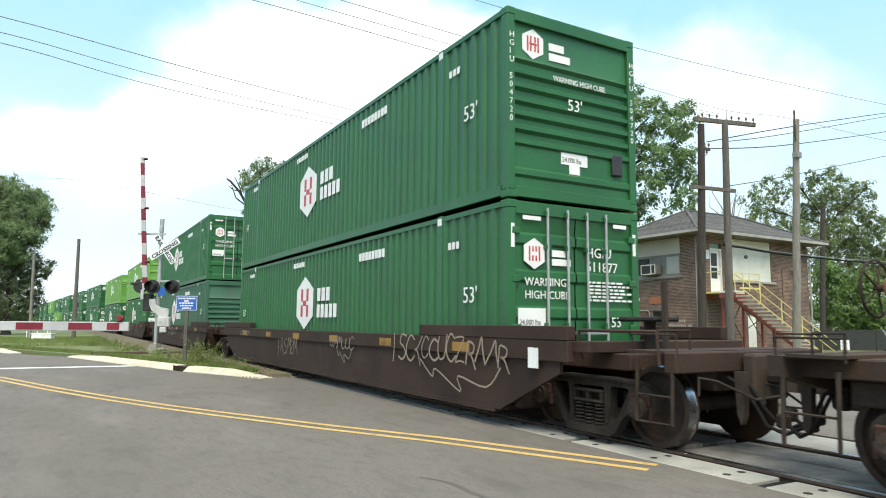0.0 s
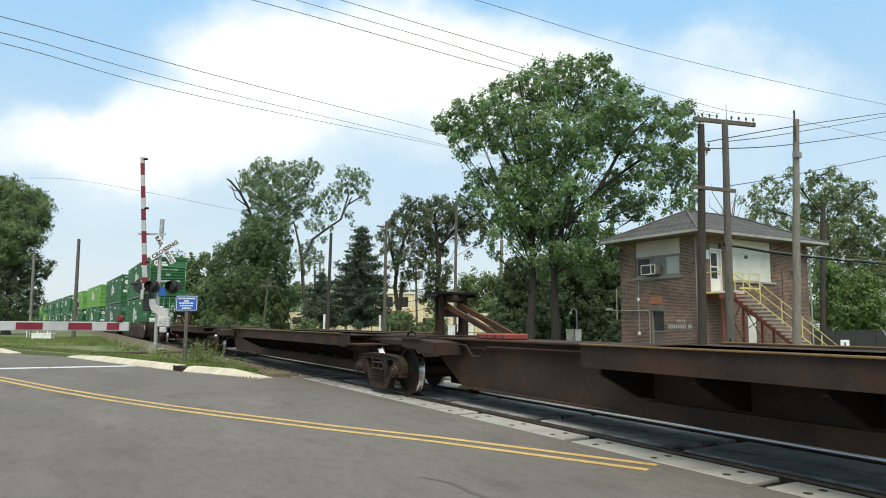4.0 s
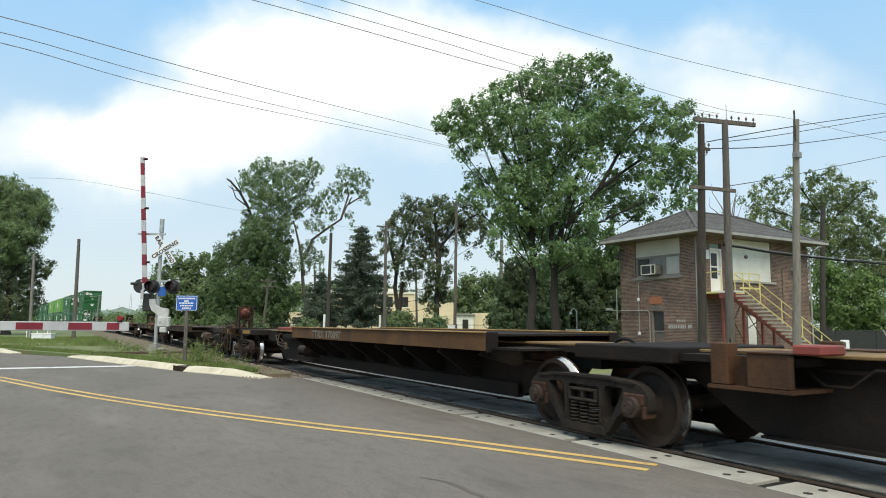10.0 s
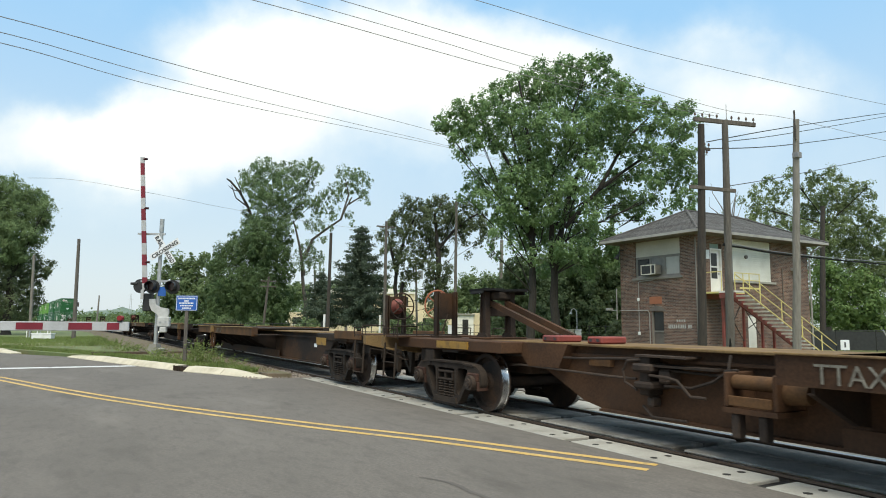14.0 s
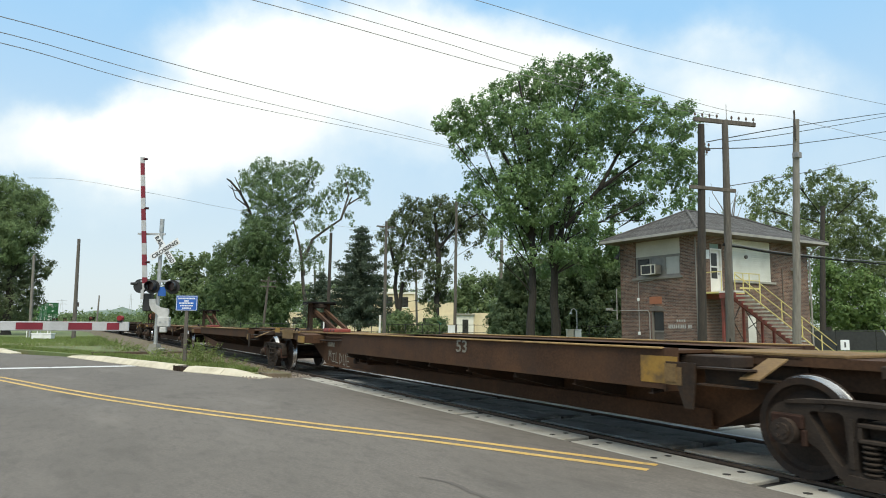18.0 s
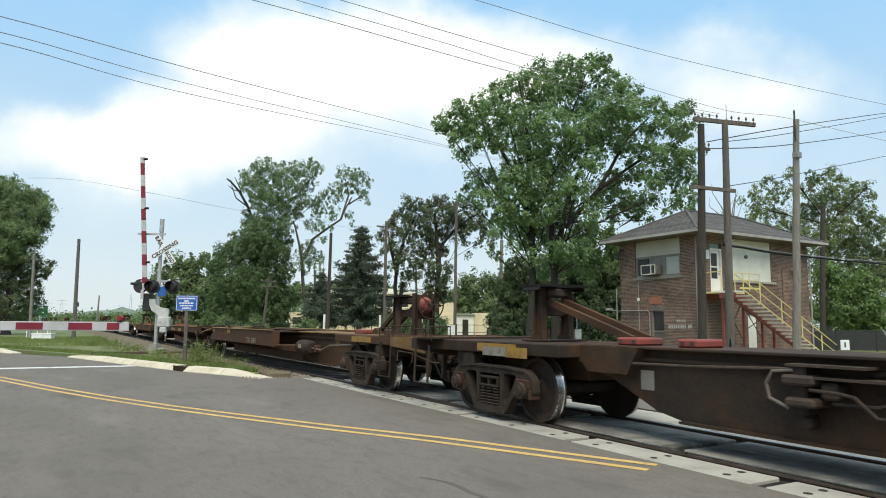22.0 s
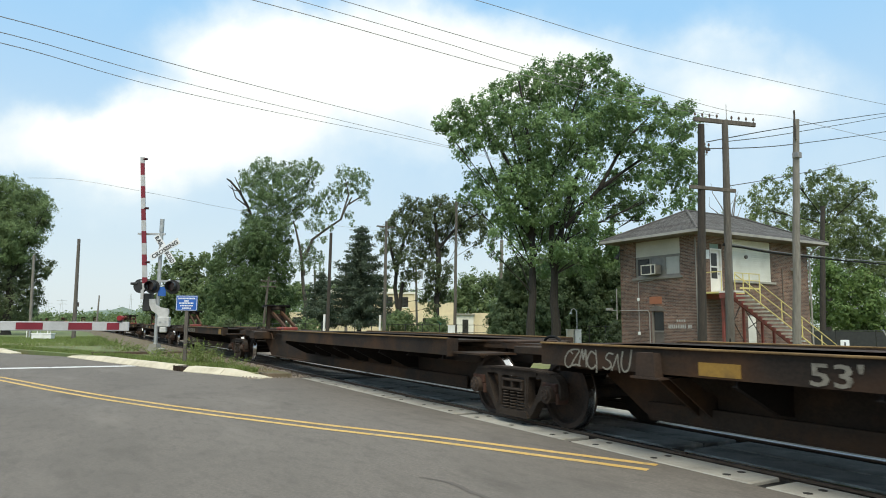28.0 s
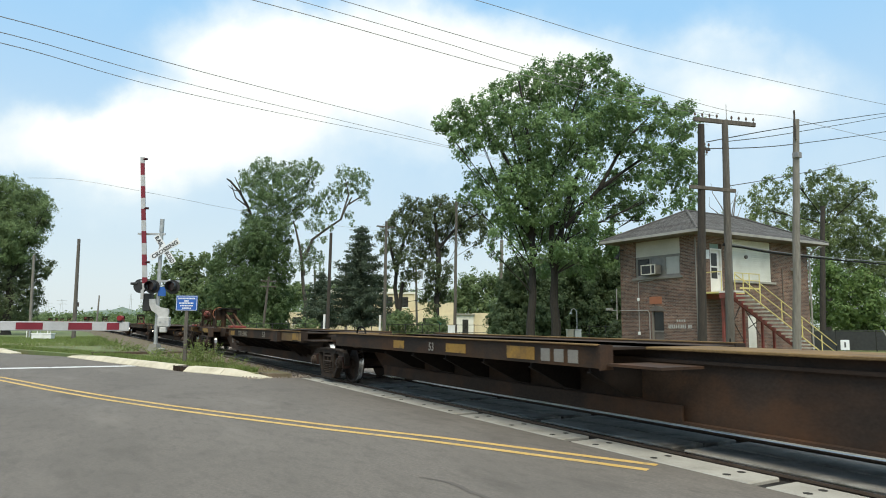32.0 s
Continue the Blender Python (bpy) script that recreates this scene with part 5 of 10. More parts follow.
# poles of the background
for base, tip, r, m, lab in (
        ((-52.9, 19.4, -0.14), (-51.88, 19.13, 8.82), 0.16, "pole_dark", "dark wooden pole behind the track"),
        ((-55.1, 25.6, -0.14), (-54.01, 25.14, 10.55), 0.17, "pole_grey", "brown wooden pole with a crossarm"),
        ((-53.7, 32.2, -0.14), (-52.36, 31.53, 12.79), 0.16, "pole_grey", "brown wooden pole beside the trees"),
        ((-80.4, 31.99, -0.14), (-79.65, 31.56, 8.13), 0.2, "pole_pale", "pale grey wooden pole in front of the pine"),
        ((-87.2, 30.29, -0.14), (-86.48, 29.7, 8.49), 0.2, "pole_pale", "pale grey wooden pole beside the cream building"),
        ((-71.4, 37.54, -0.14), (-70.66, 36.87, 9.15), 0.15, "pole_pale", "pale pole with two transformer cans"),
        ((-48.17, 33.46, -0.14), (-47.33, 33.13, 8.7), 0.19, "pole_pale", "pale leaning wooden pole beside the big tree"),
        ((-75.6, 20.05, -0.14), (-74.72, 20.31, 6.51), 0.16, "pole_wood", "leaning wooden pole with two short crossarms"),
        ((-26.6, 45.1, -0.14), (-25.65, 44.41, 9.52), 0.2, "pole_dark", "dark wooden pole in front of the trees"),
        ((-56.2, 1.05, -0.14), (-55.5, 0.95, 7.4), 0.15, "pole_grey", "brown wooden pole on the grass verge"),
        ((-62.6, -1.9, -0.14), (-61.9, -2.0, 6.6), 0.13, "pole_pale", "wooden pole half hidden by the tree"),
        ((-104, 4.6, -0.14), (-103.4, 4.7, 4.9), 0.13, "pole_pale", "pale slanting pole beside the track")):
    q = pole(base, tip, r, r * 0.72, M[m], lab)
    t = [tip[i] - base[i] for i in range(3)]
    if "crossarm" in lab:
        for dz in (0.5, 1.1)[:2 if "two" in lab else 1]:
            part("crossarm", box(bmesh.new(), t[0] * 0.93 - 0.06, t[0] * 0.93 + 0.06, t[1] - 0.9, t[1] + 0.9, t[2] - dz - 0.06, t[2] - dz + 0.06), M["pole_wood"], q)
    if "transformer" in lab:
        part("crossarm", box(bmesh.new(), t[0] * 0.97 - 0.06, t[0] * 0.97 + 0.06, t[1] - 1.3, t[1] + 1.3, t[2] - 0.16, t[2] - 0.04), M["pole_wood"], q)
        for dy in (-0.75, 0.75):
            part("transformer", cyl(bmesh.new(), (t[0] * 0.8, t[1] + dy, t[2] * 0.74), (t[0] * 0.8, t[1] + dy, t[2] * 0.74 + 1.0), 0.32, 14), M["galvanized"], q, "grey transformer can")
for x, y in ((-53.2, 19.2), (-55.45, 25.3)):
    solid("pole_marker", cyl(bmesh.new(), (x, y, -0.14), (x + 0.1, y, 2.1), 0.1, 8), M["white_paint"], "white plastic guy-wire guard beside a pole", "guy guard")

# ---- crossing signals ----
SX, SY = -29.6, 3.5


def sig(bm):
    """From signal-local metres (x across, -y to the drivers) to the ground plan."""
    bmesh.ops.transform(bm, matrix=pose(SX, SY, 0, 0, 0, 62), verts=bm.verts)
    return bm


signal = thing("crossing_signal", "railway crossing signal on a grey mast with red flashers", "crossing signal")
part("base", sig(prism(bmesh.new(), [(-0.3, -0.14), (0.34, -0.14), (0.3, 0.3), (0.14, 0.34), (0.11, 0.5), (-0.13, 0.5), (-0.22, 0.28)], -0.26, 0.26)), M["concrete"], signal, "weathered grey signal footing")
part("mast", sig(cyl(cyl(bmesh.new(), (0, 0, 0.5), (0, 0, 5.1), 0.075, 12), (0, 0, 5.1), (0, 0, 5.65), 0.09, 12)), M["galvanized"], signal)
part("cross_bracket", sig(box(bmesh.new(), -0.95, 0.15, -0.05, 0.05, 4.98, 5.06)), M["galvanized"], signal)
buck = part("crossbuck", sig(box(bmesh.new(), -0.04, 0.3, -0.15, -0.06, 4.33, 4.41)), M["galvanized"], signal)
for ang, words in ((33.5, ("CROSSING",)), (-55.6, ("RAIL", "ROAD"))):
    m = pose(SX, SY, 0, 0, 0, 62) @ pose(0.235, -0.17 - (0.012 if ang > 0 else 0), 4.37, 0, -ang, 0)
    b = bmesh.new(); box(b, -0.68, 0.68, -0.008, 0.004, -0.125, 0.125); bmesh.ops.transform(b, matrix=m, verts=b.verts)
    blade = part("blade", b, M["sign_white"], buck, "white crossbuck blade with black letters")
    for wd in words:
        me = lettering(wd, 0.225, M["ink"], 1.0, 0.008)
        wide = max(v.co.x for v in me.vertices)
        ob = part("letters", me, None, blade)
        x0, x1 = (-0.6, 0.6) if len(words) == 1 else ((-0.64, -0.17) if wd == "RAIL" else (0.14, 0.65))
        ob.matrix_basis = m @ pose(x0, -0.012, -0.085) @ Matrix.Diagonal(((x1 - x0) / wide, 1, 1, 1))
part("light_bar", sig(box(bmesh.new(), -0.72, 0.85, -0.06, 0.04, 3.02, 3.1)), M["galvanized"], signal)
for x in (-0.2, 0.62):
    fl = part("flasher", sig(cyl(bmesh.new(), (x, -0.14, 2.82), (x, -0.11, 2.82), 0.29, 22)), M["signal_black"], signal, "black flasher disc")
    part("hood", sig(cyl(bmesh.new(), (x, -0.5, 2.84), (x, -0.141, 2.84), 0.2, 18, 0.19, caps=False)), M["signal_black"], fl)
    part("lens", sig(cyl(bmesh.new(), (x, -0.2, 2.83), (x, -0.142, 2.83), 0.16, 18)), M["lens_dark"], fl, "dark red unlit lens")
fl = part("flasher", sig(cyl(bmesh.new(), (-0.72, -0.05, 2.85), (-0.72, 0.0, 2.85), 0.29, 22)), M["signal_black"], signal, "flasher seen from behind")
part("housing", sig(cyl(bmesh.new(), (-0.72, 0.0, 2.85), (-0.72, 0.3, 2.85), 0.17, 14, 0.12)), M["signal_black"], fl)
part("hood", sig(box(bmesh.new(), -1.12, -0.84, -0.1, 0.05, 2.9, 3.0, 0.02)), M["signal_black"], fl)
part("blue_plate", sig(box(bmesh.new(), 0.02, 0.34, -0.1, -0.07, 2.45, 2.82)), M["sign_blue"], signal, "small blue plate on the mast")
part("junction_box", sig(box(bmesh.new(), -0.58, -0.24, -0.1, 0.2, 1.83, 2.55, 0.03)), M["signal_black"], signal)
cw = bmesh.new()
prism(cw, [(-0.27, 2.32), (-0.02, 2.32), (0.02, 2.08), (0.2, 1.98), (0.52, 1.93), (0.55, 1.75), (0.5, 1.56), (0.14, 1.56), (0.1, 1.68), (-0.16, 1.86), (-0.24, 2.05)], -0.22, -0.12)
part("counterweight_arm", sig(cw), M["cast_silver"], signal, "silver gate counterweight arm")
for z0, z1, x0, x1 in ((1.19, 1.6, 0.11, 0.6), (0.96, 1.185, 0.22, 0.48)):
    part("counterweight", sig(box(bmesh.new(), x0, x1, -0.28, -0.06, z0, z1, 0.03)), M["cast_silver"], signal)
for x in (0.24, 0.46):
    part("weight_bolt", sig(cyl(bmesh.new(), (x, -0.3, 1.4), (x, -0.28, 1.4), 0.045, 8)), M["galvanized"], signal)
gate = part("raised_gate_arm", sig(box(bmesh.new(), -0.62, -0.5, -0.24, -0.2, 2.3, 2.7)), M["gate_white"], signal, "red and white gate arm standing upright")
za, zb, xa, xb = 2.7, 8.3, -0.46, -0.88
zs = [2.7, 2.95, 3.2, 3.69, 4.14, 4.61, 5.11, 5.56, 6.04, 6.5, 7.0, 7.47, 7.97, 8.22]
for i, (z0, z1) in enumerate(zip(zs, zs[1:])):
    q0, q1 = xa + (xb - xa) * (z0 - za) / (zb - za), xa + (xb - xa) * (z1 - za) / (zb - za)
    w0, w1 = 0.1 - 0.02 * (z0 - za) / (zb - za), 0.1 - 0.02 * (z1 - za) / (zb - za)
    b = bmesh.new(); prism(b, [(q0 - w0, z0), (q0 + w0, z0), (q1 + w1, z1), (q1 - w1, z1)], -0.24, -0.19)
    part("stripe", sig(b), M["gate_red" if i % 2 else "gate_white"], gate)
for z in (3.82, 6.06, 8.14):
    q = xa + (xb - xa) * (z - za) / (zb - za)
    part("gate_lamp", sig(cyl(cyl(bmesh.new(), (q + 0.09, -0.26, z), (q + 0.23, -0.26, z), 0.05, 10), (q + 0.02, -0.22, z), (q + 0.1, -0.22, z), 0.03, 8)), M["lens_dark"], gate)

# lowered gate arm over the near lane, on its own mast outside the view
garm = thing("lowered_gate", "lowered red and white striped crossing gate arm", "crossing gate")
A, B = Vector((-12.08, 1.01, 1.33)), Vector((-13.85, -2.85, 1.32))
along = (B - A).normalized()
fl_m = Matrix.Translation(A) @ along.to_track_quat("X", "Z").to_matrix().to_4x4()
bm = bmesh.new(); box(bm, 0, 4.25, -0.02, 0.02, -0.074, 0.074, 0.006)
bmesh.ops.transform(bm, matrix=fl_m, verts=bm.verts)
board = part("arm_board", bm, M["gate_white"], garm)
for a, b in ((0.145, 0.34), (0.57, 0.94), (1.335, 1.75), (2.15, 2.55), (2.95, 3.35)):
    for y in (-0.0225, 0.0225):
        bm = bmesh.new(); box(bm, a, b, y - 0.0015, y + 0.0015, -0.056, 0.056)
        bmesh.ops.transform(bm, matrix=fl_m, verts=bm.verts)
        part("stripe", bm, M["gate_red"], board)
lamp = part("lamp_base", (lambda b: (box(b, 0.1, 0.18, -0.03, 0.03, 0.069, 0.1), bmesh.ops.transform(b, matrix=fl_m, verts=b.verts), b)[2])(bmesh.new()), M["signal_black"], garm)
b = bmesh.new(); cyl(b, (0.14, -0.05, 0.135), (0.14, 0.05, 0.135), 0.042, 14); bmesh.ops.transform(b, matrix=fl_m, verts=b.verts)
part("lamp_lens", b, M["lamp_red"], lamp, "lit red lamp on the gate tip")
part("mast", cyl(bmesh.new(), (-13.95, -3.4, 0), (-13.95, -3.4, 3.9), 0.075, 12), M["galvanized"], garm)
part("mechanism", box(bmesh.new(), -14.25, -13.65, -3.75, -3.1, 0.9, 1.7, 0.04), M["galvanized"], garm)

# blue notice on a post
notice = thing("blue_notice", "blue enamelled emergency notice sign on a brown post", "sign", at=pose(-22.6, 3.55, 0, 0, 0, 62))
part("post", box(bmesh.new(), -0.05, 0.05, -0.03, 0.03, -0.14, 2.2), M["pole_wood"], notice)
plate = part("plate", box(bmesh.new(), -0.34, 0.34, -0.05, -0.035, 1.76, 2.24, 0.008), M["sign_blue"], notice)
for x0, x1, z0, z1 in ((-0.325, 0.325, 2.215, 2.228), (-0.325, 0.325, 1.772, 1.785), (-0.325, -0.312, 1.786, 2.214), (0.312, 0.325, 1.786, 2.214)):
    part("border", box(bmesh.new(), x0, x1, -0.054, -0.05, z0, z1), M["sign_white"], plate)
rnd = random.Random(9)
for z, wdt in ((2.15, 0.27), (2.07, 0.08), (2.0, 0.24), (1.92, 0.2), (1.84, 0.13)):
    x = -wdt
    while x < wdt - 0.02:
        k = rnd.uniform(0.025, 0.045)
        part("letter_bar", box(bmesh.new(), x, x + k, -0.054, -0.05, z - 0.022, z + 0.022), M["sign_white"], plate)
        x += k + 0.012

# ---- train ----


def wheel_mesh(bm):
    """One wheel: hub, dished plate, rim with tread and flange; its outer face towards -y."""
    prof = [(0.0, -0.07), (0.11, -0.07), (0.13, -0.055), (0.15, -0.02), (0.34, 0.02), (0.385, -0.01), (0.395, -0.065), (0.455, -0.065), (0.457, -0.06)]
    lathe(bm, prof, n=30)
    prof = [(0.46, 0.045), (0.487, 0.05), (0.487, 0.068), (0.4, 0.07), (0.33, 0.05), (0.13, 0.05), (0.0, 0.06)]
    lathe(bm, prof, n=30)
    return bm


def tread_mesh(bm):
    return lathe(bm, [(0.4575, -0.06), (0.459, -0.056), (0.466, 0.03), (0.476, 0.046)], n=36)


def axle_mesh(bm):
    return cyl(cyl(bm, (0, -0.85, 0), (0, 0.85, 0), 0.085, 14), (0, -1.02, 0), (0, 1.02, 0), 0.06, 12)


def rounded(pts, r, n=3):
    """A closed outline with its corners cut round."""
    out = []
    for i, p in enumerate(pts):
        a, b = Vector(pts[i - 1]), Vector(pts[(i + 1) % len(pts)])
        p = Vector(p)
        u, v = a - p, b - p
        q = min(r, u.length * 0.45, v.length * 0.45)
        s, e = p + u.normalized() * q, p + v.normalized() * q
        for k in range(n + 1):
            t = k / n
            out.append(tuple(s * (1 - t) ** 2 + p * 2 * t * (1 - t) + e * t * t))
    return out


def plate(bm, outline, holes, y0, y1):
    """A thick plate in the x-z plane with holes through it."""
    loops = [outline] + holes
    front, rims = [], []
    for lp in loops:
        vs = [bm.verts.new((x, y0, z)) for x, z in lp]
        rims.append(vs)
        front += [bm.edges.new((vs[i], vs[(i + 1) % len(vs)])) for i in range(len(vs))]
    res = bmesh.ops.triangle_fill(bm, use_beauty=True, use_dissolve=False, edges=front)
    faces = [g for g in res["geom"] if isinstance(g, bmesh.types.BMFace)]
    back = {}
    for vs in rims:
        for v in vs:
            back[v] = bm.verts.new((v.co.x, y1, v.co.z))
        for i in range(len(vs)):
            j = (i + 1) % len(vs)
            bm.faces.new((vs[i], vs[j], back[vs[j]], back[vs[i]]))
    for f in faces:
        bm.faces.new([back[v] for v in reversed(f.verts)])
    bmesh.ops.recalc_face_normals(bm, faces=bm.faces)
    return bm


def sideframe_mesh(bm):
    """Cast side frame seen from -y: a bowed casting with rounded edges, two rounded windows and an open spring seat."""
    half = [(0.45, 0.76), (0.8, 0.745), (1.0, 0.69), (1.09, 0.6), (1.1, 0.42), (1.04, 0.37), (1.02, 0.55), (0.78, 0.56), (0.74, 0.4), (0.68, 0.36), (0.6, 0.32), (0.46, 0.13), (0.38, 0.08)]
    ring_ = rounded(half + [(-x, z) for x, z in reversed(half)], 0.05)
    win = rounded([(0.71, 0.65), (0.385, 0.66), (0.362, 0.28), (0.41, 0.21), (0.515, 0.325)], 0.06, 4)
    mid = rounded([(0.28, 0.64), (-0.28, 0.64), (-0.28, 0.19), (0.28, 0.19)], 0.04)
    loops = [ring_, win, [(-x, z) for x, z in reversed(win)], mid]
    plate(bm, loops[0], loops[1:], -1.06, -0.93)
    rim = [e for e in bm.edges if all(abs(v.co.y + 1.06) < 1e-5 for v in e.verts) and len(e.link_faces) == 2 and e.calc_face_angle(0) > 1.2]
    bmesh.ops.bevel(bm, geom=rim, offset=0.022, segments=2, affect="EDGES", clamp_overlap=True)
    for s in (-1, 1):      # friction-wedge columns and a small round hole's boss
        prism(bm, [(s * 0.3, 0.22), (s * 0.345, 0.22), (s * 0.345, 0.62), (s * 0.3, 0.62)], -1.072, -1.055)
        cyl(bm, (s * 0.56, -1.075, 0.7), (s * 0.56, -1.05, 0.7), 0.02, 8)
    prism(bm, rounded([(-0.9, 0.728), (-0.45, 0.765), (0.45, 0.765), (0.9, 0.728), (0.9, 0.70), (0.45, 0.735), (-0.45, 0.735), (-0.9, 0.70)], 0.01, 1), -1.085, -0.9)
    prism(bm, rounded([(-0.4, 0.075), (0.4, 0.075), (0.36, 0.17), (-0.36, 0.17)], 0.02, 2), -1.095, -0.88)
    for v in bm.verts:
        v.co.x *= 0.968
    return bm


def adapter_mesh(bm):
    box(bm, -0.15, 0.15, -1.1, -0.9, 0.02, 0.15, 0.015)
    for s in (-1, 1):
        box(bm, s * 0.145 - 0.025, s * 0.145 + 0.025, -1.09, -0.9, -0.12, 0.02, 0.008)
    return bm


def springs_mesh(bm):
    for x in (-0.17, 0.0, 0.17):
        for k in range(6):
            ring(bm, (x, -1.02, 0.2 + k * 0.043), 0.066, 0.013, (0, 0, 1), 12, 5)
    return bm


def bolster_mesh(bm):
    for z0, z1 in ((0.44, 0.475), (0.565, 0.6)):
        box(bm, -0.25, 0.25, -1.09, 1.09, z0, z1, 0.008)
    for x in (-0.235, 0.0, 0.235):
        box(bm, x - 0.018, x + 0.018, -1.085, 1.085, 0.475, 0.565)
    box(bm, -0.21, 0.21, -0.98, 0.98, 0.476, 0.564)
    box(bm, -0.3, 0.3, -0.5, 0.5, 0.6, 0.7, 0.02)
    return bm


def bearing_mesh(bm):
    cyl(bm, (0, -1.16, 0), (0, -0.92, 0), 0.115, 14)
    cyl(bm, (0, -1.19, 0), (0, -1.16, 0), 0.075, 10)
    for i in range(3):
        a = 2 * math.pi * i / 3
        cyl(bm, (0.045 * math.cos(a), -1.205, 0.045 * math.sin(a)), (0.045 * math.cos(a), -1.19, 0.045 * math.sin(a)), 0.016, 6)
    return bm


def brake_mesh(bm):
    for s in (-1, 1):
        box(bm, s * 0.34 - 0.04, s * 0.34 + 0.04, -0.95, 0.95, 0.28, 0.4)
        for y in (-0.76, 0.76):
            box(bm, s * 0.4 - 0.05, s * 0.4 + 0.02, y - 0.06, y + 0.06, 0.22, 0.6)
    return bm


AXLE, BASE, LIFT = 0.492, 0.862, 0.034      # axle height, half wheelbase, height of the rail tops over the road
WHEELSETS = []      # (wheelset, train coordinate)


def truck(car, x, car_u, tone="truck", rim="wheel"):
    """A two-axle bogie under a car at x along it."""
    for sgn in (1, -1):
        turn = pose(x, 0, LIFT) if sgn == 1 else pose(x, 0, LIFT, 0, 0, 180)
        sf = part("side_frame", kept("side_frame", sideframe_mesh, M[tone]), None, car)
        sf.matrix_basis = turn
        part("spring_nest", kept("spring_nest", springs_mesh, M[tone]), None, sf)
        for bx in (-BASE, BASE):
            bearing = part("bearing", kept("bearing", bearing_mesh, M["bearing"]), None, sf)
            bearing.matrix_basis = pose(bx, 0, AXLE - LIFT)
            ad = part("bearing_adapter", kept("adapter", adapter_mesh, M["adapter"]), None, sf)
            ad.matrix_basis = pose(bx, 0, AXLE - LIFT)
    bo = part("bolster", kept("bolster", bolster_mesh, M[tone]), None, car)
    bo.matrix_basis = pose(x, 0, LIFT)
    br = part("brake_beam", kept("brake_beam", brake_mesh, M[tone]), None, car)
    br.matrix_basis = pose(x, 0, LIFT)
    for bx in (-BASE, BASE):
        ws = part("wheelset", kept("axle", axle_mesh, M["wheel"]), None, car)
        ws.matrix_basis = pose(x + bx, 0, AXLE)
        for sgn in (1, -1):
            w = part("wheel", kept("wheel", wheel_mesh, M[rim]), None, ws)
            w.matrix_basis = pose(0, -sgn * 0.755, 0) if sgn == 1 else pose(0, 0.755, 0, 0, 0, 180)
            tr = part("wheel_tread", kept("wheel_tread", tread_mesh, M["tread_steel"]), None, ws)
            tr.matrix_basis = w.matrix_basis.copy()
        WHEELSETS.append((ws, x + bx, car_u + x + bx))


CARS = []           # (thing, train coordinate of its middle): keyed in motions()


def coupler(car, x, d):
    """Draft box, shank and knuckle at an outer end, its lifting lever and hanging hoses; d is the way out."""
    bm = bmesh.new()
    box(bm, min(x, x + d * 0.6), max(x, x + d * 0.6), -0.09, 0.09, 0.8, 0.98, 0.02)
    prism(bm, [(x + d * 0.6, -0.1), (x + d * 0.95, -0.22), (x + d * 1.02, -0.05), (x + d * 0.86, 0.02), (x + d * 0.98, 0.2), (x + d * 0.72, 0.24), (x + d * 0.6, 0.1)], 0.74, 1.04, "z")
    part("coupler", bm, M["truck"], car)
    part("striker_casting", box(bmesh.new(), *sorted((x + d * 0.3, x + d * 0.46)), -0.3, 0.3, 0.62, 1.12, 0.03), M["truck"], car)
    for y, z in ((-0.42, 0.27), (-0.3, 0.33)):
        hose = part("air_hose", tube(bmesh.new(), [(x + d * 0.2, y, 0.86), (x + d * 0.42, y - 0.02, 0.78), (x + d * 0.55, y, 0.56), (x + d * 0.62, y + 0.05, z + 0.12), (x + d * 0.78, y + 0.12, z + 0.05), (x + d * 0.98, y + 0.2, z + 0.16)], 0.021, 8), M["cable"], car)
        part("glad_hand", box(bmesh.new(), *sorted((x + d * 0.94, x + d * 1.06)), y + 0.14, y + 0.26, z + 0.1, z + 0.24, 0.02), M["truck"], hose)
    part("hose_bracket", prism(bmesh.new(), [(x + d * 0.44, 0.94), (x + d * 0.56, 0.94), (x + d * 0.54, 0.5), (x + d * 0.5, 0.4), (x + d * 0.46, 0.5)], -0.62, -0.54), M["truck"], car)
    part("lifting_lever", tube(bmesh.new(), [(x + d * 0.5, -1.25, 0.72), (x + d * 0.5, -1.24, 0.9), (x + d * 0.52, -1.0, 0.86), (x + d * 0.6, -0.5, 0.66), (x + d * 0.7, -0.15, 0.7)], 0.013, 6), M["bearing"], car)


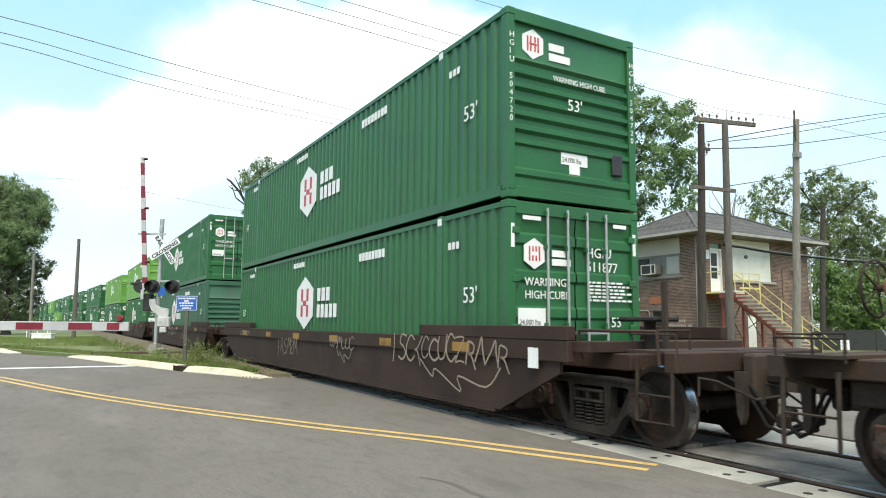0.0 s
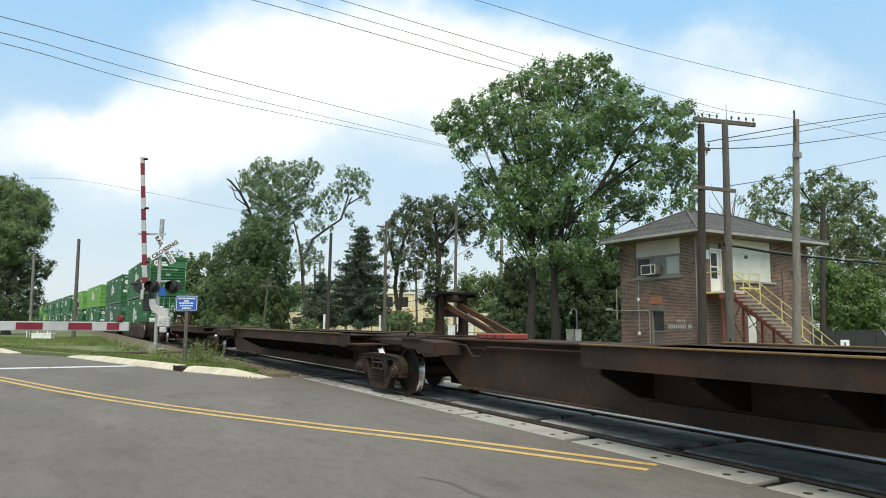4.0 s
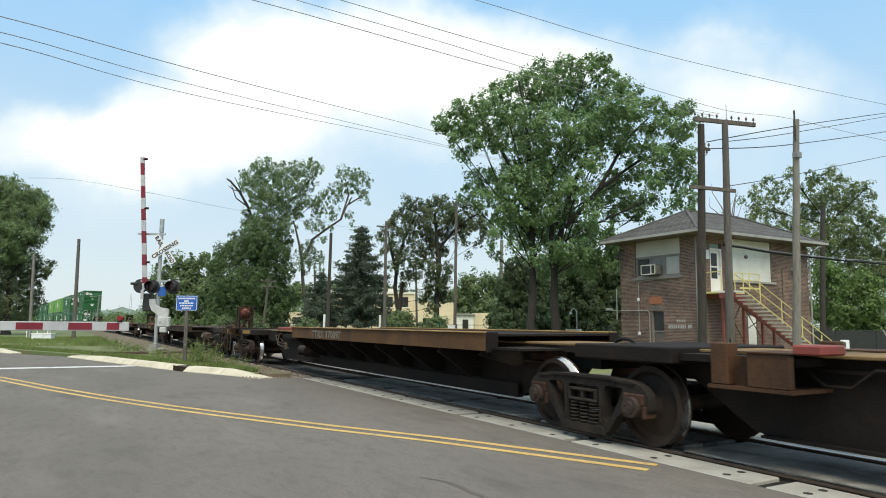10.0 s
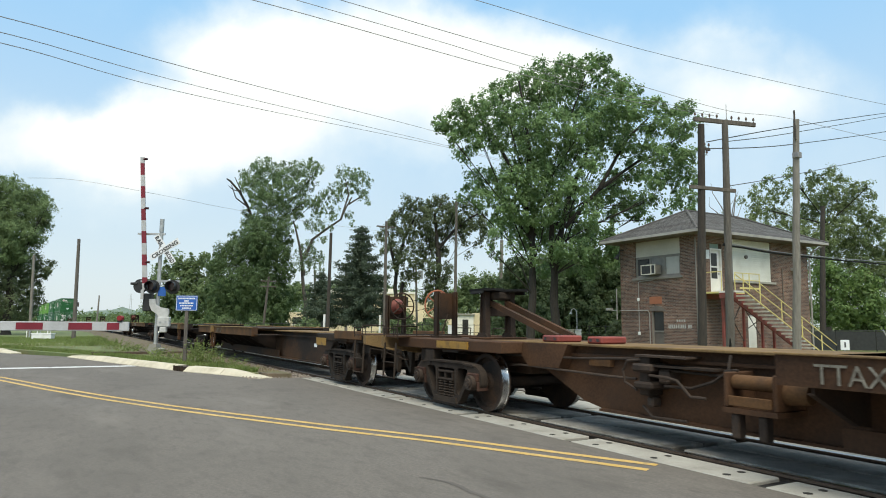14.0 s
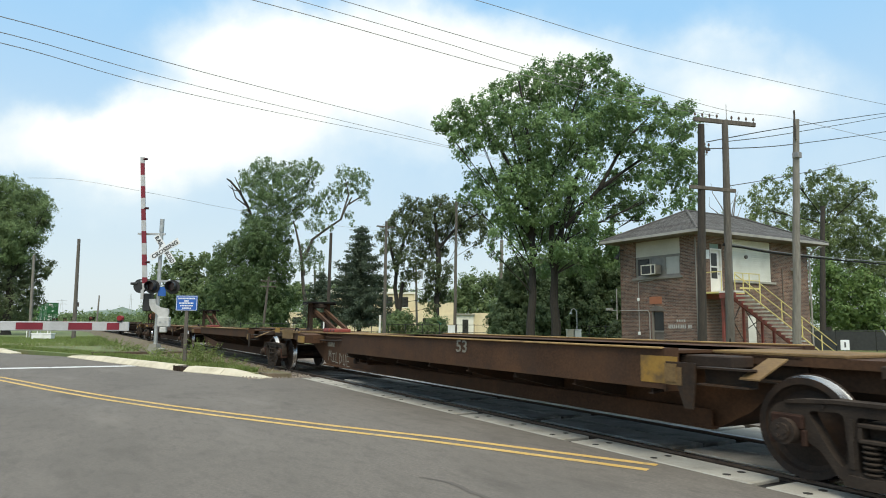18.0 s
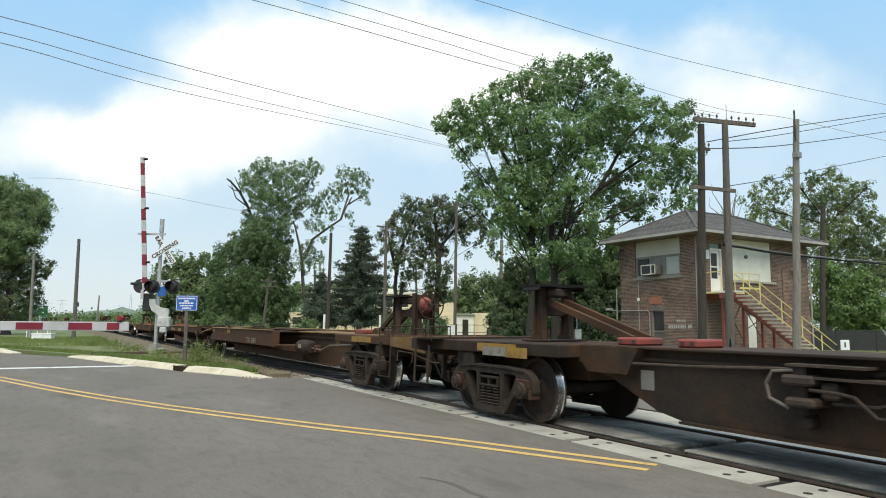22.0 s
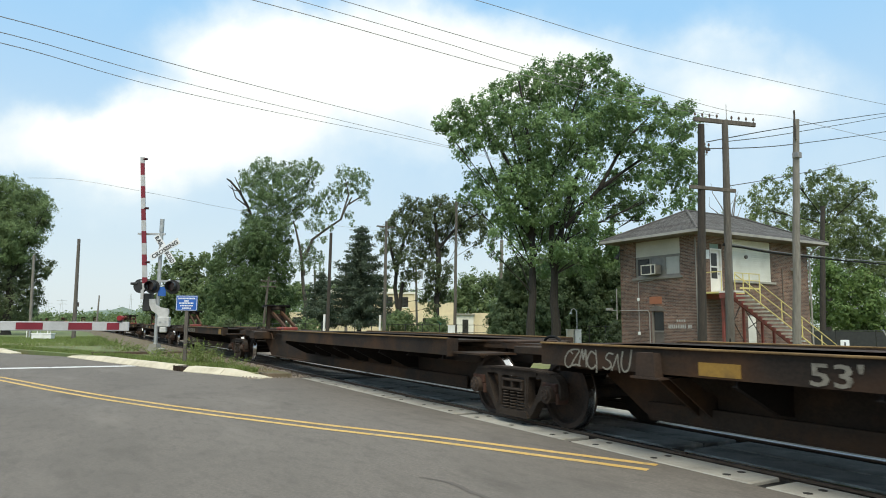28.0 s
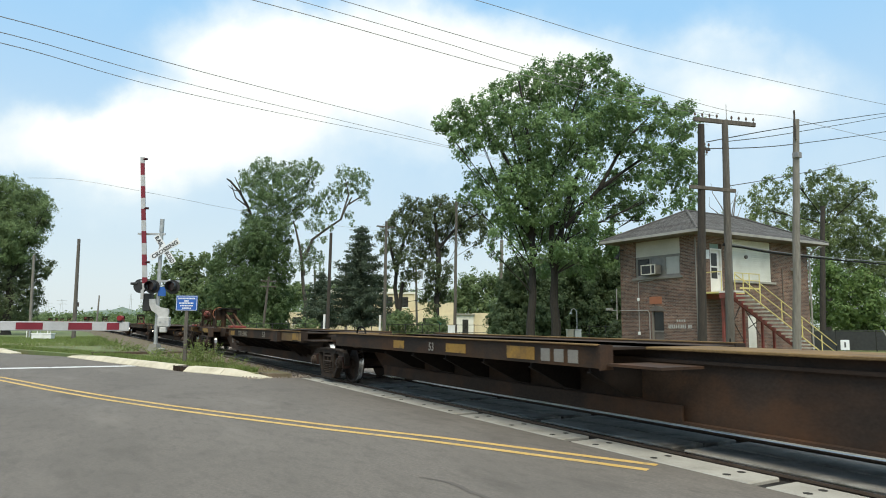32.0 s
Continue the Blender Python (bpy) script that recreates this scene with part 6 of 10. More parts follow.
def hitch(car, x, d, m_post, m_base, inner=False, reach=1.85, base_at=None, base_mat=""):
    """A raised trailer hitch: two tapered posts, a thin dished top plate, a long strut along d to its red base."""
    h = part("hitch", box(bmesh.new(), x - 0.24, x + 0.26, -0.46, 0.46, 1.156, 1.185, 0.008), m_post, car, "raised steel trailer hitch with a flat top plate")
    m_dark = M["car_dark"] if m_post != M["car_rust"] else M["car_brown"]
    for y in (-0.27, 0.27):
        bm = bmesh.new()
        prism(bm, [(x - 0.11, 1.186), (x + 0.09, 1.186), (x + 0.06, 1.98), (x - 0.07, 1.98)], y - 0.012, y + 0.012)
        for x0, x1 in ((-0.11, -0.07), (0.09, 0.06)):
            prism(bm, [(x + x0 - 0.01, 1.186), (x + x0 + 0.01, 1.186), (x + x1 + 0.01, 1.98), (x + x1 - 0.01, 1.98)], y - 0.05, y + 0.05)
        part("post", bm, m_dark, h)
        part("post_foot", prism(bmesh.new(), [(x - 0.19, 1.186), (x + 0.17, 1.186), (x + 0.1, 1.26), (x - 0.12, 1.26)], y - 0.065, y - 0.051), m_dark, h)
        bm = bmesh.new()
        y2 = y * 0.62
        prism(bm, [(x + d * 0.02, 1.74), (x + d * 0.02, 1.84), (x + d * reach, 1.27), (x + d * reach, 1.17)], y2 - 0.035, y2 + 0.035)
        part("strut", bm, m_base, h)
    part("cross_plate", box(bmesh.new(), x - 0.05, x + 0.04, -0.257, 0.257, 1.55, 1.72, 0.01), m_dark, h)
    part("latch_case", box(bmesh.new(), x - 0.13, x + 0.13, -0.2, 0.2, 1.84, 1.985, 0.03), M["truck"], h)
    bm = bmesh.new()
    prism(bm, [(x - 0.42, -0.2), (x - 0.3, -0.42), (x + 0.26, -0.44), (x + 0.4, -0.36), (x + 0.4, -0.16), (x + 0.12, -0.05), (x + 0.12, 0.05), (x + 0.4, 0.16), (x + 0.4, 0.36), (x + 0.26, 0.44), (x - 0.3, 0.42), (x - 0.42, 0.2)], 1.99, 2.03, "z")
    for s in (-1, 1):
        prism(bm, [(s * 0.4, 1.989), (s * 0.44, 1.989), (s * 0.47, 1.945), (s * 0.45, 1.94)], x - 0.2, x + 0.2, "x")
    part("top_plate", bm, M["cable"], h, "black greasy hitch plate")
    spans = (base_at,) if base_at else ((1.55, 1.98), (2.06, 2.45)) if inner else ((1.2, 1.82),) if reach < 1.7 else ((1.78, 2.16), (2.77, 3.07))
    for k, (q0, q1) in enumerate(spans):
        lo, hi = sorted((x + d * q0, x + d * q1))
        base = part("strut_base", box(bmesh.new(), lo, hi, -0.42, 0.05, 1.157, 1.255, 0.02), M[base_mat or ("red_part" if reach > 1.7 else "car_rust")], h, "faded strut base")
        if base_at:
            part("strut_foot", prism(bmesh.new(), [(x + d * (reach + 0.16), 1.158), (x + d * (reach - 0.2), 1.158), (x + d * (reach - 0.12), 1.26), (x + d * reach, 1.3), (x + d * (reach + 0.12), 1.24)], -0.3, 0.3), m_dark, h)
        for xb in (lo + 0.08, hi - 0.08):
            part("bolt_slot", box(bmesh.new(), xb - 0.025, xb + 0.025, -0.4235, -0.4205, 1.185, 1.225), M["ink"], base)


def brake_stand(car, x, d, wheel_mat, case_mat, side=-0.38, z=1.78, r=0.28):
    """Hand brake: two channel posts with a gear case and a spoked wheel that faces outwards; side is its place across the car."""
    st = part("brake_stand", box(bmesh.new(), x - 0.16, x + 0.16, side - 0.24, side + 0.26, 1.15, 1.19), M["car_dark"], car)
    for y in (side - 0.2, side + 0.2):
        part("channel_post", prism(bmesh.new(), [(x - 0.06, y - 0.03), (x + 0.06, y - 0.03), (x + 0.06, y - 0.015), (x - 0.045, y - 0.015), (x - 0.045, y + 0.015), (x + 0.06, y + 0.015), (x + 0.06, y + 0.03), (x - 0.06, y + 0.03)], 1.19, z + 0.24, "z"), M["car_dark"], st)
    part("back_plate", box(bmesh.new(), x - 0.075, x - 0.061, side - 0.22, side + 0.22, z - 0.28, z + 0.22), M["car_dark"], st)
    part("gear_case", cyl(bmesh.new(), (x + d * 0.07, side, z), (x + d * 0.2, side, z), r * 0.6, 16, 0.1), case_mat, st)
    bm = bmesh.new()
    ring(bm, (x + d * 0.32, side, z), r, 0.016, (1, 0, 0), 24, 6)
    for i in range(5):
        a = 2 * math.pi * i / 5
        cyl(bm, (x + d * 0.3, side, z), (x + d * 0.32, side + r * math.cos(a), z + r * math.sin(a)), 0.012, 6)
    cyl(bm, (x + d * 0.24, side, z), (x + d * 0.34, side, z), 0.04, 10)
    part("hand_wheel", bm, wheel_mat, st)
    part("chain", tube(bmesh.new(), [(x + d * 0.05, side + 0.08, z - 0.18), (x + d * 0.1, side - 0.07, 1.1), (x, side - 0.32, 0.55)], 0.014, 6), M["truck"], st)


def steps(car, x):
    """A stirrup step below the sill and grab irons above it, at both corners of an end."""
    for s in (-1, 1):
        st = part("stirrup_step", tube(bmesh.new(), [(x - 0.24, s * 1.28, 1.05), (x - 0.24, s * 1.31, 0.4), (x + 0.24, s * 1.31, 0.4), (x + 0.24, s * 1.28, 1.05)], 0.021, 6), M["truck"], car)
        part("rung", tube(bmesh.new(), [(x - 0.24, s * 1.3, 0.68), (x + 0.24, s * 1.3, 0.68)], 0.012, 6), M["truck"], st)
        bm = bmesh.new()
        tube(bm, [(x - 0.3, s * 1.27, 1.12), (x - 0.3, s * 1.29, 1.32), (x + 0.3, s * 1.29, 1.32), (x + 0.3, s * 1.27, 1.12)], 0.011, 6)
        part("grab_iron", bm, M["truck"], car)
    bm = bmesh.new()
    tube(bm, [(x, -1.22, 1.15), (x, -1.22, 1.36), (x, -0.72, 1.36), (x, -0.72, 1.15)], 0.013, 6)
    part("hand_rail", bm, M["truck"], car)


def brake_gear(car, a, ms, boxed):
    """Control valve, pipes and brake cylinder on the side of the middle beam; a is the leading bogie."""
    k = -0.62 if boxed else 0.0
    valve = part("control_valve", box(bmesh.new(), a + 4.58 + k, a + 4.74 + k, -0.68, -0.425, 0.58, 1.06, 0.02), M["bearing"], car, "grimy brake control valve on the beam")
    for x0, x1, z0, z1, y in ((4.52, 4.84, 0.86, 0.96, -0.74), (4.56, 4.86, 0.66, 0.75, -0.76), (4.62, 4.72, 0.44, 0.57, -0.6), (4.86, 5.02, 0.74, 0.9, -0.66)):
        part("valve_body", box(bmesh.new(), a + x0 + k, a + x1 + k, y, -0.43, z0, z1, 0.025), M["bearing"], valve)
    for x0, x1, z in ((4.55, 5.3, 1.05), (4.78, 5.68, 0.94)):
        part("valve_shelf", box(bmesh.new(), a + x0 + k, a + x1 + k, -0.7, -0.43, z - 0.012, z + 0.012), M["bearing"], valve)
    runs = [[(1.5, -0.6, 0.93), (3.4, -0.6, 0.96), (4.4, -0.6, 1.0), (4.6, -0.6, 1.0)],
            [(4.62, -0.68, 1.0), (4.42, -0.7, 0.98), (4.35, -0.7, 0.86), (4.38, -0.7, 0.72), (4.58, -0.7, 0.64)],
            [(4.8, -0.72, 0.83), (5.1, -0.75, 0.82), (5.22, -0.75, 0.8), (5.4, -0.75, 0.64), (5.6, -0.75, 0.64)],
            [(5.0, -0.7, 0.72), (5.4, -0.72, 0.73), (5.68, -0.72, 0.82), (5.85, -0.7, 0.94), (5.8, -0.58, 1.1)]]
    if boxed:
        runs += [[(1.0 - k, -0.58, 0.77), (1.5 - k, -0.6, 0.8), (3.4 - k, -0.6, 0.76), (3.85 - k, -0.6, 0.76)], [(4.2 - k, -0.6, 0.9), (5.1 - k, -0.62, 0.88), (5.2 - k, -0.7, 0.94), (5.35 - k, -0.7, 0.96)], [(3.95 - k, -0.6, 0.45), (4.1 - k, -0.6, 0.33), (4.6 - k, -0.6, 0.34)]]
    for run in runs:
        part("brake_pipe", tube(bmesh.new(), [(a + x + k, y, z) for x, y, z in run], 0.017, 7), M["pipe" if run is runs[1] and not boxed else "bearing"], valve)
    if boxed:
        case = part("cylinder_case", box(bmesh.new(), a + 5.3, a + 5.9, -0.9, -0.43, 0.55, 0.6), M["car_rust"], car, "rusty bracket round an ochre brake cylinder")
        for x in (5.3, 5.84):
            part("bracket_side", box(bmesh.new(), a + x, a + x + 0.05, -0.88, -0.43, 0.601, 0.95, 0.012), M["car_rust"], case)
        part("brake_cylinder", cyl(bmesh.new(), (a + 5.36, -0.76, 0.85), (a + 5.83, -0.76, 0.85), 0.075, 16), M["sill_tan"], case, "ochre brake cylinder")
        part("front_plate", box(bmesh.new(), a + 5.36, a + 5.83, -0.89, -0.87, 0.62, 0.72, 0.006), M["sill_tan"], case)
        part("piston_housing", cyl(bmesh.new(), (a + 5.9, -0.7, 0.78), (a + 6.12, -0.7, 0.78), 0.12, 16, 0.09), M["sill_tan"], case)
        for x in (5.42, 5.72):
            part("bracket_foot", box(bmesh.new(), a + x - 0.045, a + x + 0.045, -0.88, -0.76, 0.3, 0.549, 0.015), M["bearing"], case)
        part("steel_patch", box(bmesh.new(), a + 2.9, a + 3.3, -0.5, -0.421, 0.87, 0.97), M["sill_tan"], car)
    else:
        bc = part("brake_cylinder", cyl(cyl(bmesh.new(), (a + 5.62, -0.78, 0.67), (a + 6.05, -0.78, 0.67), 0.075, 16), (a + 5.5, -0.78, 0.67), (a + 5.62, -0.78, 0.67), 0.04, 10), M["bearing"], car, "grimy brake cylinder on a steel bracket")
        for x in (5.6, 6.02):
            part("bracket_leg", box(bmesh.new(), a + x, a + x + 0.03, -0.85, -0.43, 0.53, 0.6), ms, bc)
        part("bracket_shelf", box(bmesh.new(), a + 5.52, a + 6.12, -0.86, -0.43, 0.505, 0.53), ms, bc)
        part("steel_patch", box(bmesh.new(), a + 6.3, a + 6.95, -0.475, -0.421, 0.64, 0.76), M["bearing"], car)


UNITS = []          # (unit, train coordinates of its two bogies and its middle)


def spine_unit(u0, u1, tone, deck_tone, ends=(False, False), hitch_at="", words="", word_x=0.0, piping=False, tank=False, platform=(6.4, -1.8), brake="", label="", over=(1.6, 1.6), rise=0.0, drop=0.0, sill_tone="", edge_tone="", gusset=False):
    """One unit of an articulated spine car between two bogies. Its middle is the origin; -x leads."""
    L = u1 - u0
    uc = (u0 + u1) / 2
    us0 = u0 < 10
    car = thing("spine_car", label or "empty brown steel spine car unit for containers", "freight car", "empty spine cars of the train")
    CARS.append((car, uc))
    UNITS.append((car, u0, u1, uc))
    ms, md = M[tone], M[deck_tone]
    m_sill, m_edge = M[sill_tone or tone], M[edge_tone or deck_tone]
    a, b = -L / 2, L / 2
    # the deep middle beam
    hw = 0.42
    bm = bmesh.new()
    nose = [(a + 1.35, 0.82), (a + 1.9, 0.74), (a + 2.7, 0.38), (a + 3.1, 0.3)] if ends[0] else [(a + 1.15, 0.82), (a + 1.9, 0.34), (a + 2.05, 0.3)]
    if "front" in hitch_at and not ends[0]:      # longer noses carry the hitches
        far = 1.0 if tone == "car_rust" else 0.2
        nose = [(a + 1.15, 0.82), (a + 1.25 + far * 0.7, 0.8), (a + 1.95 + far, 0.34), (a + 2.05 + far, 0.3)]
    tail = [(b - 3.0, 0.3), (b - 2.75, 0.38), (b - 1.8, 0.72), (b - 1.35, 0.82)] if ends[1] else [(b - 2.1, 0.3), (b - 1.68, 0.52), (b - 1.42, 0.76), (b - 1.3, 0.82)]
    prof = nose + tail + [(b - 0.35, 0.82), (b - 0.35, 1.12), (a + 0.35, 1.12), (a + 0.35, 0.82)]
    prism(bm, prof, -hw, hw)
    beam = part("spine_beam", bm, ms, car)
    part("top_flange", box(bmesh.new(), a + 0.6, b - 0.6, -0.55, 0.55, 1.12, 1.155, 0.008), md, beam)
    bm = bmesh.new()
    for s in (-1, 1):
        box(bm, nose[-1][0], tail[0][0], s * hw - 0.05 + s * 0.05, s * hw + 0.05 + s * 0.05, 0.285, 0.315)
    part("bottom_flange", bm, ms, beam)
    for s in (-1, 1):
        part("web_rib", box(bmesh.new(), a + 1.5, b - 1.5, s * (hw + 0.03) - 0.03, s * (hw + 0.03) + 0.03, 0.98, 1.02), ms, beam)
    # end structure over the bogies
    for x, outer in ((a, ends[0]), (b, ends[1])):
        d = -1 if x < 0 else 1
        if outer:
            ov = over[0] if d < 0 else over[1]
            lo, hi = sorted((x - d * (1.55 if d < 0 else 1.75), x + d * ov))
            bol = part("body_bolster", box(bmesh.new(), lo, hi, -1.0, 1.0, 0.97, 1.15, 0.015), ms, car)
            for s in (-1, 1):
                part("bolster_edge", box(bmesh.new(), x - d * 0.1 - 0.5, x - d * 0.1 + 0.5, s * 1.01 - 0.02, s * 1.01 + 0.02, 1.0, 1.12), M["car_ochre"] if u0 > 140 or d < 0 and u0 > 80 else ms, bol)
                part("bolster_arm", prism(bmesh.new(), [(s * 0.341, 0.969), (s * 0.99, 0.969), (s * 0.99, 0.935), (s * 0.341, 0.86)], x - 0.26, x + 0.26, "x"), M["car_dark"], bol)
                if d < 0:
                    part("bolster_gusset", prism(bmesh.new(), [(x - d * 1.5, 0.97), (x - d * 1.5, 1.14), (x - d * 2.6, 1.14), (x - d * 2.4, 0.8), (x - d * 1.7, 0.8)], *sorted((s * 0.43, s * 0.62))), ms, bol)
        elif d < 0 and gusset:
            bol = part("body_bolster", box(bmesh.new(), x - 0.2, x + 1.36, -1.02, 1.02, 1.0, 1.18, 0.015), ms, car)
            part("red_block", box(bmesh.new(), x + 2.72, x + 3.0, -0.98, -0.6, 1.157, 1.25, 0.015), M["red_part"], bol, "faded red steel block")
            part("cross_beam", box(bmesh.new(), x + 1.38, x + 2.7, -0.9, 0.9, 1.04, 1.117), ms, bol)
            for s in (-1, 1):
                bk = part("gusset_bracket", box(bmesh.new(), x + 1.86, x + 2.76, *sorted((s * 0.43, s * 1.06)), 0.8, 0.835), M["car_rust"], bol, "rusty gusset bracket")
                part("gusset_post", box(bmesh.new(), x + 1.88, x + 2.08, *sorted((s * 0.86, s * 1.04)), 0.836, 1.25, 0.012), M["car_rust"], bk)
                part("gusset_face", box(bmesh.new(), x + 2.3, x + 2.74, *sorted((s * 0.98, s * 1.05)), 0.836, 1.16, 0.01), M["car_rust"], bk)
                part("gusset_web", box(bmesh.new(), x + 2.081, x + 2.299, *sorted((s * 0.9, s * 0.93)), 0.836, 1.12), M["car_rust"], bk)
                part("gusset_lid", box(bmesh.new(), x + 2.2, x + 2.76, *sorted((s * 0.43, s * 1.07)), 1.161, 1.174), M["car_rust"], bk)
        elif d < 0:
            q0, q1 = (0.92, 1.78) if "front" not in hitch_at else (0.92, 2.98) if tone == "car_rust" else (0.95, 2.27)
            bol = part("body_bolster", prism(bmesh.new(), [(x + q0, 0.96), (x + q0, 1.117), (x + q1 - 0.5, 1.117), (x + q1, 1.08), (x + q1, 0.86), (x + q1 - 0.65, 0.86), (x + q1 - 0.75, 0.94)], -1.02, 1.02), ms, car)
            for s in (-1, 1):
                part("bolster_edge", box(bmesh.new(), x + q0 - 0.02, x + q1 - 0.55, s * 1.03 - 0.03, s * 1.03 + 0.03, 1.118, 1.16), md, bol)
                part("bolster_face", prism(bmesh.new(), [(x + q1 - 0.62, 1.06), (x + q1 - 0.62, 0.88), (x + q1 - 0.04, 0.88), (x + q1 - 0.04, 1.04)], *sorted((s * 1.02, s * 1.035))), md, bol)
        else:
            bol = part("draft_plate", box(bmesh.new(), x - 1.9, x - 0.06, -0.56, 0.56, 1.03, 1.119), ms, car)
            for s in (-1, 1):
                part("side_bearing", box(bmesh.new(), x - 0.1, x + 0.88, *sorted((s * 0.57, s * 0.97)), 0.99, 1.1, 0.01), M["car_dark"], bol)
                part("web_channel", prism(bmesh.new(), [(s * 0.43, 1.115), (s * 0.56, 1.115), (s * 0.56, 1.09), (s * 0.455, 1.08), (s * 0.455, 0.88), (s * 0.56, 0.87), (s * 0.56, 0.845), (s * 0.43, 0.845)], x - 1.85, x - 1.02, "x"), M["car_dark"], bol)
            arch_at, arch = (0.2, 0.27) if u0 > 320 else (-0.03, 0.18)
            part("link_hose", tube(bmesh.new(), [(x + arch_at + arch * math.cos(math.pi * (1 - q / 10)), -0.3, 1.13 + (0.95 * (arch - 0.07) * math.sin(math.pi * q / 10) ** 0.7 if 0 < q < 10 else 0)) for q in range(11)], 0.022, 8), M["cable"], bol)
            part("hose_valve", box(bmesh.new(), x + 0.12, x + 0.22, -0.37, -0.21, 1.121, 1.17, 0.015), M["bearing"], bol)
        if outer:
            part("draft_sill", box(bmesh.new(), *sorted((x - d * 1.4, x + d * (ov - 0.1))), -0.34, 0.34, 0.64, 0.969, 0.015), M["car_dark"], car)
            part("end_sill", prism(bmesh.new(), [(-1.3, 1.16), (1.3, 1.16), (1.3, 0.98), (0.62, 0.84), (-0.62, 0.84), (-1.3, 0.98)], x + d * ov - 0.07, x + d * ov + 0.07, "x"), md, car)
            for y0, y1, z0, z1, e in ((-0.98, -0.5, 0.7, 0.965, 0.75), (-0.85, -0.45, 0.74, 0.965, 1.15), (0.5, 0.95, 0.7, 0.965, 0.9)):
                part("slack_housing", box(bmesh.new(), *sorted((x + d * (e + 0.16), x + d * (e - 0.16))), y0, y1, z0, z1, 0.02), M["truck"], car)
            part("walkway", box(bmesh.new(), min(x + d * (ov - 0.55), x + d * (ov - 0.09)), max(x + d * (ov - 0.55), x + d * (ov - 0.09)), -1.28, 1.28, 1.151, 1.18), ms, car)
            coupler(car, x + d * (ov - 0.35), d)
            steps(car, x + d * (ov - 0.3))
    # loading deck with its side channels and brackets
    # ribs darker than their car: the shade under the deck put into colour
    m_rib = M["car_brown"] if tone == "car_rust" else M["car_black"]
    zt, zb = 1.17 + rise, 0.91 + rise - drop
    p0, p1 = a + platform[0], (b + platform[1] if platform[1] < 0 else a + platform[1])
    part("deck_plate", box(bmesh.new(), p0, p1, -1.3, 1.3, zt - 0.045, zt - 0.015), ms, car)
    for s in (-1, 1):
        y = s * 1.31
        bm = bmesh.new()
        prism(bm, [(y + s * 0.012, zb), (y + s * 0.012, zt), (y - s * 0.09, zt), (y - s * 0.09, zt - 0.014), (y - s * 0.012, zt - 0.014), (y - s * 0.012, zb + 0.02), (y - s * 0.09, zb + 0.02), (y - s * 0.09, zb)], p0, p1, "x")
        sill = part("side_sill", bm, m_sill, car)
        part("deck_edge", box(bmesh.new(), p0 + 0.01, p1 - 0.01, y - 0.05, y + 0.02, zt + 0.001, zt + 0.023, 0.006), m_edge, sill)
        part("lower_plate", box(bmesh.new(), max(p0 + 0.1, nose[-1][0]), min(p1 + 0.5, tail[0][0]), *sorted((s * 0.5, s * 0.53)), 0.318, 0.5), ms, car)
        nbr = 8
        for k in range(nbr):
            x = p0 + 0.3 + (p1 - p0 - 0.5) * k / (nbr - 1)
            deep = a + 2.9 < x < b - 2.9
            toe = 0.56 if deep else 0.78
            bm = bmesh.new()
            prism(bm, [(s * 0.43, zb + 0.019), (s * 1.28, zb + 0.019), (s * 1.28, zb - 0.05), (s * 0.7, toe), (s * 0.43, toe - 0.04 if deep else toe)], x - 0.012, x + 0.012, "x")
            rib = part("outrigger", bm, m_rib, car)
            bm = bmesh.new()
            prism(bm, [(s * 1.3, zb - 0.05), (s * 0.68, toe), (s * 0.66, toe - 0.014), (s * 1.3, zb - 0.066)], x - 0.032, x + 0.032, "x")
            part("outrigger_flange", bm, m_rib, rib)
        part("sill_end_plate", box(bmesh.new(), p1 + 0.001, p1 + 0.025, *sorted((s * 1.12, s * 1.325)), zb - 0.02, zt + 0.012), ms, car)
        if tone == "car_rust" and p1 > b - 2.5:
            fr = part("corner_frame", prism(bmesh.new(), [(p1 + 0.06, 1.05), (p1 + 0.42, 1.05), (p1 + 0.42, 0.9), (p1 + 0.38, 0.6), (p1 + 0.28, 0.6), (p1 + 0.2, 0.82), (p1 + 0.06, 0.84)], *sorted((s * 1.36, s * 1.335))), M["car_dark"], car, "dark corner frame with a tan face")
            part("frame_face", box(bmesh.new(), p1 + 0.055, p1 + 0.2, *sorted((s * 1.375, s * 1.361)), 0.85, 1.03), M["car_tan"], fr)
            for z in (0.84, 1.0):
                part("shelf_flange", box(bmesh.new(), p1 + 0.43, p1 + 0.99, *sorted((s * 1.34, s * 1.2)), z, z + 0.018), M["car_dark"], fr)
            part("shelf_web", box(bmesh.new(), p1 + 0.43, p1 + 0.99, *sorted((s * 1.22, s * 1.2)), 0.859, 0.999), M["car_dark"], fr)
            part("tan_brace", prism(bmesh.new(), [(s * 1.34, 0.925), (s * 1.34, 0.94), (s * 0.9, 1.115), (s * 0.9, 1.1)], p1 + 0.9, p1 + 1.1, "x"), M["car_tan"], fr)
            part("shoulder", box(bmesh.new(), p1 - 0.1, p1 + 0.55, *sorted((s * 0.62, s * 0.96)), 0.99, 1.11, 0.012), M["car_brown"], fr)
        elif p1 + 0.8 < b - 0.6:
            part("end_step", box(bmesh.new(), p1 + 0.051, p1 + 0.85, *sorted((s * 0.56, s * 1.24)), zb + 0.03, zb + 0.06), ms, car, "low steel step plate")
    if words:
        ob = part("marking", lettering(words, 0.24, M["marking"], 0.95), None, car, "worn white stencilled marking")
        ob.matrix_basis = pose(p0 + word_x, -1.336, zb + 0.035)
